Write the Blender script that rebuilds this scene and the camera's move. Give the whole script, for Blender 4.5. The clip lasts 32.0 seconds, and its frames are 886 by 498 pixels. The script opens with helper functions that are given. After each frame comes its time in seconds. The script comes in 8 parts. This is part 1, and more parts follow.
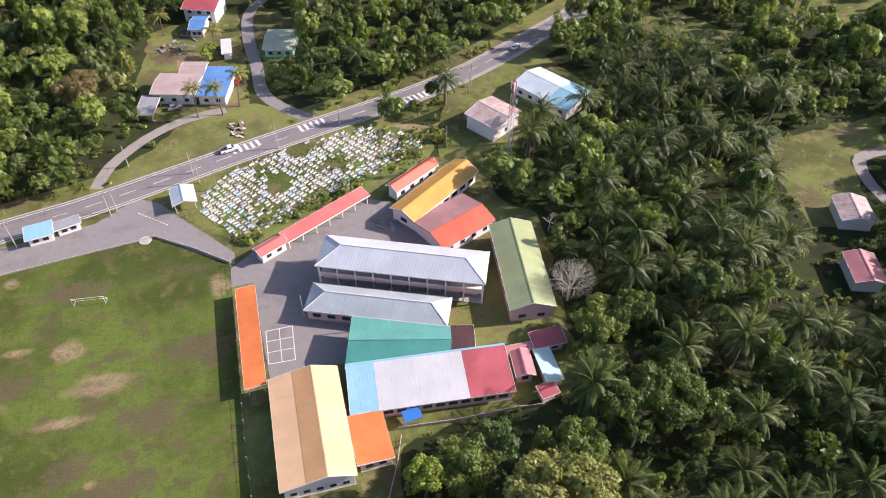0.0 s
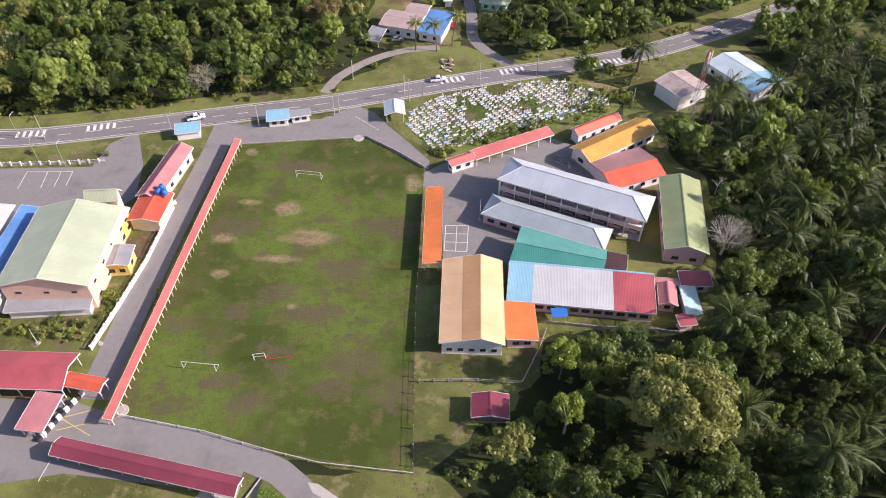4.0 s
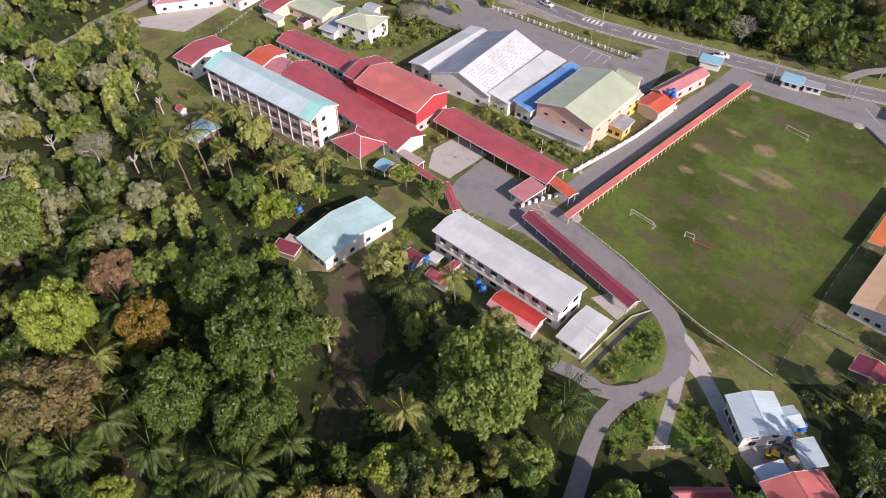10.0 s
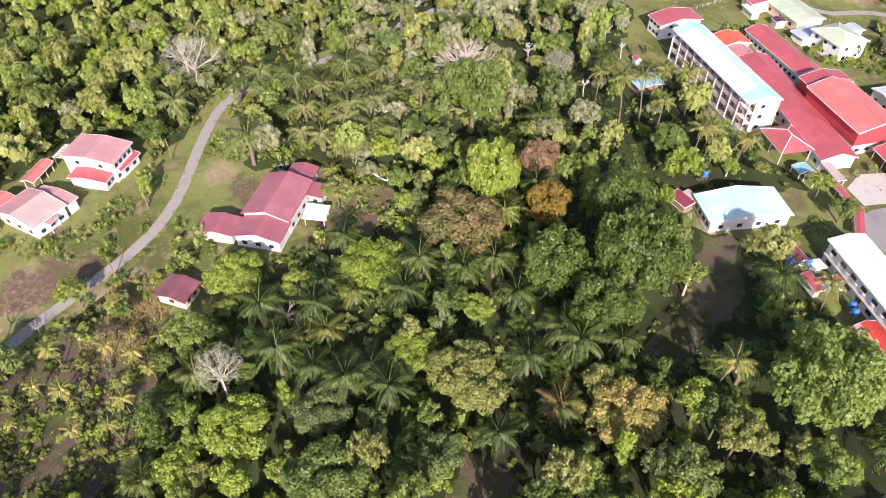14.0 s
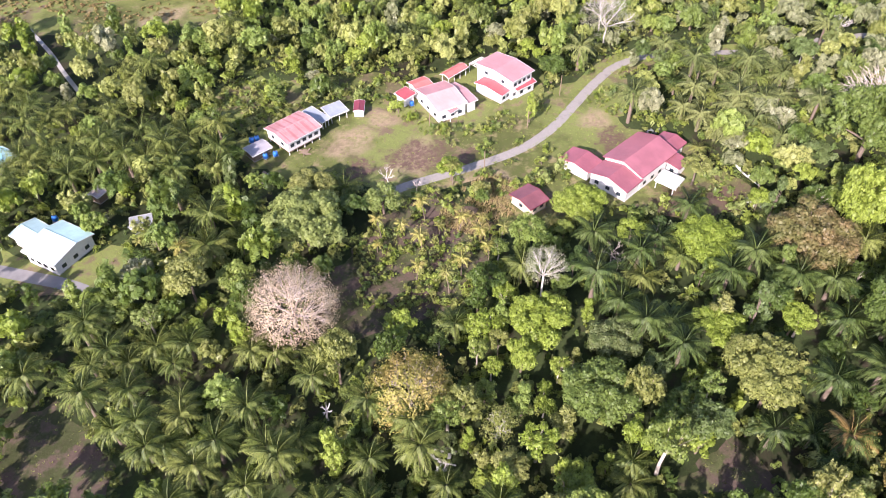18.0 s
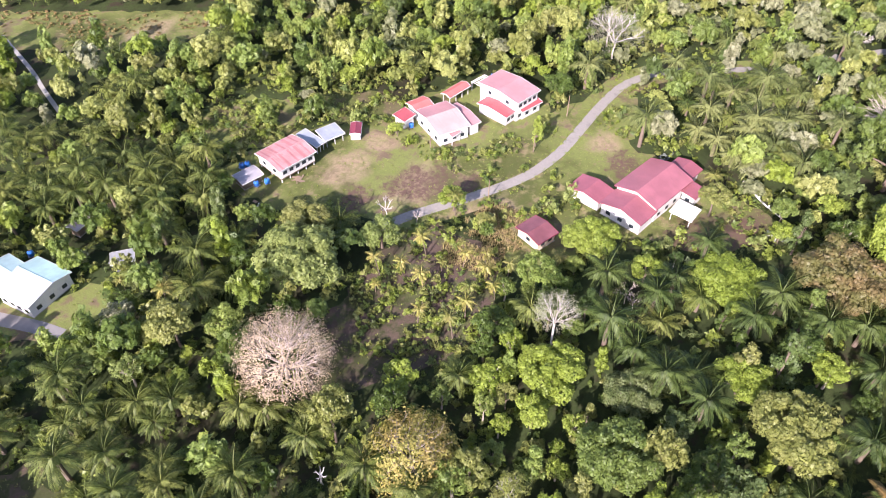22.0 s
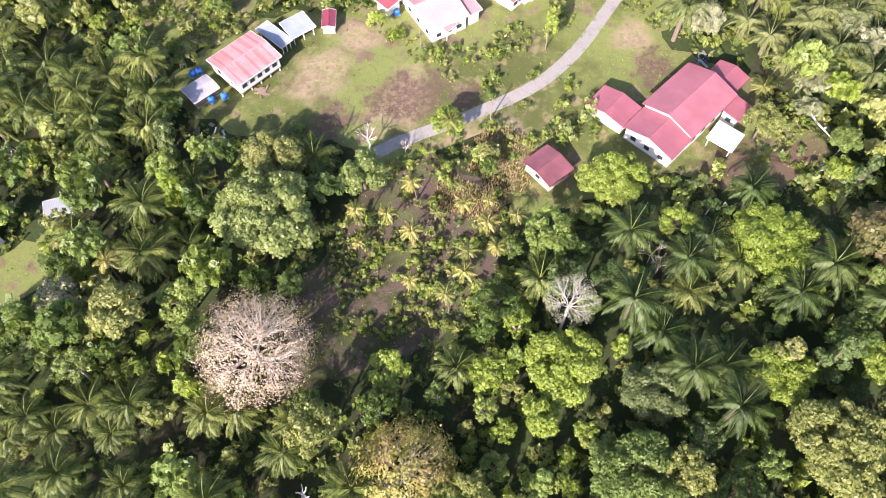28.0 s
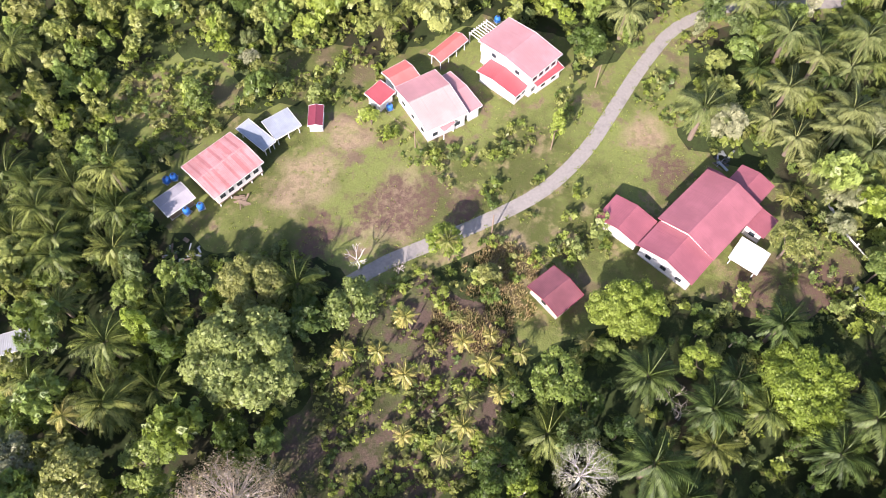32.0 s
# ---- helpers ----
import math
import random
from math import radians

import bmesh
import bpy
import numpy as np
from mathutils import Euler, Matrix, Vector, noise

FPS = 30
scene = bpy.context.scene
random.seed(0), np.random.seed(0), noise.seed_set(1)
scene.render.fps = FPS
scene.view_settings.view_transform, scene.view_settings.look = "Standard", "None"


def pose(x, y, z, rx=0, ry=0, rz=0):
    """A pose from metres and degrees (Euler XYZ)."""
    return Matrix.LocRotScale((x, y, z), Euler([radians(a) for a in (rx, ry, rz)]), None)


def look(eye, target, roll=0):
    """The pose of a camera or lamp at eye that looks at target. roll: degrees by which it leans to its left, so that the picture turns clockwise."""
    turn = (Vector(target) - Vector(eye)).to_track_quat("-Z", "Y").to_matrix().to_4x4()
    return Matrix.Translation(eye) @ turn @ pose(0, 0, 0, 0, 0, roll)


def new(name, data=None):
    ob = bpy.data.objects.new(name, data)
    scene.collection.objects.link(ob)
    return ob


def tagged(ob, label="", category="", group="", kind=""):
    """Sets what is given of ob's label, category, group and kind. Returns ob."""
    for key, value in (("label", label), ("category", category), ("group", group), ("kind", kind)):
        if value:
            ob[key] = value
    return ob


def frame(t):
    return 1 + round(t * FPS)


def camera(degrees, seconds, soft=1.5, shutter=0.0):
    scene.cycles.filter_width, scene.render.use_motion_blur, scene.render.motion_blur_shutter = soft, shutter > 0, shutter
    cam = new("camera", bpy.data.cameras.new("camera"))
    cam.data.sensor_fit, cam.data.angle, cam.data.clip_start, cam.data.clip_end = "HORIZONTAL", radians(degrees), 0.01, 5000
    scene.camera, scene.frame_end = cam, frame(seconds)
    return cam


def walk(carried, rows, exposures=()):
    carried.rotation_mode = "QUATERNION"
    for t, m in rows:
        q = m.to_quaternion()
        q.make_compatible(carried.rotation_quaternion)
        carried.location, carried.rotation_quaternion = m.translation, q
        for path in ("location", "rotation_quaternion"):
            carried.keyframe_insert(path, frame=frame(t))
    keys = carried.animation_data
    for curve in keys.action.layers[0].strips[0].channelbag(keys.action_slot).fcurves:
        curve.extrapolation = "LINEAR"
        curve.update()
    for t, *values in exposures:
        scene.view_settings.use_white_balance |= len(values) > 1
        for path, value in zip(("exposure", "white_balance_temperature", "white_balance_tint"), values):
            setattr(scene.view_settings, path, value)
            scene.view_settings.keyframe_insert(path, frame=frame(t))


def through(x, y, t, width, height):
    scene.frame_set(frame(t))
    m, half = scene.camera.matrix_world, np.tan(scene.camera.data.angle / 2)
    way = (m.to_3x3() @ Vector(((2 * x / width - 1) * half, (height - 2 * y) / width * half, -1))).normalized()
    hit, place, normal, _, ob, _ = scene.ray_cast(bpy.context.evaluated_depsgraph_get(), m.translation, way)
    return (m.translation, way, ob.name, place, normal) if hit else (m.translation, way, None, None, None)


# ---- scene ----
cam = camera(63.7, 32.0, soft=1.0)
METRES, EYE, TILT, LEAN, TURN = 217.4, 122.5, 0.0, 0.0, -14.5
ROWS = [
    (0.0, 0.0, 0.0, 0.0, 0.66, -45.02, -0.66),
    (0.5, -0.0026, -0.0153, 0.0002, 2.65, -45.03, -0.65),
    (1.0, -0.0043, -0.0331, 0.0006, 4.93, -45.05, -0.6),
    (1.5, -0.0059, -0.0488, 0.0008, 6.89, -45.05, -0.58),
    (2.0, -0.0071, -0.0671, 0.0013, 9.16, -45.07, -0.54),
    (2.5, -0.0076, -0.0834, 0.0014, 11.15, -45.07, -0.53),
    (3.0, -0.0075, -0.1022, 0.0016, 13.43, -45.06, -0.52),
    (3.5, -0.0069, -0.1186, 0.0018, 15.44, -45.07, -0.49),
    (5.5, 0.0025, -0.19, 0.0016, 22.31, -45.02, -0.49),
    (6.0, 0.0064, -0.209, 0.0009, 24.79, -44.98, -0.49),
    (6.5, 0.0097, -0.2253, 0.0012, 27.98, -45.01, -0.51),
    (7.0, 0.0153, -0.2439, 0.0014, 32.56, -45.0, -0.47),
    (7.5, 0.0202, -0.2594, 0.0023, 36.6, -45.06, -0.45),
    (8.0, 0.0275, -0.2768, 0.0025, 41.33, -45.05, -0.41),
    (8.5, 0.0341, -0.2923, 0.0023, 45.43, -45.02, -0.43),
    (9.0, 0.0429, -0.3087, 0.0032, 50.13, -45.06, -0.42),
    (9.5, 0.0515, -0.3226, 0.0032, 54.26, -45.04, -0.41),
    (10.0, 0.0623, -0.3379, 0.0035, 58.94, -45.02, -0.4),
    (10.5, 0.0728, -0.3501, 0.0042, 62.98, -45.03, -0.34),
    (11.0, 0.0849, -0.3638, 0.0045, 67.56, -45.05, -0.35),
    (11.5, 0.0962, -0.3755, 0.0041, 71.56, -45.03, -0.39),
    (12.0, 0.1105, -0.3867, 0.0043, 76.21, -45.01, -0.34),
    (12.5, 0.1233, -0.396, 0.0051, 80.27, -45.02, -0.33),
    (13.0, 0.139, -0.4058, 0.0051, 85.03, -44.96, -0.32),
    (13.5, 0.1531, -0.4133, 0.0051, 89.57, -44.9, -0.32),
    (14.0, 0.1696, -0.4208, 0.0055, 95.41, -44.89, -0.3),
    (14.5, 0.1846, -0.4259, 0.0051, 101.23, -44.86, -0.27),
    (15.0, 0.2018, -0.4298, 0.0053, 108.19, -44.86, -0.2),
    (15.5, 0.2171, -0.4319, 0.0053, 114.46, -44.87, -0.15),
    (17.5, 0.271, -0.4281, 0.005, 127.71, -44.93, 0.03),
    (18.0, 0.2757, -0.4284, 0.0044, 127.73, -44.96, 0.02),
    (18.5, 0.2765, -0.43, 0.0036, 127.75, -44.98, 0.0),
    (19.0, 0.2743, -0.4334, 0.003, 127.72, -45.02, -0.01),
    (19.5, 0.2696, -0.4384, 0.0025, 127.68, -45.05, -0.04),
    (20.0, 0.2626, -0.4447, 0.0019, 127.65, -45.07, -0.05),
    (20.5, 0.2542, -0.452, 0.0013, 127.62, -45.11, -0.09),
    (21.0, 0.2446, -0.4599, 0.0007, 127.58, -45.17, -0.11),
    (21.5, 0.2341, -0.4683, 0.0003, 127.57, -45.24, -0.14),
    (22.0, 0.2231, -0.4771, 0.0, 127.55, -45.28, -0.17),
    (22.5, 0.2117, -0.4863, -0.0001, 127.54, -45.33, -0.21),
    (23.0, 0.1996, -0.4956, -0.0001, 127.51, -45.39, -0.24),
    (23.5, 0.1873, -0.5052, -0.0001, 127.47, -45.43, -0.28),
    (24.0, 0.1755, -0.5144, -0.0008, 127.42, -45.62, -0.29),
    (24.5, 0.1646, -0.5234, -0.0021, 127.26, -50.66, -0.23),
    (26.5, 0.1075, -0.5658, 0.001, 126.97, -61.59, -0.16),
    (27.0, 0.0941, -0.5758, 0.0009, 126.94, -61.54, -0.18),
    (27.5, 0.0805, -0.5861, 0.0009, 126.92, -61.5, -0.21),
    (28.0, 0.0667, -0.5963, 0.0009, 126.91, -61.5, -0.24),
    (28.5, 0.0529, -0.6063, 0.001, 126.87, -61.46, -0.24),
    (29.0, 0.0394, -0.6161, 0.0009, 126.84, -61.4, -0.25),
    (29.5, 0.0259, -0.626, 0.0007, 126.82, -61.35, -0.27),
    (30.0, 0.0125, -0.6358, 0.0005, 126.8, -61.31, -0.27),
    (30.5, -0.0009, -0.6454, 0.0004, 126.79, -61.26, -0.26),
    (31.0, -0.0142, -0.6551, 0.0003, 126.79, -61.22, -0.26),
    (31.5, -0.0275, -0.6646, 0.0, 126.8, -61.17, -0.26),
    (32.0, -0.0405, -0.6741, -0.0002, 126.8, -61.12, -0.27),
]
walk(cam, [(t, pose(0, 0, EYE, TILT, LEAN, TURN) @ pose(METRES * x, METRES * y, METRES * z, 90 + pitch, roll, yaw)) for t, x, y, z, yaw, pitch, roll in ROWS],
     exposures=[(0.0, 0.8, 6450, 27), (3.0, 0.68, 6450, 27), (6.0, 0.48, 6450, 27), (10.0, 0.28, 6420, 26), (12.0, 0.55, 6450, 25), (15.0, 1.2, 6250, 25), (18.0, 1.34, 6080, 29), (24.0, 1.33, 6080, 29), (26.5, 1.5, 6080, 28), (28.0, 1.52, 6160, 26), (32.0, 1.32, 6250, 25)])

# ---- sky and sun ----
SUN_HEIGHT, SUN_FROM = 30.0, 95.0   # degrees above the horizon; compass bearing from +y towards +x
world = bpy.data.worlds.new("sky")
scene.world = world
world.use_nodes = True
sky = world.node_tree.nodes.new("ShaderNodeTexSky")
sky.sky_type, sky.sun_disc = 'NISHITA', False
sky.sun_elevation, sky.sun_rotation = radians(SUN_HEIGHT), radians(SUN_FROM)
sky.air_density, sky.dust_density = 1.0, 1.5
world.node_tree.links.new(sky.outputs[0], world.node_tree.nodes["Background"].inputs[0])
world.node_tree.nodes["Background"].inputs[1].default_value = 0.115
sun = new("sun", bpy.data.lights.new("sun", 'SUN'))
sun.data.energy, sun.data.angle, sun.data.color = 4.9, radians(0.6), (1.0, 0.93, 0.82)
az, el = radians(SUN_FROM), radians(SUN_HEIGHT)
sun.matrix_world = look((200 * math.sin(az) * math.cos(el), 200 * math.cos(az) * math.cos(el), 200 * math.sin(el)), (0, 0, 0))

# ---- materials ----
def nodes_of(name):
    m = bpy.data.materials.new(name)
    m.use_nodes = True
    t = m.node_tree
    return m, t, t.nodes["Principled BSDF"]


def add(t, kind, **inputs):
    n = t.nodes.new(kind)
    for k, v in inputs.items():
        sock = n.inputs[int(k[1:])] if k[0] == "i" and k[1:].isdigit() else n.inputs[k]
        if isinstance(v, bpy.types.NodeSocket):
            t.links.new(v, sock)
        else:
            sock.default_value = v
    return n


def math_node(t, op, a, b=0.0, c=0.0):
    n = add(t, "ShaderNodeMath", i0=a, i1=b, i2=c)
    n.operation = op
    return n.outputs[0]


def mix(t, f, a, b, blend='MIX'):
    n = t.nodes.new("ShaderNodeMix")
    n.data_type, n.blend_type = 'RGBA', blend
    for s, v in ((n.inputs[0], f), (n.inputs[6], a), (n.inputs[7], b)):
        if isinstance(v, bpy.types.NodeSocket):
            t.links.new(v, s)
        else:
            s.default_value = (*v, 1) if isinstance(v, tuple) else v
    return n.outputs[2]


def place(t, world=True):
    return t.nodes.new("ShaderNodeNewGeometry").outputs["Position"] if world else t.nodes.new("ShaderNodeTexCoord").outputs["Object"]


def fuzz(t, where, scale, detail=4.0, rough=0.55):
    n = add(t, "ShaderNodeTexNoise", Vector=where, Scale=scale, Detail=detail, Roughness=rough)
    return n.outputs[0]


def ramp(t, f, lo, hi):
    n = add(t, "ShaderNodeMapRange", i0=f, i1=lo, i2=hi)
    n.interpolation_type = 'SMOOTHSTEP'
    return n.outputs[0]


def shade(c, k):
    return tuple(max(0.0, min(1.0, v * k)) for v in c)


def bump(t, b, height, strength, dist):
    n = add(t, "ShaderNodeBump", Height=height, Strength=strength, Distance=dist)
    t.links.new(n.outputs[0], b.inputs["Normal"])


def plain(name, c, rough=0.7, metal=0.0, var=0.18, scale=0.6, dirt=0.25):
    """Painted, rendered or bare surface with stains at two scales."""
    m, t, b = nodes_of(name)
    p = place(t)
    col = mix(t, fuzz(t, p, scale * 6, 3), shade(c, 1 - var), shade(c, 1 + var * 0.6))
    col = mix(t, math_node(t, 'MULTIPLY', ramp(t, fuzz(t, p, scale, 6, 0.65), 0.5, 0.75), dirt), col, shade(c, 0.45))
    t.links.new(col, b.inputs["Base Color"])
    t.links.new(add(t, "ShaderNodeMapRange", i0=fuzz(t, p, scale * 3), i3=max(0.05, rough - 0.12), i4=min(1, rough + 0.12)).outputs[0], b.inputs["Roughness"])
    b.inputs["Metallic"].default_value = metal
    bump(t, b, fuzz(t, p, scale * 12, 5), 0.3, 0.02)
    return m


def sheet(name, c, rough=0.45, pitch=0.33, fade=0.2, rust=0.0, rust_colour=(0.22, 0.09, 0.04)):
    """Ribbed roofing sheet: ribs down the slope, faded patches, streaks along the ribs, rust."""
    m, t, b = nodes_of(name)
    o = place(t, False)
    sep = add(t, "ShaderNodeSeparateXYZ", Vector=o)
    x = sep.outputs[0]
    rib = math_node(t, 'SINE', math_node(t, 'MULTIPLY', x, 2 * math.pi / pitch))
    long = add(t, "ShaderNodeVectorMath", i0=o, i1=(2.4, 0.16, 0.3))
    long.operation = 'MULTIPLY'
    streak = fuzz(t, long.outputs[0], 1.0, 5, 0.6)
    cloud = fuzz(t, o, 0.16, 6, 0.6)
    panel = add(t, "ShaderNodeTexWhiteNoise", i1=math_node(t, 'FLOOR', math_node(t, 'MULTIPLY', x, 1.1)))
    panel.noise_dimensions = '1D'
    col = mix(t, ramp(t, cloud, 0.35, 0.7), shade(c, 1 - fade), shade(c, 1 + fade * 0.5))
    col = mix(t, math_node(t, 'MULTIPLY', panel.outputs[0], 0.12), col, shade(c, 0.75))
    col = mix(t, math_node(t, 'MULTIPLY', ramp(t, streak, 0.52, 0.75), 0.35), col, shade(c, 0.6))
    col = mix(t, math_node(t, 'MULTIPLY', ramp(t, rib, 0.2, 1.0), 0.14), col, shade(c, 0.62))
    if rust:
        f = ramp(t, math_node(t, 'ADD', math_node(t, 'MULTIPLY', fuzz(t, o, 0.5, 8, 0.7), 0.6), math_node(t, 'MULTIPLY', streak, 0.4)), 0.66 - 0.26 * rust, 0.72)
        col = mix(t, f, col, rust_colour)
    t.links.new(col, b.inputs["Base Color"])
    t.links.new(add(t, "ShaderNodeMapRange", i0=cloud, i3=rough - 0.1, i4=rough + 0.2).outputs[0], b.inputs["Roughness"])
    bump(t, b, math_node(t, 'ADD', rib, math_node(t, 'MULTIPLY', fuzz(t, o, 2.0, 4), 0.6)), 0.4, 0.018)
    return m


def spots(t, p, rows, noise_scale=0.25, wobble=0.6):
    """Mask of worn patches of ground: rows of x, y, radius along x, radius along y."""
    out = 0.0
    sep = add(t, "ShaderNodeSeparateXYZ", Vector=p)
    w = math_node(t, 'MULTIPLY', math_node(t, 'SUBTRACT', fuzz(t, p, noise_scale, 6, 0.65), 0.5), wobble * 4)
    for x, y, rx, ry in rows:
        dx = math_node(t, 'DIVIDE', math_node(t, 'SUBTRACT', sep.outputs[0], x), rx)
        dy = math_node(t, 'DIVIDE', math_node(t, 'SUBTRACT', sep.outputs[1], y), ry)
        d = math_node(t, 'SQRT', math_node(t, 'ADD', math_node(t, 'MULTIPLY', dx, dx), math_node(t, 'MULTIPLY', dy, dy)))
        f = ramp(t, math_node(t, 'ADD', d, w), 1.25, 0.6)
        out = f if isinstance(out, float) else math_node(t, 'MAXIMUM', out, f)
    return out


def turf(name, green, dry, soil, patches=(), soil_at=0.72, dry_at=0.5, grain=0.35, worn=(0.27, 0.19, 0.11), mud_shade=(), mud_shade_colour=(0.10, 0.068, 0.055)):
    m, t, b = nodes_of(name)
    p = place(t)
    big, mid, fine = fuzz(t, p, 0.035, 5, 0.6), fuzz(t, p, 0.22, 6, 0.65), fuzz(t, p, 2.2, 5, 0.7)
    col = mix(t, ramp(t, big, 0.40, 0.60), shade(green, 0.62), shade(green, 1.3))
    col = mix(t, ramp(t, mid, dry_at, dry_at + 0.16), col, dry)
    spread = fuzz(t, p, 0.09, 7, 0.7)
    col = mix(t, math_node(t, 'MULTIPLY', ramp(t, spread, 0.53, 0.62), 0.75), col, shade(soil, 0.85))
    col = mix(t, math_node(t, 'MULTIPLY', ramp(t, fuzz(t, p, 0.7, 5, 0.7), 0.5, 0.62), 0.35), col, shade(dry, 0.55))
    col = mix(t, math_node(t, 'MULTIPLY', ramp(t, spread, 0.44, 0.36), 0.45), col, shade(green, 1.45))
    col = mix(t, ramp(t, math_node(t, 'ADD', math_node(t, 'MULTIPLY', big, 0.4), math_node(t, 'MULTIPLY', mid, 0.6)), soil_at - 0.2, soil_at - 0.1), col, soil)
    if patches:
        f = spots(t, p, patches)
        col = mix(t, math_node(t, 'MULTIPLY', f, math_node(t, 'ADD', 0.35, math_node(t, 'MULTIPLY', ramp(t, fuzz(t, p, 0.5, 6, 0.7), 0.4, 0.6), 0.5))), col, worn)
    if mud_shade:
        f = spots(t, p, mud_shade, 0.35, 0.8)
        col = mix(t, math_node(t, 'MULTIPLY', f, math_node(t, 'ADD', 0.4, math_node(t, 'MULTIPLY', ramp(t, fuzz(t, p, 0.8, 6, 0.75), 0.4, 0.58), 0.55))), col, mud_shade_colour)
    col = mix(t, math_node(t, 'MULTIPLY', ramp(t, fine, 0.35, 0.7), grain), col, shade(green, 0.45))
    t.links.new(col, b.inputs["Base Color"])
    b.inputs["Roughness"].default_value = 0.95
    b.inputs["Specular IOR Level"].default_value = 0.15
    bump(t, b, math_node(t, 'ADD', fine, mid), 0.8, 0.12)
    return m


def leaves(name, colours, autumn=None, through=0.3, rough=0.46, grain=0.8, lace=0.455, holes=4.2, gloss=0.35):
    """Foliage: hue by tree (object random plus the tint attribute), by leaf clump, and by noise over the crown."""
    m, t, b = nodes_of(name)
    info = t.nodes.new("ShaderNodeObjectInfo")
    tint = t.nodes.new("ShaderNodeAttribute")
    tint.attribute_name = "tint"
    tree = math_node(t, 'FRACT', math_node(t, 'ADD', info.outputs["Random"], tint.outputs["Fac"]))
    isle = t.nodes.new("ShaderNodeNewGeometry").outputs["Random Per Island"]
    r = t.nodes.new("ShaderNodeValToRGB")
    while len(r.color_ramp.elements) < len(colours):
        r.color_ramp.elements.new(0.5)
    for i, c in enumerate(colours):
        r.color_ramp.elements[i].position = i / max(1, len(colours) - 1)
        r.color_ramp.elements[i].color = (*c, 1)
    t.links.new(tree, r.inputs[0])
    # Besides leaf variation, this noise paints lit tips and shaded gaps.
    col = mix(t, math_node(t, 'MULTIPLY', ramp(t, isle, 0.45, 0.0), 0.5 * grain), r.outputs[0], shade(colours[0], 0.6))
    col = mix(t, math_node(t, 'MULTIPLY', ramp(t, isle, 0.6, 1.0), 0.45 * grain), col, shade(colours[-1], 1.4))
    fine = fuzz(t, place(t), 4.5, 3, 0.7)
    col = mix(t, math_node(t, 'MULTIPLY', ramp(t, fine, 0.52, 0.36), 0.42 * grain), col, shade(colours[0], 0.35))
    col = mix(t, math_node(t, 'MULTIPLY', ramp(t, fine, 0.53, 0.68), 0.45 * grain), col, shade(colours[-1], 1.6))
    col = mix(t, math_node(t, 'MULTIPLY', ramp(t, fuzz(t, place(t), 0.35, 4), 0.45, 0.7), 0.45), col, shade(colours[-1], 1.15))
    # Dark voids and sunlit clumps of the crown, put into colour by noise.
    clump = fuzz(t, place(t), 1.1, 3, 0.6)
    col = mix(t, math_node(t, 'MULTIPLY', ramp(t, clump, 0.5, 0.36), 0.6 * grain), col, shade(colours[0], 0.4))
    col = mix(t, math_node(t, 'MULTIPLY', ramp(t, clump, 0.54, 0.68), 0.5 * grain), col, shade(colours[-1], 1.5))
    if autumn:
        col = mix(t, math_node(t, 'MULTIPLY', ramp(t, fuzz(t, place(t), 0.22, 3), 0.35, 0.6), 0.9), col, autumn)
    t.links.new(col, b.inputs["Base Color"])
    b.inputs["Roughness"].default_value = rough
    b.inputs["Specular IOR Level"].default_value = gloss
    tr = add(t, "ShaderNodeBsdfTranslucent", Color=mix(t, 0.5, col, (0.25, 0.32, 0.03)))
    mx = add(t, "ShaderNodeMixShader", i0=through, i1=b.outputs[0], i2=tr.outputs[0])
    out = mx.outputs[0]
    if lace:
        hole = math_node(t, 'LESS_THAN', fuzz(t, place(t), holes, 2, 0.75), lace)
        clear = add(t, "ShaderNodeBsdfTransparent")
        out = add(t, "ShaderNodeMixShader", i0=hole, i1=out, i2=clear.outputs[0]).outputs[0]
    t.links.new(out, t.nodes["Material Output"].inputs[0])
    return m


def glassy(name, c=(0.03, 0.04, 0.05)):
    m, t, b = nodes_of(name)
    b.inputs["Base Color"].default_value = (*c, 1)
    b.inputs["Roughness"].default_value = 0.12
    return m


WHITE = plain("white_paint", (0.72, 0.70, 0.67), 0.6)
CREAM = plain("cream_paint", (0.70, 0.58, 0.42), 0.65)
PEACH = plain("peach_paint", (0.72, 0.47, 0.36), 0.65)
YELLOW = plain("yellow_paint", (0.72, 0.52, 0.13), 0.65)
PINKWALL = plain("pink_paint", (0.68, 0.45, 0.42), 0.65)
REDWALL = plain("red_paint", (0.42, 0.05, 0.06), 0.55)
BLUEPLASTIC = plain("blue_plastic", (0.03, 0.16, 0.50), 0.35, dirt=0.1)
STEEL = plain("galvanised_steel", (0.45, 0.46, 0.47), 0.4, 0.7)
DARK = plain("dark_metal", (0.04, 0.04, 0.045), 0.5)
RUBBER = plain("rubber", (0.02, 0.02, 0.02), 0.8)
CONCRETE = plain("concrete", (0.36, 0.34, 0.31), 0.85, dirt=0.5)
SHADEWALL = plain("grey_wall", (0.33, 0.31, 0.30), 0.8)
TIMBER = plain("weathered_timber", (0.22, 0.16, 0.11), 0.85)
GLASS = glassy("window_glass")
ASPHALT = plain("asphalt", (0.22, 0.208, 0.20), 0.9, var=0.2, scale=0.12, dirt=0.5)
ROADTAR = plain("road_asphalt", (0.19, 0.178, 0.175), 0.9, var=0.2, scale=0.12, dirt=0.45)
GRAVEL = plain("pale_gravel", (0.28, 0.255, 0.225), 0.95, var=0.3, scale=0.3, dirt=0.6)
PAVING = plain("pale_paving", (0.42, 0.39, 0.35), 0.85, scale=0.3, dirt=0.5)
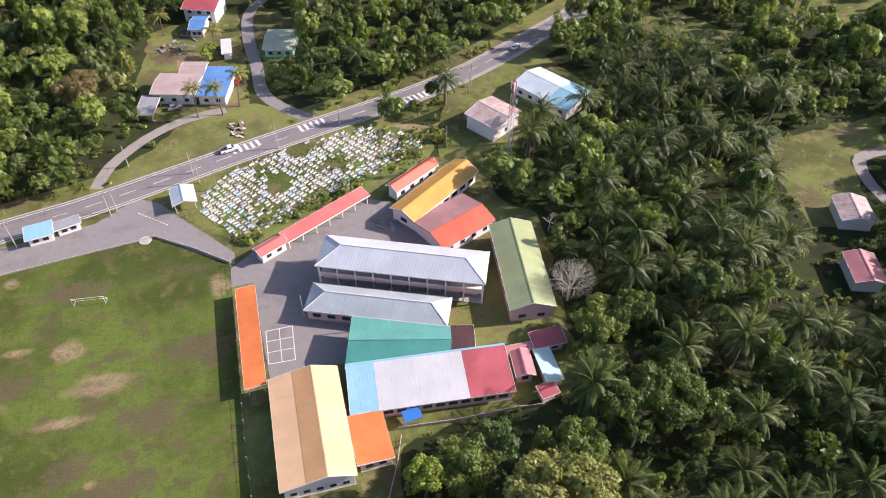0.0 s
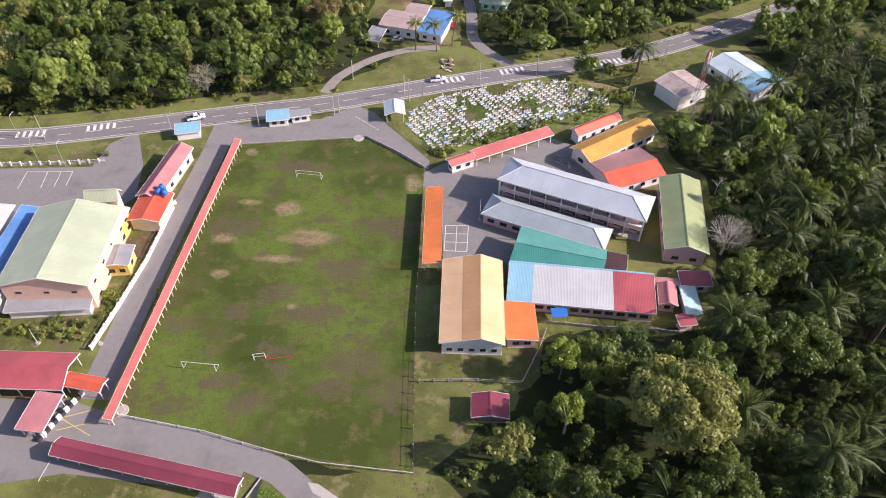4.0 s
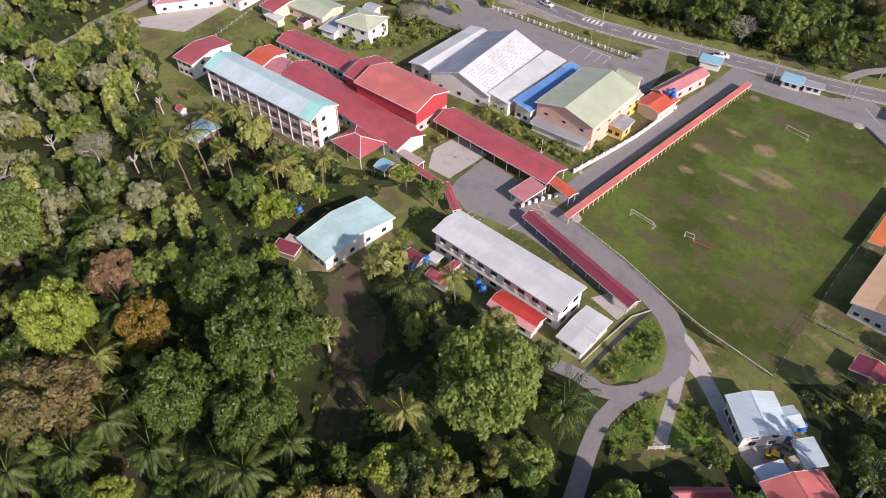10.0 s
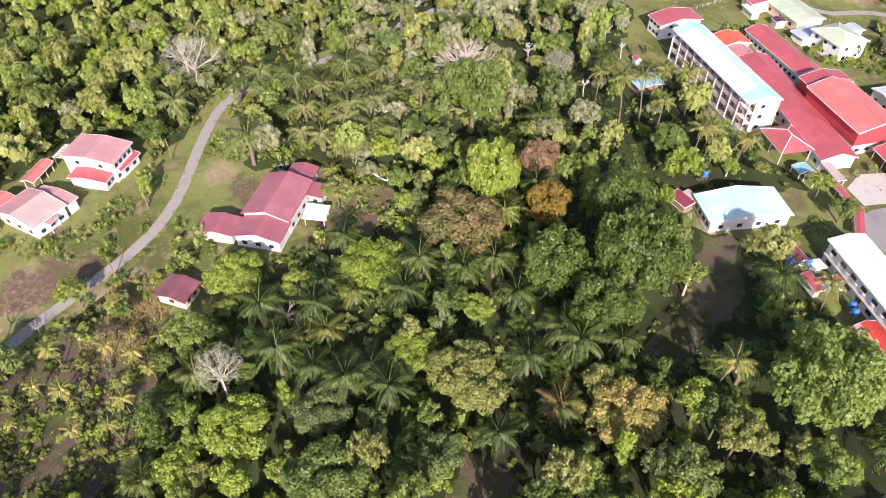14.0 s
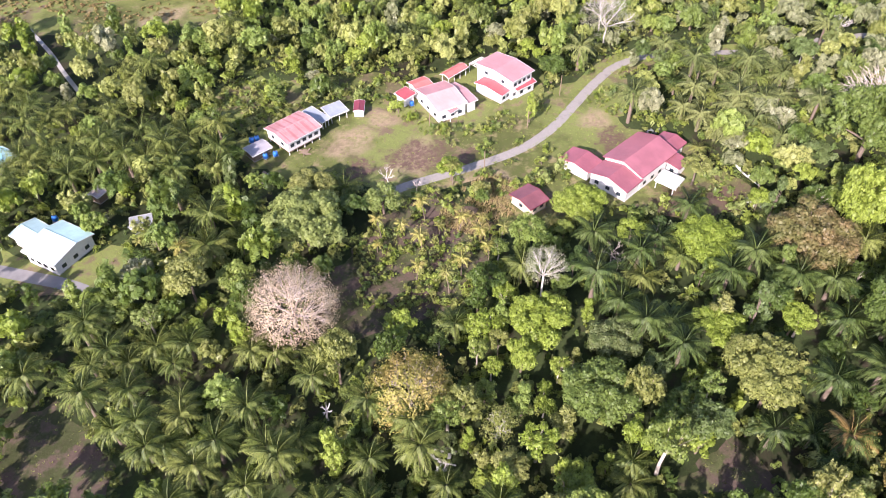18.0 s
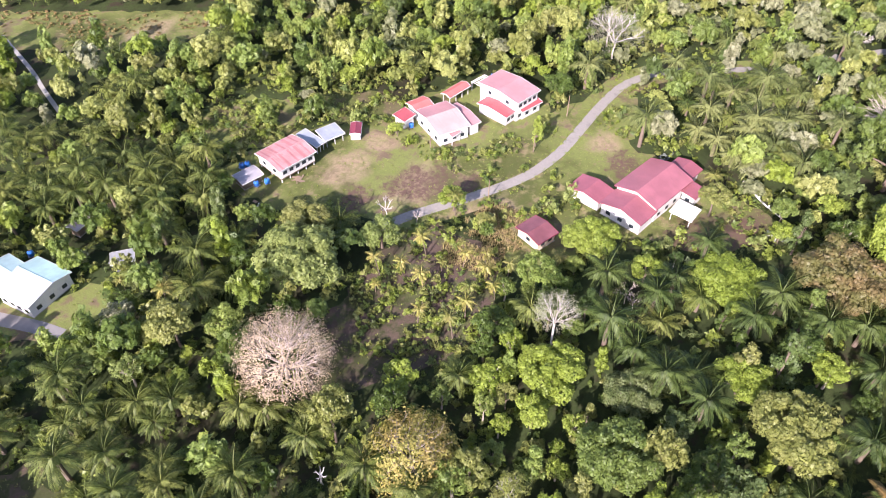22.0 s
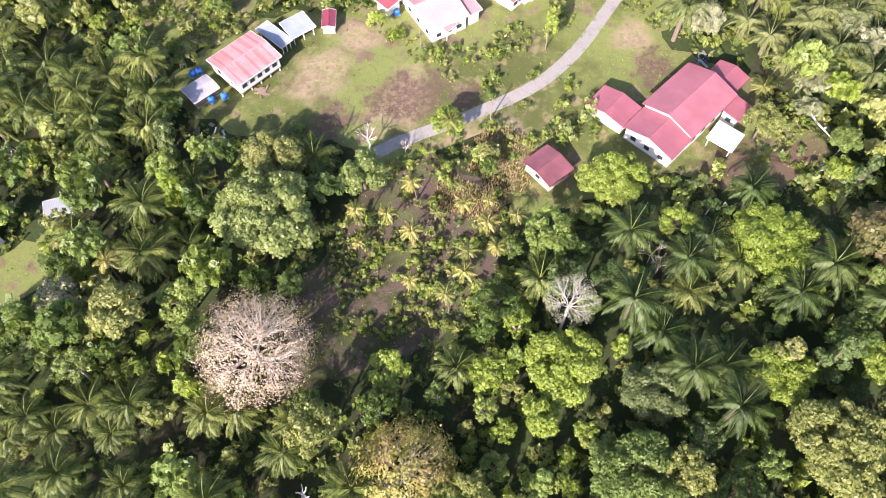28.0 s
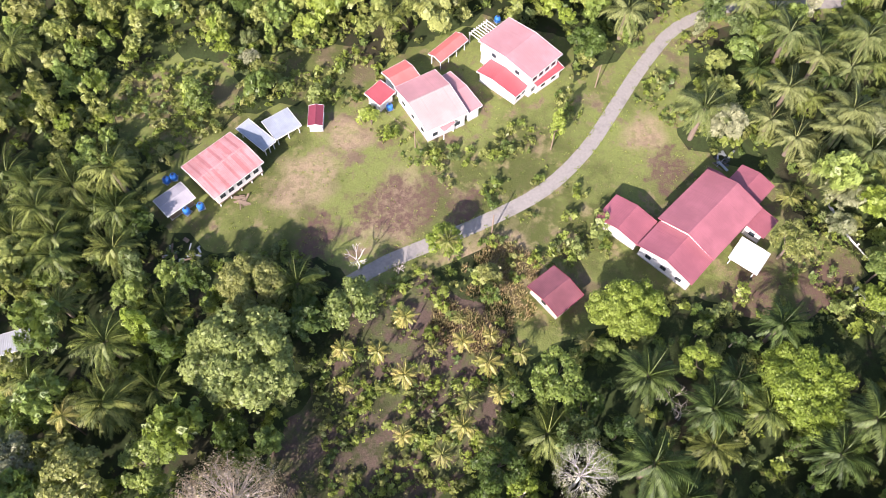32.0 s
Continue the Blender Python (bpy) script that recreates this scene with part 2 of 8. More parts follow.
LINE = plain("road_line_paint", (0.70, 0.69, 0.65), 0.7, dirt=0.35)
YELLOWLINE = plain("yellow_line_paint", (0.62, 0.48, 0.14), 0.7, dirt=0.3)
SOIL = plain("bare_soil", (0.20, 0.14, 0.09), 0.95, var=0.3, scale=0.3, dirt=0.4)
BARK = plain("bark", (0.16, 0.12, 0.09), 0.95, scale=1.5)
PALEBARK = plain("pale_bark", (0.50, 0.42, 0.36), 0.9, scale=1.5, dirt=0.15)
BLEACHED = plain("bleached_wood", (0.50, 0.46, 0.42), 0.9, scale=1.5, dirt=0.15)
TANBARK = plain("tan_bark", (0.40, 0.33, 0.27), 0.9, scale=1.5, dirt=0.1)

R_RED = sheet("red_roof_sheet", (0.41, 0.088, 0.098))
R_BRIGHT = sheet("bright_red_roof_sheet", (0.52, 0.055, 0.04))
R_CORAL = sheet("coral_roof_sheet", (0.58, 0.165, 0.145))
R_PINK = sheet("faded_pink_roof_sheet", (0.50, 0.20, 0.20), rust=0.12, rust_colour=(0.5, 0.12, 0.09))
R_MAROON = sheet("maroon_roof_sheet", (0.235, 0.045, 0.066))
R_BROWN = sheet("dark_brown_roof_sheet", (0.09, 0.042, 0.04), fade=0.3)
R_ORANGE = sheet("orange_roof_sheet", (0.72, 0.20, 0.055), fade=0.2)
R_SCARLET = sheet("scarlet_roof_sheet", (0.62, 0.115, 0.06), fade=0.2)
R_CREAM = sheet("pale_yellow_roof_sheet", (0.72, 0.48, 0.25), fade=0.14)
R_PEACHY = sheet("pale_peach_roof_sheet", (0.72, 0.47, 0.26), fade=0.1)
R_TAN = sheet("tan_roof_sheet", (0.52, 0.30, 0.135), fade=0.12, rust=0.12, rust_colour=(0.28, 0.15, 0.06))
R_GOLD = sheet("gold_roof_sheet", (0.56, 0.31, 0.055), fade=0.2)
R_SKY = sheet("pale_blue_grey_roof_sheet", (0.49, 0.54, 0.58), fade=0.12)
R_DUSK = sheet("blue_grey_roof_sheet", (0.38, 0.44, 0.46), fade=0.15)
R_TEAL = sheet("teal_green_roof_sheet", (0.045, 0.24, 0.20), fade=0.12, pitch=0.5)
R_AQUA = sheet("aqua_roof_sheet", (0.34, 0.66, 0.60), fade=0.12)
R_LIGHTBLUE = sheet("light_blue_roof_sheet", (0.24, 0.47, 0.58), fade=0.12)
R_BLUE = sheet("blue_roof_sheet", (0.10, 0.25, 0.52), fade=0.2)
R_MIST = sheet("pale_grey_roof_sheet", (0.49, 0.505, 0.51), fade=0.1)
R_WHITE = sheet("white_roof_sheet", (0.57, 0.595, 0.58), fade=0.14)
R_OLIVE = sheet("olive_green_roof_sheet", (0.32, 0.38, 0.18), fade=0.15)
R_SAGE = sheet("sage_green_roof_sheet", (0.42, 0.48, 0.33), fade=0.12)
R_GREY = sheet("grey_roof_sheet", (0.30, 0.31, 0.32), fade=0.2)
R_RUST = sheet("rusty_roof_sheet", (0.48, 0.41, 0.38), rust=0.95, rust_colour=(0.30, 0.12, 0.08))
R_ICE = sheet("white_blue_roof_sheet", (0.52, 0.63, 0.65), fade=0.15)
R_CREAMPALE = sheet("ivory_roof_sheet", (0.43, 0.33, 0.30), fade=0.15)
R_ICEAQUA = sheet("faded_aqua_roof_sheet", (0.38, 0.54, 0.54), fade=0.15)
R_PALEPINK = sheet("pale_pink_roof_sheet", (0.47, 0.24, 0.24), fade=0.15, rust=0.08, rust_colour=(0.34, 0.13, 0.12))

R_STRIPE = sheet("striped_pink_roof_sheet", (0.62, 0.30, 0.28), pitch=1.3, fade=0.2)
R_PALEAQUA = sheet("pale_aqua_roof_sheet", (0.46, 0.67, 0.63), fade=0.2)
R_PINKRUST = sheet("streaked_pink_roof_sheet", (0.52, 0.27, 0.26), fade=0.25, rust=0.85, rust_colour=(0.40, 0.14, 0.12))
# Steel of the sheds; also the shade on the church hall's west slope.
R_STEELSHADE = sheet("pale_steel_roof_sheet", (0.33, 0.36, 0.40), fade=0.25, rust=0.15)
R_TEALPALE = sheet("pale_teal_roof_sheet", (0.10, 0.33, 0.28), fade=0.12, pitch=0.5)
# ---- geometry helpers: a piece of geometry is a pair (corners, faces) ----
BOXFACES = [(0, 3, 2, 1), (4, 5, 6, 7), (0, 1, 5, 4), (1, 2, 6, 5), (2, 3, 7, 6), (3, 0, 4, 7)]


def box(x0, y0, z0, x1, y1, z1):
    return [(x0, y0, z0), (x1, y0, z0), (x1, y1, z0), (x0, y1, z0), (x0, y0, z1), (x1, y0, z1), (x1, y1, z1), (x0, y1, z1)], BOXFACES


def slab(quad, thick):
    """A plate with the given upper corners (any polygon, counter-clockwise seen from above)."""
    n = len(quad)
    v = [tuple(q) for q in quad] + [(q[0], q[1], q[2] - thick) for q in quad]
    f = [tuple(range(n)), tuple(range(2 * n - 1, n - 1, -1))] + [(i, i + n, (i + 1) % n + n, (i + 1) % n) for i in range(n)]
    return v, f


def merge(*geos):
    v, f = [], []
    for gv, gf in geos:
        k = len(v)
        v += gv
        f += [tuple(i + k for i in face) for face in gf]
    return v, f


def tube(points, radii, sides=6):
    v, f = [], []
    pts = [Vector(p) for p in points]
    for i, p in enumerate(pts):
        d = (pts[min(i + 1, len(pts) - 1)] - pts[max(i - 1, 0)]).normalized()
        a = d.cross(Vector((0, 0, 1)) if abs(d.z) < 0.9 else Vector((1, 0, 0))).normalized()
        b = d.cross(a)
        r = radii[i] if isinstance(radii, (list, tuple)) else radii
        v += [tuple(p + (a * math.cos(2 * math.pi * k / sides) + b * math.sin(2 * math.pi * k / sides)) * r) for k in range(sides)]
    for i in range(len(pts) - 1):
        f += [(i * sides + k, (i + 1) * sides + k, (i + 1) * sides + (k + 1) % sides, i * sides + (k + 1) % sides) for k in range(sides)]
    f += [tuple(range(sides)), tuple(range(len(v) - 1, len(v) - sides - 1, -1))]
    return v, f


def data(name, geo, material, smooth=False):
    m = bpy.data.meshes.new(name)
    m.from_pydata(geo[0], [], geo[1])
    bm = bmesh.new()
    bm.from_mesh(m)
    bmesh.ops.recalc_face_normals(bm, faces=bm.faces)
    bm.to_mesh(m)
    bm.free()
    m.materials.append(material)
    if smooth:
        m.shade_smooth()
    return m


def part(name, geo, material, parent=None, label="", at=None):
    """One mesh object under a thing or a part. geo: geometry, or a mesh to share."""
    ob = new(name, geo if isinstance(geo, bpy.types.Mesh) else data(name, geo, material))
    ob.parent = parent
    if at is not None:
        ob.matrix_basis = at
    return tagged(ob, label)


def land(y):
    """Height of the ground: level in the north, falling away to the south."""
    u = min(1.0, max(0.0, (-25 - y) / 95))
    return -6.0 * u * u * (3 - 2 * u)


def thing(name, label, category, x=0, y=0, yaw=0, z=0, group="", kind=""):
    ob = new(name)
    ob.empty_display_size = 0.5
    ob.matrix_basis = pose(x, y, z + land(y), 0, 0, yaw)
    return tagged(ob, label, category, group, kind)


def inside(x, y, poly):
    hit = False
    for (x0, y0), (x1, y1) in zip(poly, poly[1:] + poly[:1]):
        if (y0 > y) != (y1 > y) and x < (x1 - x0) * (y - y0) / (y1 - y0) + x0:
            hit = not hit
    return hit


def off_line(x, y, line):
    best = 1e9
    for (x0, y0), (x1, y1) in zip(line, line[1:]):
        dx, dy = x1 - x0, y1 - y0
        k = max(0, min(1, ((x - x0) * dx + (y - y0) * dy) / (dx * dx + dy * dy + 1e-9)))
        best = min(best, math.hypot(x - x0 - k * dx, y - y0 - k * dy))
    return best


def smooth_line(line, step=4.0):
    """Catmull-Rom points through a line."""
    p = [Vector(q) for q in line]
    p = [2 * p[0] - p[1]] + p + [2 * p[-1] - p[-2]]
    out = []
    for a, b, c, d in zip(p, p[1:], p[2:], p[3:]):
        n = max(2, int((c - b).length / step))
        for i in range(n):
            u = i / n
            out.append(0.5 * (2 * b + (c - a) * u + (2 * a - 5 * b + 4 * c - d) * u * u + (3 * b - a - 3 * c + d) * u ** 3))
    return [tuple(q) for q in out + [p[-2]]]


def ribbon(line, half0, half1, z, thick=0.0):
    """A strip along a line, between two distances to its left."""
    v, f = [], []
    for i, p in enumerate(line):
        a, b = line[max(0, i - 1)], line[min(len(line) - 1, i + 1)]
        d = Vector((b[0] - a[0], b[1] - a[1])).normalized()
        n = Vector((-d.y, d.x))
        for h in (half0, half1):
            v.append((p[0] + n.x * h, p[1] + n.y * h, z + land(p[1] + n.y * h)))
    k = len(line)
    f = [(2 * i, 2 * i + 2, 2 * i + 3, 2 * i + 1) for i in range(k - 1)]
    if thick:
        v += [(a, b, c - thick) for a, b, c in v]
        f += [(2 * k + 2 * i, 2 * k + 2 * i + 2, 2 * i + 2, 2 * i) for i in range(k - 1)] + [(2 * i + 1, 2 * i + 3, 2 * k + 2 * i + 3, 2 * k + 2 * i + 1) for i in range(k - 1)]
        f += [(0, 1, 2 * k + 1, 2 * k), (2 * k - 2, 4 * k - 2, 4 * k - 1, 2 * k - 1)]
    return v, f


FOOTPRINTS = []   # x, y, half length, half width, yaw of what trees must keep clear of
ROADS = []        # line, half width


def keep_clear(x, y, length, width, yaw):
    FOOTPRINTS.append((x, y, length / 2, width / 2, radians(yaw)))


def is_built(x, y, margin):
    for cx, cy, hl, hw, a in FOOTPRINTS:
        dx, dy = x - cx, y - cy
        if abs(dx * math.cos(a) + dy * math.sin(a)) < hl + margin and abs(-dx * math.sin(a) + dy * math.cos(a)) < hw + margin:
            return True
    return any(off_line(x, y, line) < half + margin for line, half in ROADS)


def flat(name, poly, z, material, label="", kind="structure", category="ground"):
    """A sheet over the ground that follows its fall."""
    bm = bmesh.new()
    bm.faces.new([bm.verts.new((x, y, 0)) for x, y in poly])
    lo, hi = min(p[1] for p in poly), max(p[1] for p in poly)
    for k in range(25):
        cut = -25 - 4 * k
        if lo < cut < hi:
            bmesh.ops.bisect_plane(bm, geom=bm.verts[:] + bm.edges[:] + bm.faces[:], plane_co=(0, cut, 0), plane_no=(0, 1, 0))
    for v in bm.verts:
        v.co.z = z + land(v.co.y)
    bmesh.ops.recalc_face_normals(bm, faces=bm.faces)
    if sum(f.normal.z for f in bm.faces) < 0:
        bmesh.ops.reverse_faces(bm, faces=bm.faces)
    m = bpy.data.meshes.new(name)
    bm.to_mesh(m)
    bm.free()
    m.materials.append(material)
    return tagged(new(name, m), label, category, "", kind)


# ---- ground, roads, yards ----
FIELD = [(-73.8, 132.9), (-39.4, 139.0), (-19.7, 125.4), (-18.3, 73.4), (-16.0, 35.2), (-41.2, 38.5), (-76.3, 43.6)]
FIELD_SPOTS = [(-53.6, 107.0, 3.6, 3.0), (-46.7, 96.4, 6.5, 2.8), (-52.4, 88.9, 5, 1.4), (-63.9, 108.9, 3, 1.2), (-68.6, 129.9, 2.2, 1.8), (-46.1, 74.2, 1.4, 1.0),
               (-67.5, 95.2, 3.5, 2.0), (-64.7, 83.3, 2.2, 1.4), (-22.2, 118.9, 2.2, 4)]
FIELD_MUD = [(-50.5, 77.9, 4.5, 3.2), (-58.2, 72.3, 3.4, 2.2), (-48.0, 62.2, 4.5, 1.8), (-45.2, 57.0, 2.5, 2.2), (-30.4, 60.1, 6, 3.5), (-34.1, 53.1, 4.5, 2.5), (-56.8, 53.9, 4, 2.4),
             (-65.7, 99.3, 7, 3.2), (-41.3, 72.3, 6, 3), (-69.9, 68.2, 4, 2.5), (-36.2, 86.4, 7, 4), (-49.9, 48.7, 5, 2.5), (-18.3, 52.7, 8, 5), (-26.9, 101.6, 8, 4), (-53.7, 123.9, 8, 3)]
GRASS = turf("grass", (0.135, 0.155, 0.044), (0.25, 0.21, 0.105), (0.16, 0.115, 0.075), soil_at=0.74, dry_at=0.52, grain=0.24, mud_shade_colour=(0.12, 0.068, 0.058),
             patches=[(-115.3, -200.1, 9, 7), (-116.2, -179.0, 12, 6), (-110.8, -156.5, 7, 8), (-155.5, -135.1, 6, 5), (-130.1, -196.4, 5, 5),
                      (-59.0, -146.0, 7, 6), (-67.9, -173.0, 9, 8), (0.7, -202.9, 12, 7), (-49.3, -80.1, 9, 5), (-30.3, 221.5, 5, 6),
                      (-103.3, -11.0, 7, 6), (-8.0, 20.0, 8, 5), (33.2, 169.8, 8, 3), (-78.1, -151.2, 9, 6), (-153.2, -302.7, 16, 7), (-220.8, 101.0, 9, 6), (-196.0, 101.0, 7, 4), (-111.6, -151.3, 5, 9), (-117.5, -154.0, 5, 5), (-105.2, -152.0, 4, 6)], worn=(0.34, 0.25, 0.16),
             # The second to fourth spots paint tall trees' shade along with dark soil.
             mud_shade=[(-113.5, -181.5, 5, 7), (-118.6, -174.9, 9, 4.5), (-119.0, -181.6, 6, 4), (-121.4, -165.6, 6, 3.5), (-103.6, -191.3, 8, 4), (-148.3, -128.2, 7, 4), (-124.8, -105.4, 8, 6), (-129.9, -92.2, 9, 5), (-89.1, -0.6, 8, 8), (-94.8, 21.6, 6, 4), (-153.3, 16.9, 7, 5), (-35.7, 226.4, 7, 5), (-85.9, 90.2, 5, 6)])
PITCH = turf("field_grass", (0.083, 0.118, 0.022), (0.12, 0.112, 0.042), (0.105, 0.096, 0.044), patches=FIELD_SPOTS, soil_at=0.74, dry_at=0.50, grain=0.35, worn=(0.33, 0.235, 0.15), mud_shade=FIELD_MUD, mud_shade_colour=(0.115, 0.088, 0.055))
FOREST = turf("forest_floor", (0.036, 0.05, 0.016), (0.05, 0.046, 0.024), (0.052, 0.04, 0.027), soil_at=0.76, dry_at=0.56)

rows_y = [-1500] + [-150 + 4 * i for i in range(35)] + [1500]
ground_v = [(x, y, land(y)) for y in rows_y for x in (-1500, 1500)]
tagged(new("ground", data("ground", (ground_v, [(2 * i, 2 * i + 1, 2 * i + 3, 2 * i + 2) for i in range(len(rows_y) - 1)]), FOREST)),
       "dark leaf-littered woodland ground", "ground", "", "structure")
CLEAR = [
    [(-76.7, 137.8), (-37.0, 145.5), (20.2, 152.5), (50.2, 156.1), (49.6, 131.4), (57.9, 125.2), (50.4, 80.9), (46.0, 72.2), (10.7, 69.8), (7.2, 55.9), (0.3, 48.5), (-15.6, 33.6), (-75.9, 42.6)],
    [(-218.3, 30.2), (-213.9, 55.8), (-192.6, 66.8), (-160.2, 105.0), (-81.8, 139.3), (-74.3, 136.1), (-76.4, 45.0), (-39.1, 35.7), (-34.9, 14.8), (-44.2, 8.0), (-56.6, 7.7), (-71.9, 6.0), (-92.5, 3.0), (-106.6, -11.3), (-111.5, -16.9), (-120.5, -10.8), (-121.1, 7.4), (-115.9, 24.1), (-127.4, 21.2), (-141.1, 14.1), (-186.8, 8.3), (-211.2, 7.9)],
    [(-287.7, 42.6), (-232.4, 83.5), (-191.3, 92.2), (-172.1, 72.8), (-184.7, 54.9), (-212.4, 43.2), (-204.5, 9.2), (-236.9, 12.4)],
    [(-42.6, 243.4), (-12.5, 258.1), (-11.8, 193.7), (-30.0, 187.2), (-46.2, 192.4)],
    [(-8.3, 261.7), (8.3, 240.3), (3.8, 213.8), (-5.2, 215.8), (-9.6, 236.0)],
    [(-31.2, 154.8), (-0.1, 173.2), (20.2, 177.2), (40.5, 168.1), (35.0, 151.7), (15.2, 146.3), (-13.7, 131.1)],
    [(38.6, 167.1), (57.1, 191.1), (84.1, 203.2), (94.5, 174.3), (79.8, 165.1), (58.6, 154.2), (38.6, 153.4)],
    [(-30.0, 187.2), (-11.8, 193.7), (4.1, 182.4), (-29.9, 166.7), (-51.5, 161.8)],
    [(-44.2, 31.9), (-30.2, 34.3), (-16.0, 37.2), (-5.3, 31.3), (2.5, 24.6), (3.9, 14.2), (-8.3, 9.7), (-17.9, 15.8), (-20.7, 2.1), (-25.5, 0.0)],
    [(-92.9, -224.2), (-102.2, -231.7), (-126.5, -222.0), (-136.7, -208.4), (-143.0, -199.8), (-155.8, -196.8), (-176.7, -181.3), (-177.4, -159.3), (-163.5, -155.0), (-187.9, -139.2), (-181.8, -129.4), (-156.8, -127.7), (-153.3, -103.4), (-147.8, -101.4), (-138.0, -84.8), (-126.3, -87.6), (-120.3, -103.5), (-118.6, -121.0), (-102.9, -133.8), (-94.5, -142.3), (-115.8, -158.4), (-101.0, -173.5), (-97.7, -188.3), (-93.1, -202.7)],
    [(-72.7, -177.8), (-89.1, -176.5), (-105.2, -166.6), (-98.6, -147.2), (-76.2, -142.4), (-63.2, -148.9), (-45.8, -167.9), (-51.4, -177.5)],
    [(-39.7, -261.1), (-39.3, -241.8), (-56.2, -233.3), (-48.1, -226.3), (-33.7, -231.1), (-28.1, -248.8)],
    [(-140.0, -380.6), (-178.7, -290.2), (-161.6, -283.1), (-142.9, -304.7), (-130.7, -322.7), (-128.1, -339.1), (-119.9, -358.3)],
    [(-105.4, -12.4), (-100.7, -4.9), (-80.7, -13.2), (-65.1, -35.6), (-71.9, -40.3), (-86.1, -23.9)],
    [(-0.5, -219.2), (-11.4, -214.7), (-3.7, -192.6), (4.5, -188.2), (12.0, -205.8)],
    [(-41.3, -91.4), (-57.0, -81.0), (-51.5, -74.2), (-46.0, -71.8)],
    [(132.7, 139.9), (175.8, 144.6), (164.3, 129.8), (150.2, 127.7), (142.1, 101.0), (124.0, 105.2), (125.8, 123.2)],
    [(186.3, 218.7), (226.1, 209.9), (214.2, 194.4), (181.8, 197.3)],
    [(-101.0, 149.0), (-61.7, 158.9), (-30.9, 166.4), (-23.7, 153.1), (-19.9, 127.6), (-78.6, 126.4)],
    [(-87.1, 150.3), (-48.6, 161.1), (-28.4, 163.8), (-28.4, 151.8), (-41.8, 139.7), (-83.6, 134.2)],
    [(-217.3, 134.5), (-189.6, 136.2), (-133.3, 142.6), (-86.3, 151.2), (-78.1, 125.0), (-92.3, 106.7), (-114.2, 102.4), (-186.1, 94.0)],
    [(120.3, 215.3), (144.3, 218.8), (155.9, 199.0), (140.4, 190.5)],
    [(-122.9, -256.5), (-135.7, -246.0), (-138.9, -233.2), (-130.0, -224.9), (-118.6, -224.4), (-107.7, -232.9), (-107.6, -242.1)],
    [(-143.3, -227.7), (-156.2, -207.1), (-148.2, -195.7), (-137.2, -198.1), (-134.2, -214.8)],
    [(-232.9, 21.6), (-233.2, 27.9), (-212.4, 34.5), (-194.0, 13.3), (-171.6, 6.6), (-171.5, -2.4), (-182.4, -10.4), (-200.4, -1.6)],
    [(-247.3, -13.9), (-260.3, 7.3), (-265.7, 34.8), (-253.9, 37.4), (-247.4, 14.5), (-240.5, -4.4)],
    [(-233.8, 83.5), (-225.5, 104.3), (-200.6, 114.9), (-169.0, 119.7), (-154.4, 116.1), (-175.7, 106.3), (-196.0, 101.0), (-199.4, 78.1), (-217.3, 68.7)],
]
WILD = (10, 13, 14, 15)   # clearings that are scrub, not lawn
SCRUBLAND = turf("scrub_soil", (0.075, 0.085, 0.032), (0.12, 0.10, 0.06), (0.11, 0.075, 0.06), soil_at=0.66, dry_at=0.48)


def ragged(poly, step=2.5, reach=1.3):
    """The outline of a clearing with uneven edges."""
    out = []
    for (x0, y0), (x1, y1) in zip(poly, poly[1:] + poly[:1]):
        n = max(1, int(math.hypot(x1 - x0, y1 - y0) / step))
        for i in range(n):
            x, y = x0 + (x1 - x0) * i / n, y0 + (y1 - y0) * i / n
            out.append((x + reach * noise.noise((x * 0.23, y * 0.23, 0)) * 2, y + reach * noise.noise((x * 0.23, y * 0.23, 7)) * 2))
    return out


for k, poly in enumerate(CLEAR):
    wild = k in WILD
    flat("clearing" if wild else "lawn", ragged(poly), 0.006 + 0.0012 * k, SCRUBLAND if wild else GRASS,
         "brown scrubby clearing with bare soil" if wild else "green and brown grassy ground with bare soil patches")
flat("football_field", FIELD, 0.03, PITCH, "worn green football field with bare brown patches")


def road(name, line, half, material, z=0.06, label="", edge=None, centre=None, verge=0.0):
    line = smooth_line(line)
    ROADS.append((line, half))
    if verge:
        for s in (-1, 1):
            tagged(new("verge", data("verge", ribbon(line, s * (half - 0.05), s * (half + verge), 0.034 + 0.001 * len(ROADS)), GRASS)), "grassy verge beside the road", "verge", "", "structure")
    ob = tagged(new(name, data(name, ribbon(line, -half, half, z, 0.3), material)), label, "road", "", "structure")
    if edge:
        for s in (-1, 1):
            part("edge_line", ribbon(line, s * (half - 0.75), s * (half - 0.6), z + 0.006), LINE, ob)
    if centre:
        total = 0.0
        dashes = []
        for a, b in zip(line, line[1:]):
            dx, dy = b[0] - a[0], b[1] - a[1]
            n = math.hypot(dx, dy)
            if int(total / 4.2) % 2 == 0:
                dashes.append(ribbon([a, b], -0.08, 0.08, z + 0.006))
            total += n
        for d in dashes:
            part("centre_dash", d, LINE, ob)
    return ob


MAIN = [(-91.6, 143.1), (-74.1, 148.9), (-54.9, 153.9), (-34.2, 161.2), (-13.1, 169.0), (13.7, 178.1), (37.6, 186.2), (58.3, 195.7), (82.4, 210.2), (116.7, 232.7), (151.2, 257.1)]
WESTROAD = [(-211.8, 127.8), (-186.1, 128.9), (-155.5, 131.4), (-129.0, 133.8), (-105.3, 138.8), (-87.0, 144.9)]
highway = road("road", WESTROAD[:-2] + MAIN[1:], 4.1, ROADTAR, 0.07, "two-lane grey asphalt road with white edge lines", True, True, 7.0)
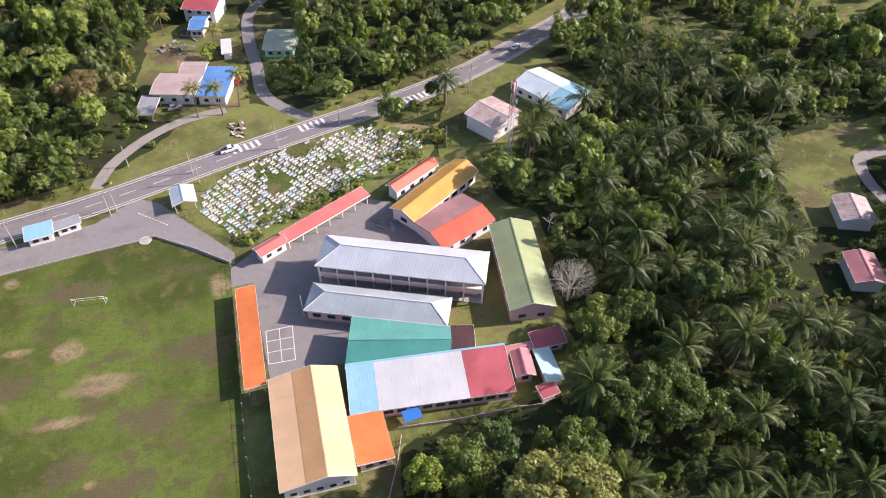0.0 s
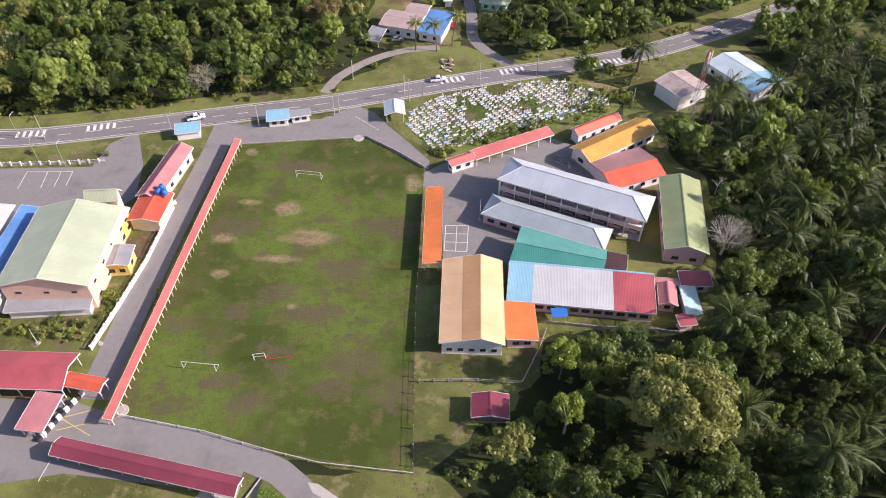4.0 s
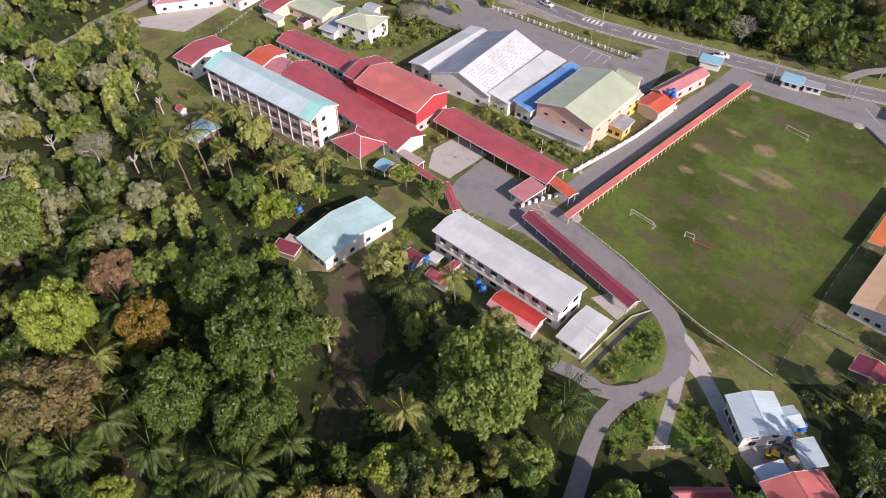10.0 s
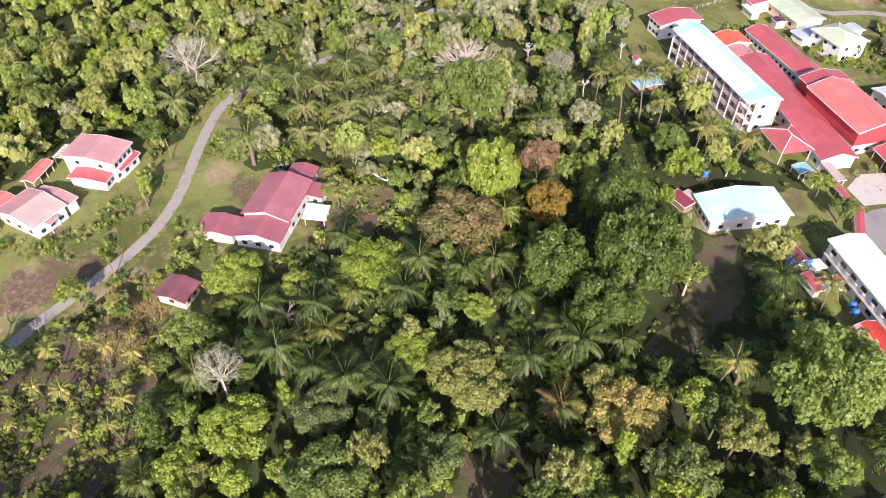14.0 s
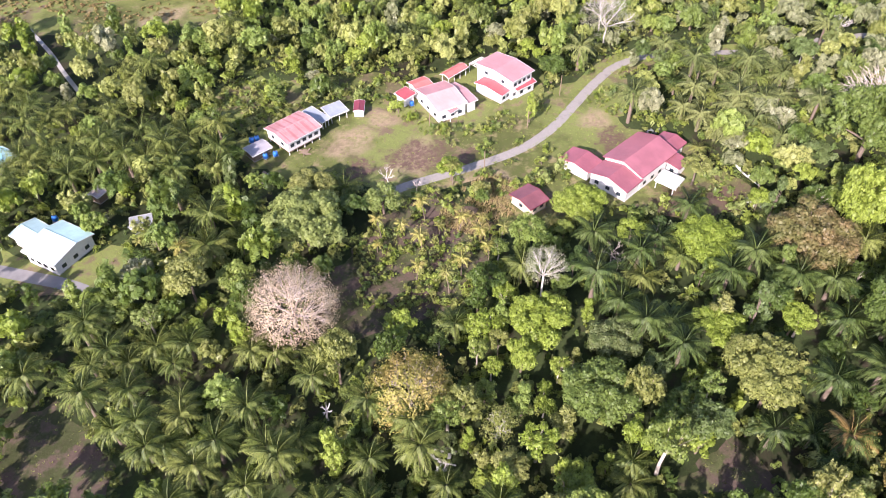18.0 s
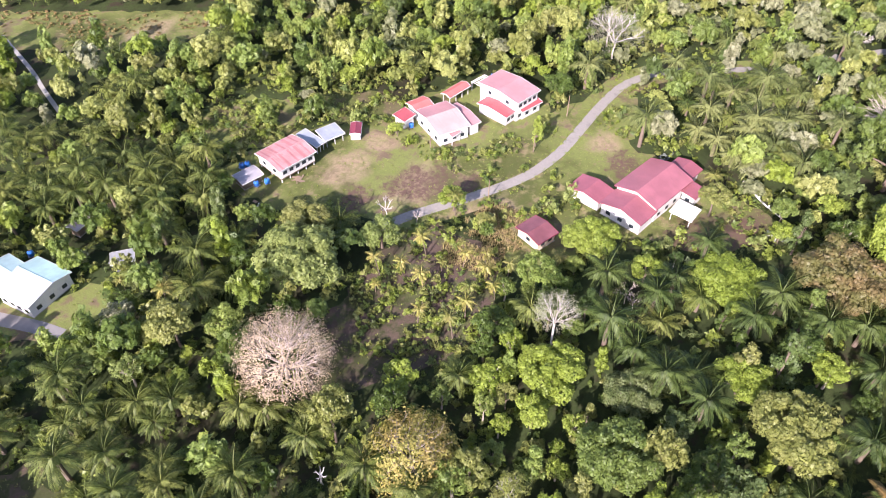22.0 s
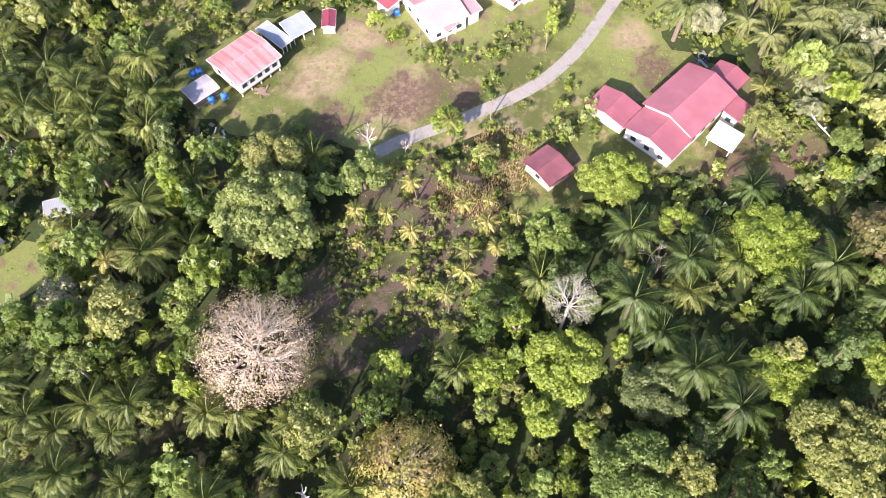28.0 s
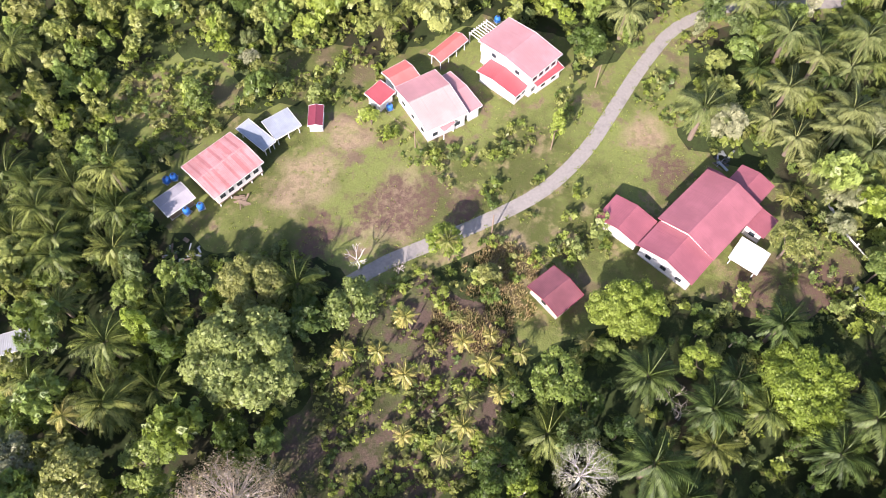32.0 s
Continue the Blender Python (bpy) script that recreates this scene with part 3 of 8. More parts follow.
for s in (-1, 1):
    part("kerb", ribbon(smooth_line(WESTROAD[:-2] + MAIN[1:]), s * 4.13, s * 4.5, 0.14, 0.2), PAVING, highway)
side = road("side_road", [(7.1, 178.7), (-2.0, 188.3), (-7.3, 197.4), (-8.1, 212.9), (-9.8, 232.0), (-8.8, 250.6), (-2.0, 262.7)], 2.0, ASPHALT, 0.05, "narrow asphalt side road")
road("farm_track", [(-52.8, 160.9), (-50.0, 170.0), (-40.9, 181.1), (-30.0, 188.1), (-18.6, 190.6)], 1.7, GRAVEL, 0.045, "narrow grey gravel track beside grass")
road("field_road", [(-79.0, 145.6), (-79.0, 127.9), (-80.6, 97.3), (-81.1, 70.3), (-81.3, 48.1)], 3.4, ASPHALT, 0.055, "grey asphalt lane beside the field")
road("south_lane", [(-90.8, 46.5), (-77.6, 42.9), (-64.6, 40.8), (-52.1, 38.2), (-40.7, 34.5), (-33.6, 28.1), (-31.2, 21.8)], 2.6, ASPHALT, 0.05, "curving grey asphalt lane")
road("forest_lane", [(-31.4, 23.2), (-31.9, 18.0), (-34.6, 10.5), (-35.2, 2.3), (-33.2, -5.3), (-31.0, -10.8), (-28.4, -17.7)], 1.75, ASPHALT, 0.053, "narrow grey lane curving into the woods")
road("bridge_lane", [(-31.5, 26.0), (-28.4, 17.8), (-25.8, 10.1), (-23.8, 4.7)], 1.25, CONCRETE, 0.045, "short grey concrete lane")
road("house_lane", [(-32.3, 27.6), (-25.9, 25.1), (-18.6, 20.0), (-13.7, 16.6)], 1.6, PAVING, 0.04, "short grey lane to a house yard")
ROADS_TRACK = smooth_line([(-215.7, -98.1), (-210.0, -111.1), (-203.3, -125.5), (-191.8, -135.9), (-176.8, -140.6), (-159.9, -143.6), (-146.1, -146.2), (-133.1, -151.2), (-122.8, -158.5), (-112.8, -167.2), (-104.3, -175.0), (-96.8, -180.3)])
track = road("gravel_track", [(-215.7, -98.1), (-210.0, -111.1), (-203.3, -125.5), (-191.8, -135.9), (-176.8, -140.6), (-159.9, -143.6), (-146.1, -146.2), (-133.1, -151.2), (-122.8, -158.5), (-112.8, -167.2), (-104.3, -175.0), (-96.8, -180.3)], 1.65, GRAVEL, 0.05, "winding pale gravel track through grass", verge=4.0)
road("villa_drive", [(-154.4, 122.8), (-168.3, 115.5), (-182.6, 114.9), (-196.8, 110.7), (-205.7, 103.2), (-208.9, 94.2), (-209.5, 84.4), (-214.2, 77.7)], 1.6, GRAVEL, 0.046, "curving pale gravel drive to a villa")
road("forest_track", [(-231.0, -75.4), (-230.2, -70.4), (-238.0, -59.9), (-240.1, -46.8), (-244.6, -31.2), (-248.6, -18.6)] + [(-255.0, 5.7), (-257.7, 17.9), (-260.6, 30.7), (-264.4, 48.6)], 1.8, GRAVEL, 0.056, "pale gravel track between trees")
road("back_lane", [(-51.0, 5.8), (-45.1, 7.4), (-39.9, 7.5), (-36.5, 9.6), (-33.9, 13.1)], 1.7, ASPHALT, 0.047, "narrow grey lane behind the school")
road("east_track", [(172.7, 127.9), (157.8, 128.1), (152.0, 125.2), (149.1, 116.5), (148.9, 107.1)], 1.8, GRAVEL, 0.05, "pale gravel track")
road("yard_track", [(-31.8, -264.2), (-33.7, -254.8), (-35.3, -245.2), (-36.6, -237.4), (-36.9, -230.6)], 1.8, ASPHALT, 0.05, "worn grey track by a house")
road("ditch_path", [(-133.0, -349.7), (-119.7, -322.7), (-112.6, -310.6), (-103.0, -293.0)], 0.7, CONCRETE, 0.05, "narrow concrete drain through scrub")

APRON = [(-80.6, 128.5), (-81.3, 138.5), (-76.3, 142.8), (-69.1, 143.5), (-51.7, 146.9), (-42.1, 154.6), (-36.0, 150.7), (-31.6, 145.0), (-18.4, 128.7), (-18.5, 124.8), (-20.9, 126.0), (-37.3, 138.8), (-73.5, 133.3)]
flat("apron", APRON, 0.05, ASPHALT, "grey asphalt forecourt by the road")
COURT = [(-19.6, 117.5), (-19.5, 123.5), (-13.4, 128.6), (-4.5, 129.2), (15.8, 141.2), (22.3, 137.8), (27.6, 129.3), (34.6, 118.2), (31.2, 112.7), (5.7, 115.2), (5.9, 104.3), (2.8, 90.4), (-11.4, 89.9), (-12.8, 89.6), (-14.8, 117.7)]
flat("school_court", COURT, 0.05, ASPHALT, "grey asphalt school courtyard")
YARD = [(-106.8, 35.7), (-107.8, 47.7), (-96.1, 47.4), (-87.5, 47.0), (-76.7, 45.3), (-47.3, 34.9), (-47.8, 29.3), (-57.5, 30.6), (-80.3, 32.2), (-96.7, 28.2), (-105.3, 31.3)]
flat("school_yard", YARD, 0.058, ASPHALT, "grey asphalt school yard")
CARPARK = [(-192.6, 107.3), (-175.0, 114.4), (-164.6, 115.8), (-139.9, 118.2), (-110.3, 120.9), (-109.3, 131.4), (-103.3, 137.5), (-96.8, 122.9), (-94.1, 109.0), (-96.8, 105.3), (-112.4, 102.3), (-129.1, 98.2), (-151.2, 94.7), (-162.4, 95.8), (-181.2, 92.2)]
flat("lay_by", [(-180.3, 122.4), (-168.2, 121.5), (-143.0, 123.9), (-138.9, 130.5), (-124.7, 136.7), (-147.8, 132.8), (-184.8, 129.0)], 0.052, GRAVEL, "pale gravel lay-by beside the road")
flat("car_park", CARPARK, 0.05, ASPHALT, "grey asphalt car park")
flat("house_yard", [(-13.6, 16.2), (-10.9, 20.1), (-3.1, 22.0), (-3.5, 14.5), (-7.9, 12.7), (-11.9, 14.2)], 0.06, PAVING, "concrete house yard")
flat("stage_paving", [(-120.9, 40.5), (-120.3, 50.4), (-108.4, 49.7), (-108.6, 34.4), (-115.9, 33.8)], 0.062, PAVING, "pale stained concrete paving")
flat("back_paving", [(-55.8, 26.6), (-53.5, 31.4), (-47.0, 33.0), (-47.7, 25.4)], 0.064, PAVING, "pale concrete paving")
flat("pink_house_drive", [(-250.5, 20.5), (-246.2, 30.1), (-243.7, 42.4), (-239.2, 51.7), (-235.2, 49.7), (-229.9, 26.8), (-245.2, 17.3)], 0.06, PAVING, "pale concrete drive")
flat("cemetery_ground", [(-30.5, 147.3), (-16.4, 163.5), (-0.3, 171.0), (16.5, 174.5), (29.2, 170.7), (37.9, 164.4), (33.2, 154.7), (15.2, 146.3), (2.5, 140.1), (-15.0, 131.4), (-20.3, 133.7)], 0.02,
     turf("cemetery_grass", (0.10, 0.15, 0.03), (0.16, 0.15, 0.07), (0.2, 0.15, 0.1)), "overgrown cemetery grass")
flat("lane_shoulder", [(-35.1, 32.7), (-33.1, 32.5), (-28.7, 29.8), (-25.5, 27.6), (-26.4, 26.8), (-30.3, 29.0), (-33.9, 30.8)], 0.066, PAVING, "pale crumbled gravel shoulder of the lane")

LUSH = turf("lush_weeds", (0.095, 0.165, 0.028), (0.14, 0.17, 0.045), (0.09, 0.10, 0.04), soil_at=0.85, dry_at=0.56, grain=0.5)
for poly in ([(-44.2, 31.9), (-37.4, 29.1), (-34.8, 22.1), (-36.3, 13.8), (-42.1, 11.3)], [(-26.3, 16.9), (-23.7, 19.2), (-16.6, 13.0), (-22.7, 6.4)], [(-32.6, 0.7), (-30.9, 13.5), (-28.2, 11.5), (-25.6, 4.2), (-28.3, -4.7)]):
    flat("weed_bed", ragged(poly, 1.5, 0.5), 0.0385, LUSH, "lush bed of low green weeds")
# ---- buildings ----
def window_mesh(w, h, bars=2):
    fr = [box(-w / 2, -0.07, 0, w / 2, 0.0, 0.08), box(-w / 2, -0.07, h - 0.08, w / 2, 0.0, h), box(-w / 2, -0.07, 0.08, -w / 2 + 0.08, 0.0, h - 0.08), box(w / 2 - 0.08, -0.07, 0.08, w / 2, 0.0, h - 0.08)]
    for i in range(1, bars):
        x = -w / 2 + w * i / bars
        fr.append(box(x - 0.03, -0.06, 0.08, x + 0.03, 0.0, h - 0.08))
    return merge(*fr), box(-w / 2 + 0.08, -0.03, 0.08, w / 2 - 0.08, -0.005, h - 0.08)


WINDOWS = {}


def openings(house, n, along, wall_y, turn, z, w, h, frame_material, name="window", glass=None):
    """A row of windows or doors on one wall: centred along local x (turn 0 front, 180 back, 90 and -90 the ends)."""
    key = (w, h, frame_material.name, name)
    if key not in WINDOWS:
        fr, pane = window_mesh(w, h, 1 if name == "door" else max(2, int(w / 0.8)))
        WINDOWS[key] = data(name, fr, frame_material), data("pane", pane, glass or GLASS)
    for i in range(n):
        s = (i + 0.5) / n * along - along / 2
        base = pose(0, 0, 0, 0, 0, turn) @ pose(s, -wall_y, z)
        fr = part(name, WINDOWS[key][0], None, house, at=base)
        part("pane", WINDOWS[key][1], None, fr)


def house(name, label, x, y, length, width, yaw, eave, rise, roof, wall, kind="gable", over=0.6, ridge=0.5, strips=(), front=0, back=0, ends=0,
          storeys=1, doors=0, frame_material=None, win=(1.3, 1.1), trim=None, category="building", open_sides=False, posts=0, group="", cap=True, base=0.0, roof2=None, split=None, clad=None):
    """A building: local x along the ridge, front at -y. strips: (share of length, roof material) from -x to +x. ridge: share of the width at which the ridge runs."""
    keep_clear(x, y, length, width, yaw)
    h = thing(name, label, category, x, y, yaw, group=group)
    hl, hw = length / 2, width / 2
    wl, ww = hl - over, hw - over
    trim = trim or WHITE
    frame_material = frame_material or DARK
    ry = -hw + ridge * width
    top = eave + rise
    runs = [(0.0, 1.0, roof)]
    if strips:
        runs, at = [], 0.0
        for share, m in strips:
            runs.append((at, at + share, m))
            at += share
    t = 0.1
    roof_h = lambda yy: top - (rise * (yy - ry) / (hw - ry) if yy > ry else rise * (ry - yy) / (ry + hw)) if 0 < ridge < 1 else eave + rise * ((yy + hw) / width if ridge >= 1 else (hw - yy) / width)
    if kind == "gable":
        for a, b, m in runs:
            x0, x1 = -hl + a * length, -hl + b * length
            if b < 1:
                x1 -= 0.02
            if ridge > 0 and split:
                k, lower, upper = split
                ym, zm = -hw + (ry + hw) * k, eave + rise * k
                part("roof", slab([(x0, -hw, eave), (x1, -hw, eave), (x1, ym, zm), (x0, ym, zm)], t), lower, h)
                part("roof", slab([(x0, ym, zm + 0.03), (x1, ym, zm + 0.03), (x1, ry, top + 0.03), (x0, ry, top + 0.03)], t), upper, h)
            elif ridge > 0:
                part("roof", slab([(x0, -hw, eave), (x1, -hw, eave), (x1, ry, top), (x0, ry, top)], t), m, h)
            if ridge < 1:
                part("roof", slab([(x0, ry, top - 0.004), (x1, ry, top - 0.004), (x1, hw, eave), (x0, hw, eave)], t), roof2 or m, h)
        if cap and 0 < ridge < 1:
            part("ridge_cap", merge(slab([(-hl, ry - 0.25, top - 0.01), (hl, ry - 0.25, top - 0.01), (hl, ry, top + 0.06), (-hl, ry, top + 0.06)], 0.03),
                                    slab([(-hl, ry, top + 0.055), (hl, ry, top + 0.055), (hl, ry + 0.25, top - 0.01), (-hl, ry + 0.25, top - 0.01)], 0.03)), runs[0][2], h)
        for s in (-1, 1):
            lo, hi = sorted((s * (hl + 0.02), s * (hl + 0.09)))
            part("barge_board", merge(slab([(lo, -hw, eave + 0.04), (hi, -hw, eave + 0.04), (hi, ry, top + 0.04), (lo, ry, top + 0.04)], 0.28),
                                      slab([(lo, ry, top + 0.035), (hi, ry, top + 0.035), (hi, hw, eave + 0.04), (lo, hw, eave + 0.04)], 0.28)), trim, h)
    elif kind == "hip":
        inset = min(hw, hl * 0.8)
        rr = hl - inset
        part("roof", slab([(-hl, -hw, eave), (hl, -hw, eave), (rr, 0, top), (-rr, 0, top)], t), roof, h)
        part("roof", slab([(hl, hw, eave), (-hl, hw, eave), (-rr, 0.004, top - 0.004), (rr, 0.004, top - 0.004)], t), roof, h)
        for s in (-1, 1):
            part("roof_hip", slab([(s * hl, s * -hw, eave), (s * hl, s * hw, eave), (s * rr, 0, top)], t), roof, h)
        for sx in (-1, 1):
            for sy in (-1, 1):
                part("hip_cap", tube([(sx * hl, sy * hw, eave + 0.03), (sx * rr, 0, top + 0.03)], 0.1, 5), trim, h)
        if rr > 0.3:
            part("ridge_cap", tube([(-rr, 0, top + 0.04), (rr, 0, top + 0.04)], 0.12, 5), trim, h)
        roof_h = lambda yy: eave
    for s in (-1, 1):
        if kind == "hip" or (ridge > 0 and s < 0) or (ridge < 1 and s > 0) or True:
            e = eave if kind == "hip" or 0 < ridge < 1 else roof_h(s * hw)
            part("fascia", box(-hl, s * hw - (0.05 if s < 0 else -0.012), e - 0.3, hl, s * hw + (0.012 if s > 0 else 0.0) * -1 + (0.05 if s > 0 else -0.012), e + 0.03), trim, h)
    if open_sides:
        n = posts or max(2, int(length / 4) + 1)
        post = data("post", box(-0.08, -0.08, 0, 0.08, 0.08, 1), trim)
        for i in range(n):
            for s in (-1, 1):
                hz = roof_h(s * ww) - 0.12
                part("post", post, None, h, at=pose(-wl + 2 * wl * i / (n - 1), s * ww, 0) @ Matrix.Diagonal((1, 1, hz, 1)))
        return h
    w = 0.2
    zf, zb = roof_h(-ww) - 0.14, roof_h(ww) - 0.14
    part("wall", box(-wl, -ww, base, wl, -ww + w, zf), wall, h)
    part("wall", box(-wl, ww - w, base, wl, ww, zb), wall, h)
    for s in (-1, 1):
        a, b = sorted((s * wl, s * (wl - w)))
        prof = [(-ww + w + 0.002, base), (ww - w - 0.002, base), (ww - w - 0.002, roof_h(ww - w) - 0.14)]
        if kind == "gable" and 0 < ridge < 1:
            prof.append((ry, top - 0.14))
        prof.append((-ww + w + 0.002, roof_h(-ww + w) - 0.14))
        n = len(prof)
        v = [(a, yy, zz) for yy, zz in prof] + [(b, yy, zz) for yy, zz in prof]
        f = [tuple(range(n)), tuple(range(2 * n - 1, n - 1, -1))] + [(i, (i + 1) % n, (i + 1) % n + n, i + n) for i in range(n)]
        part("gable_wall", (v, f), wall, h)
    if base > 0.5:
        part("floor_deck", box(-wl - 0.1, -ww - 0.1, base - 0.2, wl + 0.1, ww + 0.1, base - 0.003), TIMBER, h)
        stilt = data("stilt", box(-0.12, -0.12, 0, 0.12, 0.12, base - 0.2), trim)
        for i in range(5):
            for yy in (-ww + 0.3, 0, ww - 0.3):
                part("stilt", stilt, None, h, at=pose(-wl + 0.3 + (2 * wl - 0.6) * i / 4, yy, 0))
    else:
        part("plinth", box(-wl - 0.15, -ww - 0.15, 0, wl + 0.15, ww + 0.15, 0.12), CONCRETE, h)
    if clad:
        z0, cm = clad
        for s, zt in ((-1, zf), (1, zb)):
            a, b = sorted((s * (ww + 0.004), s * (ww + 0.07)))
            part("cladding", box(-wl - 0.07, a, z0, wl + 0.07, b, zt), cm, h)
        for s in (-1, 1):
            a, b = sorted((s * (wl + 0.004), s * (wl + 0.07)))
            prof = [(-ww, z0), (ww, z0), (ww, roof_h(ww) - 0.14), (ry, top - 0.14), (-ww, roof_h(-ww) - 0.14)]
            part("cladding", ([(a, q, z) for q, z in prof] + [(b, q, z) for q, z in prof], [(0, 1, 2, 3, 4), (9, 8, 7, 6, 5)] + [(i, (i + 1) % 5, (i + 1) % 5 + 5, i + 5) for i in range(5)]), cm, h)
    step = (eave - base) / storeys
    for k in range(storeys):
        z = base + k * step + min(1.0, step * 0.33)
        if front:
            openings(h, front, 2 * wl - 0.8, ww, 0, z, *win, frame_material)
        if back:
            openings(h, back, 2 * wl - 0.8, ww, 180, z, *win, frame_material)
        if ends:
            for turn in (90, -90):
                openings(h, ends, 2 * ww - 0.8, wl, turn, z, *win, frame_material)
    if doors:
        openings(h, doors, 2 * wl - 3, ww, 0, base + 0.15, 0.95, 2.05, trim, "door", TIMBER)
    return h


def block(name, label, x, y, length, width, yaw, storeys, storey, rise, kind, roof, wall, trim, bays, strips=(), deep=2.2, back_windows=0, end_windows=1, end_material=None):
    keep_clear(x, y, length, width, yaw)
    h = house(name, label, x, y, length, width, yaw, storeys * storey + 0.2, rise, roof, wall, kind, 0.5, 0.5, strips, trim=trim, category="school block", open_sides=True, posts=2)
    hl, hw = length / 2 - 0.7, width / 2 - 0.7
    top = storeys * storey
    w = 0.2
    yf = -hw + deep
    part("wall", box(-hl, yf, 0, hl, yf + w, top), wall, h)
    part("wall", box(-hl, hw - w, 0, hl, hw, top), wall, h)
    for s in (-1, 1):
        a, b = sorted((s * hl, s * (hl - w)))
        if kind == "gable":
            v = [(a, yf + w, 0), (a, hw - w, 0), (a, hw - w, top), (a, 0, top + rise * (1 - 1.4 / width)), (a, yf + w, top + 0.1)]
            v += [(b, q[1], q[2]) for q in v]
            part("gable_wall", (v, [(0, 1, 2, 3, 4), (9, 8, 7, 6, 5)] + [(i, (i + 1) % 5, (i + 1) % 5 + 5, i + 5) for i in range(5)]), end_material or wall, h)
        else:
            part("end_wall", box(a, yf + w, 0, b, hw - w, top), wall, h)
    for k in range(storeys):
        z = k * storey
        if k:
            part("gallery_floor", box(-hl, -hw, z - 0.25, hl, yf - 0.004, z), trim, h)
            part("parapet", box(-hl, -hw - 0.02, z + 0.003, hl, -hw + 0.12, z + 1.05), wall, h)
            part("handrail", box(-hl, -hw - 0.05, z + 1.053, hl, -hw + 0.15, z + 1.13), trim, h)
        for i in range(bays):
            c = -hl + (i + 0.5) * 2 * hl / bays
            m = pose(c, yf, z + 1.0)
            key = ("bay", round(hl / bays, 2))
            if key not in WINDOWS:
                fr, pane = window_mesh(2 * hl / bays * 0.5, 1.3, 3)
                WINDOWS[key] = data("window", fr, DARK), data("pane", pane, GLASS)
            fr = part("window", WINDOWS[key][0], None, h, at=m)
            part("pane", WINDOWS[key][1], None, fr)
            if ("bdoor",) not in WINDOWS:
                WINDOWS[("bdoor",)] = data("door", merge(box(-0.5, -0.06, 0, 0.5, 0, 2.1)), TIMBER), None
            part("door", WINDOWS[("bdoor",)][0], None, h, at=pose(c + hl / bays * 0.72, yf, z + 0.05))
    if back_windows:
        for k in range(storeys):
            openings(h, back_windows, 2 * hl - 0.6, hw, 180, k * storey + 1.1, 2.0, 1.2, DARK)
    if end_windows:
        for k in range(storeys):
            for turn in (90, -90):
                openings(h, end_windows, 2 * hw - 3, hl, turn, k * storey + 1.1, 1.3, 1.2, DARK)
    col = data("column", box(-0.14, -0.14, 0, 0.14, 0.14, 1), trim)
    for i in range(bays + 1):
        part("column", col, None, h, at=pose(-hl + 2 * hl * i / bays, -hw - 0.05, 0) @ Matrix.Diagonal((1, 1, top, 1)))
    part("plinth", box(-hl - 0.2, -hw - 0.2, 0, hl + 0.2, hw + 0.2, 0.15), CONCRETE, h)
    return h


# east school
house("walkway_shelter", "long orange sheet roof on posts beside the field", -15.8, 100.2, 27.4, 4.4, -88.5, 3.0, 0.5, R_ORANGE, WHITE, ridge=1.0, open_sides=True, category="shelter")
hall = house("school_hall", "pale yellow gabled hall with a tan roof strip", -5.8, 74.8, 24.3, 13.8, -89.3, 4.2, 2.0, R_CREAM, WHITE, ridge=0.63, split=(0.55, R_PEACHY, R_TAN), ends=5, back=6, front=6, win=(1.2, 0.9), category="school hall")
house("hall_annex", "bright orange lean-to roof against the yellow hall", 4.7, 70.2, 10.5, 7.0, -87.0, 3.2, 0.5, R_ORANGE, PINKWALL, ridge=0.0, ends=2, win=(1.4, 1.0))
house("classroom_block", "long classroom block with blue, grey and red roof", 18.5, 80.4, 32.6, 11.6, -4.1, 3.4, 1.5, R_MIST, PINKWALL, ridge=0.92, strips=[(0.17, R_LIGHTBLUE), (0.55, R_MIST), (0.28, R_RED)], front=12, ends=1, win=(1.8, 1.1), category="school block")
h = thing("covered_hall", "wedge-shaped teal green ribbed roof over an open hall", "school hall", 14.7, 94.8)
base_x, base_y = h.location.x, h.location.y
wedge = [Vector((px - base_x, py - base_y)) for px, py in [(2.3, 86.0), (23.9, 84.6), (24.7, 87.2), (4.0, 91.9), (25.4, 91.0), (5.7, 98.6)]]
part("roof", slab([(*wedge[0], 4.4), (*wedge[1], 4.4), (*wedge[2], 5.6), (*wedge[3], 5.6)], 0.12), R_TEAL, h)
part("roof", slab([(*wedge[3], 5.596), (*wedge[2], 5.596), (*wedge[4], 5.0), (*wedge[5], 5.0)], 0.12), R_TEALPALE, h)
part("ridge_cap", tube([(*wedge[3], 5.64), (*wedge[2], 5.64)], 0.12, 5), R_TEALPALE, h)
part("fascia", tube([(*wedge[0], 4.35), (*wedge[1], 4.35)], 0.16, 4), WHITE, h)
part("fascia", tube([(*wedge[4], 5.0), (*wedge[5], 5.0)], 0.12, 4), WHITE, h)
for k in range(5):
    for a, b, z in ((wedge[0], wedge[1], 4.25), (wedge[5], wedge[4], 4.85)):
        p = a + (b - a) * (0.04 + 0.92 * k / 4)
        part("post", box(p.x - 0.1, p.y - 0.1, 0, p.x + 0.1, p.y + 0.1, z), WHITE, h)
keep_clear(base_x, base_y, 20, 10, 0)
house("office_block", "single-storey school block with blue-grey hipped roof", 12.0, 101.9, 31.6, 8.2, -21.5, 3.5, 2.2, R_DUSK, PINKWALL, "hip", front=9, ends=2, win=(1.8, 1.1), category="school block")
block("two_storey_block", "two-storey pink school block under pale blue hipped roof", 19.4, 110.6, 38.3, 10.1, -21.7, 2, 3.5, 2.4, "hip", R_SKY, PINKWALL, WHITE, 9)
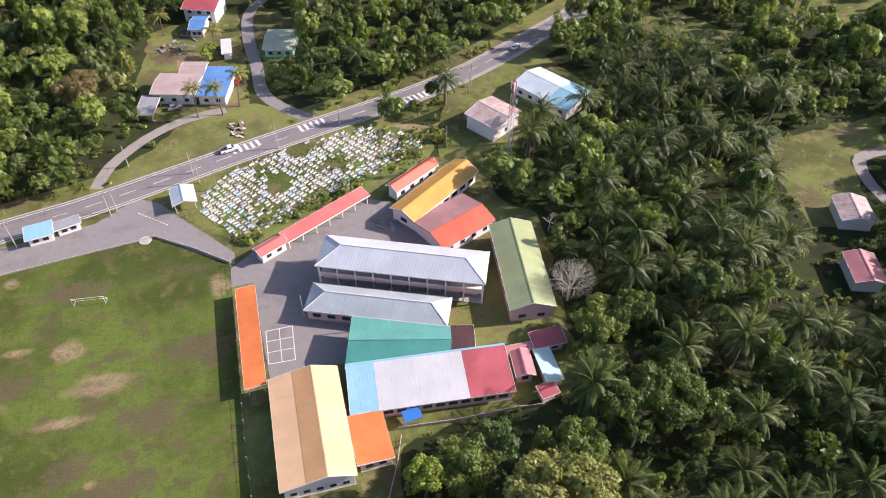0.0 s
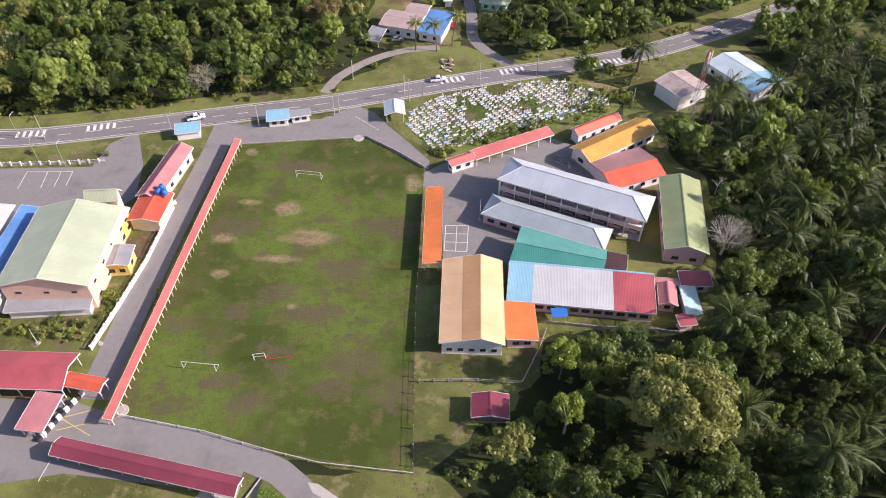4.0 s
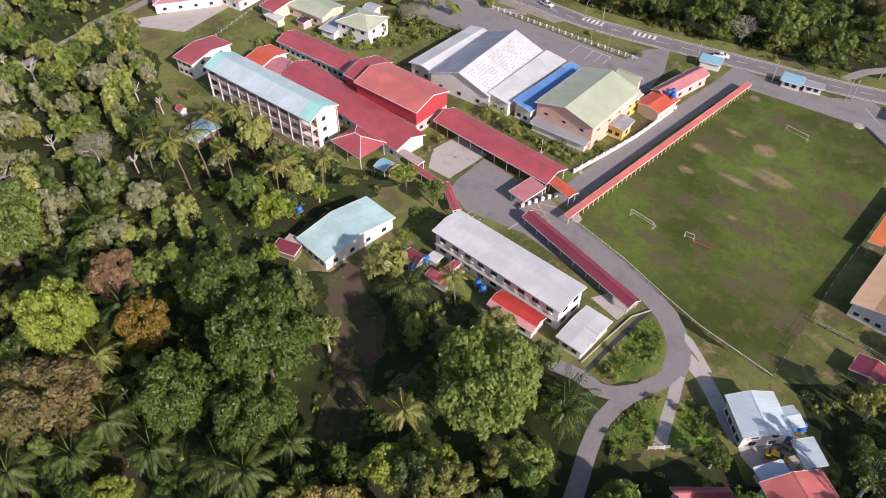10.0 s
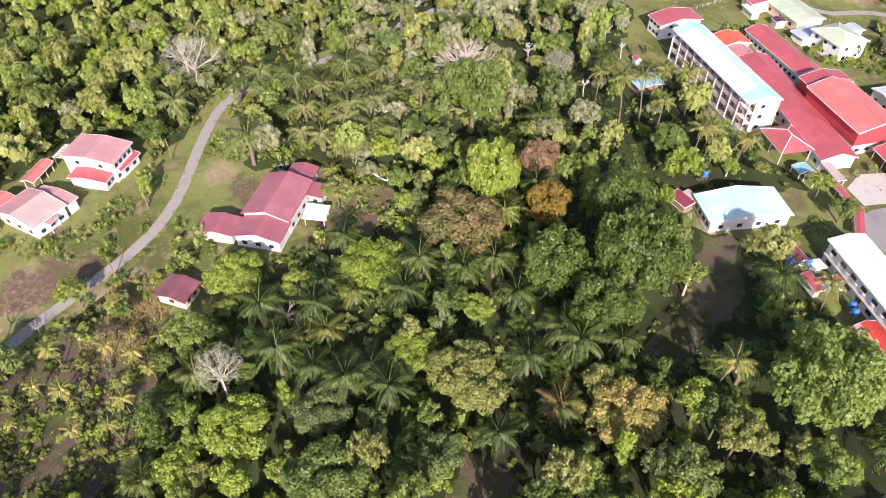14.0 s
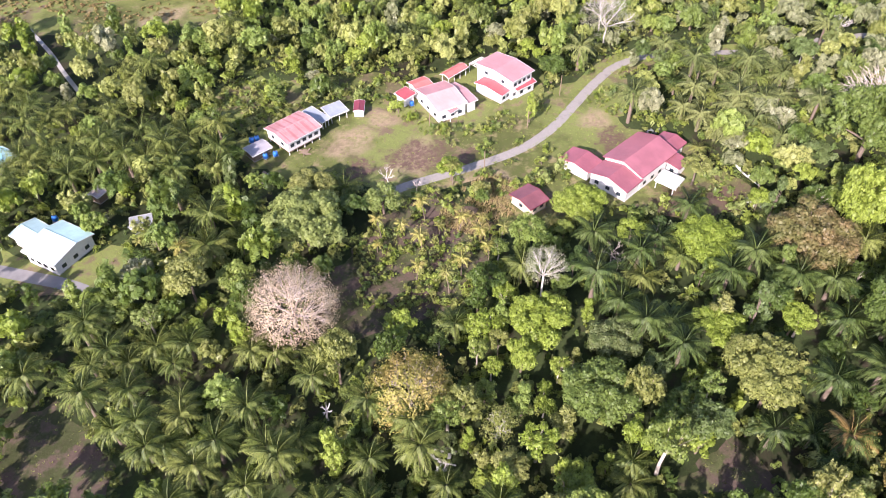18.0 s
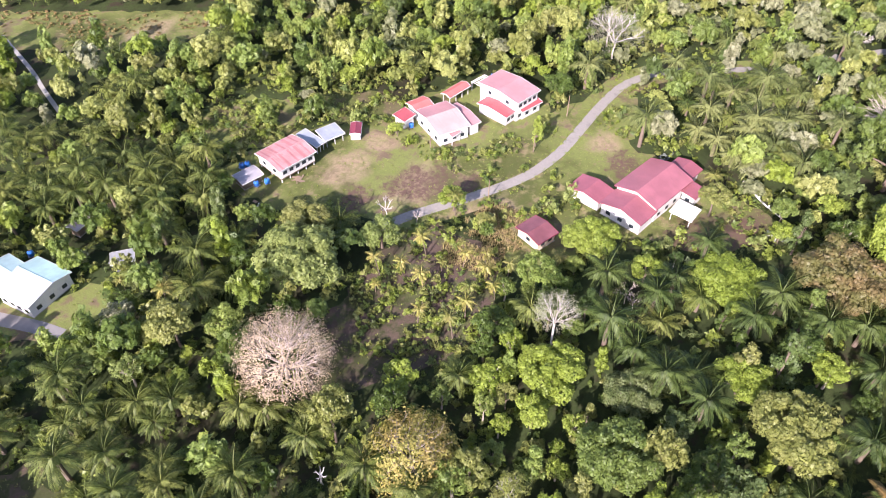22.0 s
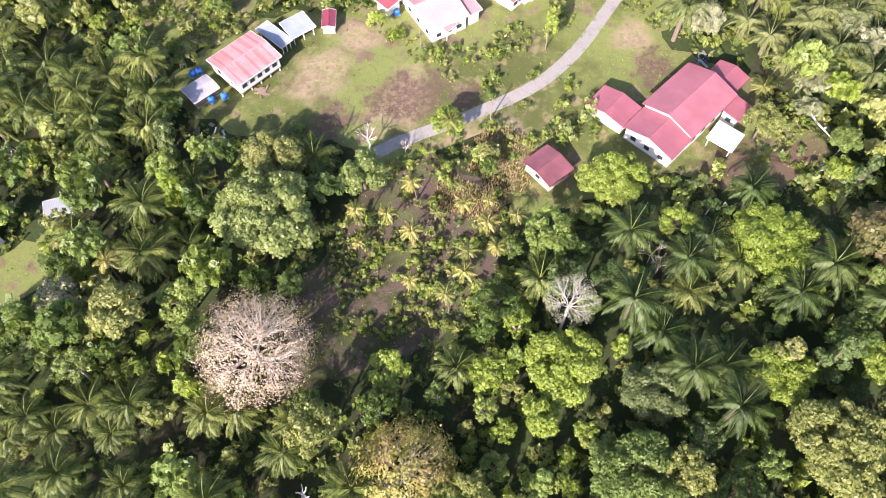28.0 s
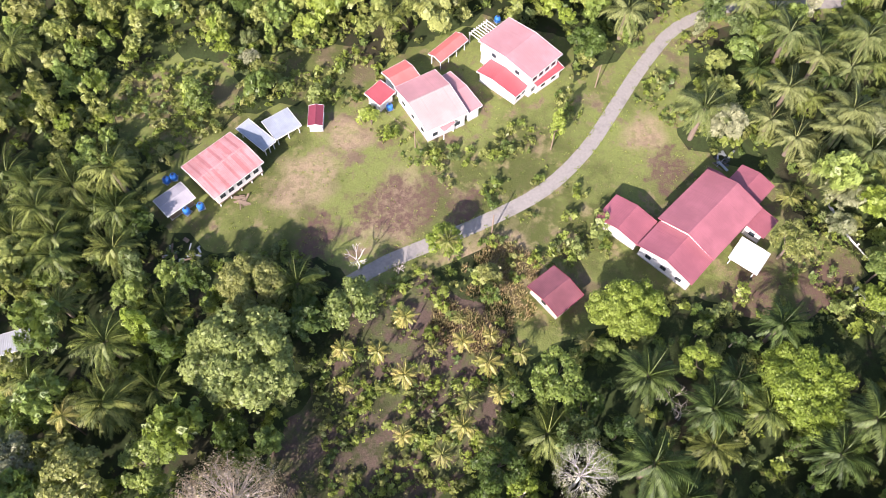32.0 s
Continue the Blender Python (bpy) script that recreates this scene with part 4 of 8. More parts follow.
house("olive_hall", "long olive green gabled roof hall", 45.9, 105.6, 27.2, 10.4, -96.9, 4.5, 1.8, R_OLIVE, PINKWALL, back=5, front=5, ends=2, win=(1.6, 1.0), category="school hall")
house("gold_block", "gold roofed school block with pale walls", 33.1, 136.7, 26.0, 8.3, 37.0, 3.6, 1.8, R_GOLD, WHITE, front=7, ends=1, win=(2.0, 1.2), category="school block")
house("red_block", "scarlet roofed school block", 28.6, 143.9, 15.9, 4.2, 33.6, 3.4, 1.4, R_SCARLET, WHITE, front=4, category="school block")
house("canteen", "faded pink and orange-red roofed canteen", 34.7, 124.5, 16.5, 12.8, 25.1, 3.4, 1.6, R_SCARLET, WHITE, ridge=0.4, roof2=sheet("dusty_pink_roof_sheet", (0.40, 0.215, 0.20), fade=0.25), front=4, trim=R_PINK, category="canteen")
house("entrance_walkway", "long coral roofed walkway along the cemetery", 4.5, 134.1, 25.3, 3.7, 30.0, 3.0, 0.6, R_CORAL, WHITE, ridge=1.0, open_sides=True, category="shelter")
house("guard_house", "small coral roofed guard house at the school gate", -9.7, 126.3, 7.8, 3.8, 30.2, 2.9, 0.8, R_CORAL, WHITE, front=2, ends=1, category="guard house")
house("store_shed", "small dark brown roofed store with white roof battens", 27.6, 89.2, 5.1, 6.8, -11.6, 2.8, 0.8, R_BROWN, WHITE, category="shed")
house("pink_store", "small pink roofed store", 38.0, 80.0, 6.5, 4.2, -95.6, 2.8, 0.9, R_CORAL, PINKWALL, strips=[(1.0, R_PINK)], ends=1, category="shed")
house("red_store", "dark red roofed store at the forest edge", 45.1, 84.9, 7.3, 4.1, 2.0, 2.8, 0.7, R_RED, WHITE, ridge=1.0, front=2, category="shed")
house("blue_store", "small store with pale blue sheet roof", 42.9, 78.5, 8.3, 3.8, -89.1, 2.7, 0.4, R_PALEAQUA, WHITE, ridge=0.0, category="shed")
house("red_shed", "small red roofed shed", 40.9, 72.9, 3.9, 3.0, 10.7, 2.5, 0.4, R_RED, PINKWALL, ridge=1.0, category="shed")
house("link_roof", "pink link roof between school stores", 38.5, 84.0, 5.9, 1.9, -0.1, 2.7, 0.2, R_PINK, WHITE, ridge=1.0, open_sides=True, posts=3, category="shelter")
house("maroon_hut", "small maroon roofed hut on the grass", -1.8, 49.2, 5.5, 7.5, 90.4, 2.4, 0.9, R_MAROON, TIMBER, category="hut")

# houses north of the school
house("white_house", "white house with a rusty patched sheet roof", 56.9, 164.6, 11.3, 12.4, -56.5, 5.0, 1.2, R_RUST, WHITE, category="house", ends=1)
house("blue_house", "long pale blue roofed house", 79.2, 174.8, 21.1, 13.7, -57.9, 3.6, 1.6, R_ICE, WHITE, front=5, ends=1, strips=[(0.62, R_ICE), (0.38, R_LIGHTBLUE)], category="house")
house("cream_house", "house with cream sheet roof", -32.0, 202.2, 13.4, 11.7, -14.1, 3.8, 0.8, R_CREAMPALE, WHITE, front=3, category="house")
house("cream_extension", "cream roofed house extension", -27.1, 210.3, 7.8, 7.4, -12.8, 3.9, 0.6, R_CREAMPALE, WHITE, category="house")
house("blue_extension", "bright blue lean-to roof beside a cream house", -20.4, 201.1, 9.1, 15.3, -14.7, 3.4, 0.9, R_BLUE, WHITE, ridge=1.0, front=2, category="house")
house("blue_cabin", "small blue roofed house", -25.6, 241.4, 5.3, 10.0, -12.6, 3.2, 1.0, R_BLUE, WHITE, front=2, category="house")
house("green_cabin", "pale green roofed house by the side road", 0.9, 223.8, 10.3, 13.6, -12.7, 3.2, 1.2, R_SAGE, R_AQUA, front=3, category="house")
house("white_hut", "small white flat-roofed garden hut", -17.0, 224.3, 3.2, 9.8, 0.2, 2.6, 0.4, R_WHITE, WHITE, category="hut")
house("red_white_house", "two-storey white house with red roof", -23.4, 252.8, 12.2, 12.1, -20.4, 5.0, 1.5, R_RED, WHITE, front=3, storeys=2, category="house")
house("boat_shed", "grey sheet lean-to with parked boats", -40.6, 194.0, 5.5, 9.1, -12.9, 2.4, 0.6, R_GREY, TIMBER, ridge=1.0, open_sides=True, category="shed")
house("far_red_house", "low house with faded red roof by the plantation", 123.8, 86.9, 10.0, 7.5, -108.0, 3.4, 1.2, R_PINK, WHITE, category="house")
house("far_rust_house", "house with rusty brown and white roof", 134.4, 105.5, 9.7, 8.8, -109.2, 3.4, 1.2, R_RUST, WHITE, category="house")
house("road_house", "white house with pale grey roof beside the road", -181.5, 139.0, 14.0, 9.1, 2.4, 3.4, 1.4, R_ICE, WHITE, front=4, category="house")

# roadside kiosks
house("blue_kiosk", "roadside stall with pale blue roof", -63.7, 144.2, 6.5, 4.9, 11.1, 2.6, 0.5, R_LIGHTBLUE, WHITE, ridge=1.0, front=2, category="kiosk", group="roadside stalls")
house("grey_kiosk", "white roadside stall with grey roof", -57.5, 145.7, 6.2, 3.0, 17.1, 2.6, 0.3, R_GREY, WHITE, ridge=1.0, front=2, category="kiosk", group="roadside stalls")
house("bus_stop", "bus shelter with pale blue roof", -88.0, 136.6, 7.0, 4.6, 16.2, 2.6, 0.4, R_LIGHTBLUE, WHITE, ridge=1.0, over=0.4, category="bus shelter")
house("cemetery_shelter", "small white hut with pale blue gabled roof by the cemetery", -30.0, 149.6, 6.9, 6.1, -81.7, 2.9, 1.1, R_ICE, WHITE, open_sides=True, posts=2, category="shelter")

# west side of the lane
house("pink_store_house", "long pink gabled roof store", -87.3, 115.7, 21.6, 6.0, 82.7, 3.8, 1.4, R_PINK, PINKWALL, front=4, ends=1, category="store")
house("orange_store_house", "orange-red roofed extension with water tanks", -86.6, 101.8, 10.9, 8.3, 88.5, 3.7, 0.9, R_SCARLET, CREAM, category="store")
house("green_hall", "tall peach hall with pale sage green gabled roof", -99.5, 83.2, 25.5, 20.0, 93.9, 8.0, 2.6, R_SAGE, PEACH, front=4, ends=3, storeys=2, win=(1.2, 0.6), category="hall")
house("hall_porch", "small green gabled porch of the peach hall", -98.0, 102.3, 8.0, 4.0, 7.3, 6.0, 2.2, R_SAGE, CREAM, category="porch")
house("hall_lean", "grey lean-to along the peach hall", -98.7, 70.4, 18.4, 4.6, 7.1, 2.7, 0.8, R_GREY, WHITE, ridge=1.0, category="lean-to")
house("side_office", "yellow two-storey annexe with grey flat roof", -93.1, 92.9, 12.2, 5.9, 91.0, 5.6, 0.6, R_MIST, YELLOW, front=3, storeys=2, category="annexe")
house("porch_office", "low yellow porch with grey roof", -88.5, 84.4, 6.7, 6.6, 97.0, 3.8, 0.5, R_GREY, YELLOW, front=1, ends=2, category="annexe")
house("blue_hall", "blue roofed wing between white and green halls", -112.8, 83.5, 29.7, 6.7, 92.4, 4.8, 1.2, R_BLUE, WHITE, ridge=1.0, ends=2, category="hall")
house("white_wing", "white roofed wing of the church hall", -121.5, 83.0, 32.1, 7.5, 95.8, 4.8, 1.0, R_WHITE, WHITE, ridge=1.0, ends=2, category="hall")
# The grey roof2 puts the west slope's shade into its sheet colour.
church = house("church_hall", "large white steep gabled hall with skylight panels", -136.2, 80.4, 32.6, 22.8, 98.6, 5.0, 4.2, R_WHITE, WHITE, ridge=0.5, roof2=R_STEELSHADE, ends=3, category="church hall")
house("church_annex", "low wing with white and grey roof beside the church hall", -151.2, 79.8, 31.7, 9.7, 94.1, 4.2, 1.0, R_WHITE, WHITE, ridge=0.45, ends=2, category="hall")

# red-roofed school
block("three_storey_block", "three-storey white and pink block with pale aqua roof", -166.3, 18.9, 45.5, 11.1, 5.7, 3, 3.45, 2.2, "gable", R_ICE, PINKWALL, WHITE, 10, strips=[(0.09, R_AQUA), (0.80, R_ICE), (0.11, R_AQUA)], end_material=WHITE)
house("red_hall", "tall red walled hall with red gabled roof", -141.7, 48.2, 24.8, 14.9, 4.6, 8.0, 2.2, R_CORAL, PINKWALL, front=8, ends=4, win=(1.4, 1.0), clad=(3.3, REDWALL), category="school hall")
house("red_hall_wing", "red roofed wing of the tall hall", -157.4, 48.8, 6.7, 14.8, 4.9, 7.2, 1.8, R_RED, PINKWALL, front=2, clad=(3.3, REDWALL), category="school hall")
house("long_red_block", "long low block with deep red gabled roof", -181.7, 48.6, 30.9, 9.4, 6.4, 3.8, 1.6, R_RED, WHITE, front=12, back=12, category="school block")
house("middle_red_block", "long low classroom block with deep red roof", -151.5, 35.8, 55.4, 11.0, -1.8, 3.8, 1.8, R_RED, WHITE, front=14, back=10, category="school block")
house("pavilion", "square pavilion with deep red pyramid roof", -134.2, 24.6, 12.2, 9.9, 1.5, 4.2, 2.4, R_RED, WHITE, "hip", open_sides=True, posts=3, category="pavilion")
house("orange_block", "small block with bright orange-red roof", -191.0, 34.6, 8.4, 11.0, 5.3, 3.8, 1.2, R_SCARLET, WHITE, category="school block")
house("pink_block", "small block with faded pink roof", -183.2, 34.3, 7.4, 8.3, 9.7, 3.4, 0.9, R_PINK, WHITE, category="school block")
house("red_walkway", "wide red roofed walkway to the school gate", -106.7, 51.9, 41.4, 9.0, 0.8, 3.6, 1.6, R_RED, WHITE, open_sides=True, posts=10, category="shelter")
house("gate_canopy", "faded pink canopy at the school gate", -88.6, 43.1, 5.5, 8.3, -4.5, 2.9, 0.3, R_PINK, WHITE, ridge=1.0, open_sides=True, posts=3, category="shelter")
house("gate_arch", "bright red canopy over the school gate", -82.5, 50.0, 8.4, 3.4, -8.6, 3.3, 0.5, R_SCARLET, WHITE, open_sides=True, posts=2, category="shelter")
hall = house("white_block", "long white block with wide white roof", -73.9, 17.4, 37.2, 10.0, 2.0, 6.8, 0.9, R_WHITE, WHITE, front=9, ends=2, storeys=2, win=(1.8, 1.1), doors=4, category="school block")
part("ledge", box(-17.6, -5.3, 3.2, 17.6, -4.405, 3.35), CONCRETE, hall)
cooler = data("air_conditioner", merge(box(-0.42, -0.35, 0, 0.42, 0, 0.55), box(-0.34, -0.38, 0.08, 0.2, -0.353, 0.47)), WHITE)
for k in range(11):
    part("air_conditioner", cooler, None, hall, at=pose(-16 + 3.2 * k, -4.41, 3.9))
house("parking_shed", "long maroon roofed parking shed", -64.7, 33.1, 36.7, 3.9, -10.1, 2.6, 0.9, R_MAROON, STEEL, open_sides=True, posts=9, ridge=0.5, category="shelter")
house("white_store", "low store with white and grey roof", -50.2, 15.9, 6.7, 11.7, 2.3, 3.2, 0.8, R_WHITE, WHITE, front=2, ends=1, strips=[(0.5, R_MIST), (0.5, R_WHITE)], category="store")
house("striped_kitchen", "kitchen with bright red and pale striped roof", -63.9, 9.7, 12.3, 5.9, 4.5, 3.0, 1.1, R_BRIGHT, WHITE, split=(0.5, R_STRIPE, R_BRIGHT), front=3, category="kitchen")
house("aqua_house", "house with pale aqua gabled roof", -110.1, 0.0, 11.1, 22.1, -1.1, 3.8, 1.7, R_AQUA, WHITE, ends=4, front=4, strips=[(1.0, R_PALEAQUA)], category="house")
house("brown_shed", "small dark maroon roofed shed", -92.3, 5.6, 4.8, 3.4, 6.5, 2.7, 0.6, R_MAROON, WHITE, category="shed")
house("red_link", "narrow red link roof", -83.4, 8.6, 1.9, 6.3, 4.0, 2.7, 0.3, R_RED, WHITE, open_sides=True, posts=3, category="shelter")
house("maroon_shed", "low red-brown roofed shed", -83.5, 4.7, 6.0, 2.4, 4.9, 2.5, 0.4, R_RED, WHITE, ridge=1.0, category="shed")
house("white_cabin", "tiny white flat-roofed cabin", -88.7, 9.1, 2.9, 3.0, 7.8, 2.4, 0.2, R_WHITE, WHITE, category="shed")

# houses by the south lane
house("lane_house", "white roofed house at the end of the lane", -13.4, 21.4, 9.5, 9.8, -40.8, 4.6, 1.0, R_ICE, WHITE, front=4, ends=2, storeys=2, category="house")
house("lane_house_wing", "white roofed wing of the lane house", -9.2, 25.2, 4.8, 4.7, 55.3, 4.0, 0.5, R_ICE, WHITE, category="house")
house("car_port", "white sheet roof over a yard", -2.9, 21.7, 5.8, 4.4, -38.9, 2.9, 0.4, R_ICE, STEEL, ridge=1.0, open_sides=True, category="shelter")
house("white_lean", "small white sheet roof beside a red roofed house", -6.3, 13.6, 2.6, 6.0, -30.5, 2.7, 0.3, R_ICE, WHITE, ridge=1.0, category="lean-to")
house("red_lane_house", "house with faded red sheet roof", 0.2, 11.9, 8.4, 12.5, -33.7, 3.8, 1.5, R_CORAL, WHITE, front=3, category="house")
house("hidden_red_house", "red roofed house under trees", -13.0, -0.2, 10.3, 3.0, 44.4, 3.4, 1.2, R_RED, WHITE, category="house")

# houses behind the red-roofed school
house("pink_villa", "long villa with pink roof", -250.6, 40.9, 23.8, 18.3, 61.4, 3.8, 1.6, R_PALEPINK, WHITE, "hip", front=4, category="house")
house("pink_villa_wing", "wing of the pink roofed villa", -235.4, 53.9, 11.4, 12.1, 11.8, 3.7, 1.4, R_PALEPINK, WHITE, "hip", front=2, ends=2, category="house")
house("small_red_house", "yellow house with red roof", -218.1, 60.7, 8.0, 14.9, 4.8, 3.8, 1.1, R_RED, CREAM, category="house")
house("grey_green_house", "house with grey green roof", -208.4, 67.2, 19.8, 12.0, 8.0, 3.8, 1.4, R_SAGE, CREAM, front=3, category="house")
house("green_villa", "two-storey white house with pale green hipped roof", -184.0, 69.6, 14.1, 12.3, 12.4, 6.2, 1.8, R_SAGE, WHITE, "hip", front=3, ends=2, storeys=2, category="house")
house("white_lean_to", "low lean-to with white sheet roof", -212.9, 53.2, 7.4, 3.5, 2.9, 2.5, 0.3, R_WHITE, CREAM, ridge=1.0, over=0.3, category="lean-to")
house("brown_lean_to", "small lean-to with dark brown roof", -203.6, 59.2, 3.9, 4.1, 1.3, 2.6, 0.4, R_BROWN, PINKWALL, over=0.3, category="lean-to")
house("blue_lean_to", "blue-grey lean-to roof beside the green villa", -192.4, 64.1, 6.8, 9.8, 11.3, 2.9, 0.6, R_DUSK, WHITE, ridge=1.0, category="lean-to")
house("garden_hut", "garden hut with pale blue-grey roof", -193.8, 82.4, 5.3, 5.1, 9.3, 2.7, 0.6, R_DUSK, WHITE, category="hut")
house("white_red_house", "two-storey white house with deep red roof", -205.4, 20.2, 8.9, 16.9, 8.6, 5.6, 1.4, R_RED, WHITE, ends=2, front=3, storeys=2, category="house")
house("blue_hut", "small hut with pale blue roof among palms", -171.6, -2.6, 7.5, 9.2, 10.6, 2.8, 0.7, R_LIGHTBLUE, TIMBER, category="hut")
house("shrine_hut", "tiny red roofed hut on the lawn", -186.3, -0.2, 2.9, 2.3, 4.0, 2.0, 0.8, R_RED, WHITE, over=0.25, category="hut")
house("corner_roof", "grey roofed house at the roadside", -240.7, 81.0, 12.6, 15.5, 3.9, 3.8, 1.2, R_DUSK, WHITE, front=3, category="house")
house("corner_hut", "pale grey roofed house near the road", -227.4, 98.2, 8.7, 9.4, 5.0, 3.4, 1.0, R_SAGE, WHITE, category="house")

# houses along the gravel track
ROSE = sheet("rose_wing_roof_sheet", (0.31, 0.10, 0.12))
house("red_villa", "large villa with red gabled roof", -136.9, -117.8, 17.0, 13.5, 157.1, 5.2, 2.0, R_RED, WHITE, front=4, ends=2, strips=[(1.0, sheet("rose_roof_sheet", (0.345, 0.125, 0.145)))], trim=ROSE, category="house")
house("rose_house", "lower front of the red villa", -126.0, -122.1, 7.6, 12.9, 158.8, 4.0, 1.7, R_RED, WHITE, ends=3, strips=[(1.0, sheet("rose_dark_roof_sheet", (0.30, 0.10, 0.12)))], trim=ROSE, category="house")
house("maroon_house", "dark red side wing of the villa", -130.1, -133.1, 7.2, 10.1, 161.1, 3.4, 1.0, ROSE, WHITE, trim=ROSE, category="house")
house("coral_lodge", "rear room of the villa with coral roof", -146.1, -118.6, 4.7, 5.2, -17.6, 3.8, 0.6, ROSE, WHITE, trim=ROSE, category="house")
house("red_cottage", "back wing of the villa with red roof", -147.7, -111.5, 7.0, 7.9, 158.3, 3.8, 1.0, ROSE, WHITE, trim=ROSE, category="house")
house("red_lodge", "side wing of the villa with red roof", -139.6, -107.5, 5.6, 4.7, 158.9, 3.5, 0.5, ROSE, WHITE, ridge=1.0, ends=1, trim=ROSE, category="house")
house("white_canopy", "white flat canopy beside the red villa", -131.4, -108.1, 5.9, 6.3, 164.0, 2.9, 0.15, R_WHITE, WHITE, ridge=1.0, open_sides=True, posts=3, category="canopy")
house("brown_cabin", "small white cabin with maroon gabled roof", -109.3, -141.6, 7.1, 8.4, 152.1, 3.0, 0.9, sheet("old_maroon_roof_sheet", (0.21, 0.075, 0.085), fade=0.3), CREAM, trim=R_MAROON, front=2, ends=1, category="cabin")
R_OLDRED = sheet("old_red_roof_sheet", (0.45, 0.18, 0.175), fade=0.3)
house("stilt_house", "pink roofed white house on low stilts", -109.6, -215.9, 12.9, 11.5, 158.3, 4.8, 1.0, R_PINKRUST, WHITE, front=5, ends=2, base=1.5, strips=[(s, m) for s, m in ((0.10, R_PINKRUST), (0.04, R_OLDRED), (0.14, R_PINKRUST), (0.06, R_OLDRED), (0.16, R_PINKRUST), (0.05, R_OLDRED), (0.12, R_PINKRUST), (0.08, R_OLDRED), (0.10, R_PINKRUST), (0.04, R_OLDRED), (0.11, R_PINKRUST))], category="house")
house("blue_shed", "open shed with pale blue-grey sheet roof", -120.3, -214.3, 3.6, 8.9, 161.5, 2.9, 0.4, R_STEELSHADE, TIMBER, ridge=1.0, open_sides=True, posts=3, category="shed")
house("grey_shed", "open shed with grey ribbed roof", -125.2, -210.6, 6.6, 5.9, 149.7, 2.9, 0.4, R_STEELSHADE, TIMBER, ridge=1.0, open_sides=True, posts=3, category="shed")
house("outhouse", "tiny maroon roofed outhouse", -130.6, -205.0, 5.8, 3.4, -155.6, 2.4, 0.4, R_MAROON, WHITE, over=0.3, category="outhouse")
house("shack", "weathered grey sheet roofed shack with water butts", -99.2, -222.0, 6.8, 5.5, 156.2, 2.6, 0.5, sheet("old_sheet", (0.36, 0.34, 0.36), rust=0.3), TIMBER, category="shed")
house("two_storey_villa", "two-storey white villa with weathered pink roof", -163.4, -168.3, 10.6, 16.5, 157.3, 7.0, 0.9, R_PALEPINK, WHITE, front=4, ends=2, storeys=2, category="house")
house("villa_porch", "red roofed porch of the two-storey villa", -156.7, -169.5, 5.9, 11.7, 160.4, 3.4, 0.7, R_RED, WHITE, ridge=0.6, front=2, category="house")
house("villa_side_porch", "narrow red side roof of the villa", -161.5, -160.6, 8.9, 2.4, 153.6, 3.2, 0.5, R_RED, WHITE, ridge=1.0, front=2, category="house")
h = thing("pergola", "white slatted pergola beside the two-storey villa", "pergola", -168.8, -179.0, 157)
keep_clear(-168.8, -179.0, 7, 5, 157)
for sx in (-1, 1):
    part("beam", box(-3.2, sx * 1.9 - 0.08, 2.9, 3.2, sx * 1.9 + 0.08, 3.08), WHITE, h)
    for px in (-2.9, 2.9):
        part("post", box(px - 0.09, sx * 1.9 - 0.09, 0, px + 0.09, sx * 1.9 + 0.09, 2.897), WHITE, h)
for k in range(8):
    part("slat", box(-3.0 + 0.85 * k, -2.3, 3.083, -2.8 + 0.85 * k, 2.3, 3.22), WHITE, h)
house("red_garage", "coral red roofed garage", -160.6, -185.0, 9.8, 4.0, 159.9, 3.2, 0.7, R_CORAL, CREAM, open_sides=True, posts=4, category="garage")
house("ivory_bungalow", "bungalow with ivory and pink gabled roof", -143.1, -182.1, 10.7, 14.8, 142.9, 4.4, 1.4, R_CREAMPALE, WHITE, roof2=R_PALEPINK, ridge=0.55, front=3, ends=3, category="house")
house("pink_cottage", "pale pink roofed rear of the bungalow", -148.2, -177.3, 3.9, 12.4, 147.7, 3.8, 0.9, R_PALEPINK, WHITE, category="house")
house("coral_cottage", "red roofed back wing of the bungalow", -148.0, -191.7, 6.6, 6.3, 148.6, 3.7, 0.8, R_CORAL, WHITE, category="house")
house("red_lean_to", "dark red lean-to beside the bungalow", -141.4, -194.0, 5.3, 4.8, 161.6, 3.2, 0.5, R_RED, WHITE, ridge=1.0, category="lean-to")
house("pink_porch", "small pink porch roof of the bungalow", -138.8, -176.8, 3.7, 2.5, 159.3, 3.3, 0.5, R_PALEPINK, WHITE, over=0.3, open_sides=True, posts=2, category="porch")
house("ice_house", "house with pale aqua gabled roof", -44.7, -244.7, 11.4, 13.0, 86.0, 4.0, 1.3, R_ICEAQUA, WHITE, ridge=0.6, roof2=R_PALEAQUA, ends=3, front=4, category="house")
house("ice_house_wing", "back wing of the pale aqua roofed house", -45.4, -254.6, 7.3, 7.8, 81.2, 3.5, 0.8, R_ICEAQUA, WHITE, category="house")
house("palm_hut", "small rusty red roofed hut under palms", -65.8, -250.6, 5.8, 3.7, 177.6, 2.8, 0.6, R_RUST, TIMBER, category="hut")
house("scrap_shack", "low shack of mixed grey sheets", -60.7, -232.7, 5.7, 4.1, 131.0, 2.0, 0.4, R_GREY, TIMBER, ridge=1.0, open_sides=True, posts=3, category="shed")
house("edge_house", "house with blue sheet roof at the palm grove", -64.8, -287.7, 7.8, 8.0, 166.2, 3.4, 0.8, R_LIGHTBLUE, WHITE, category="house")

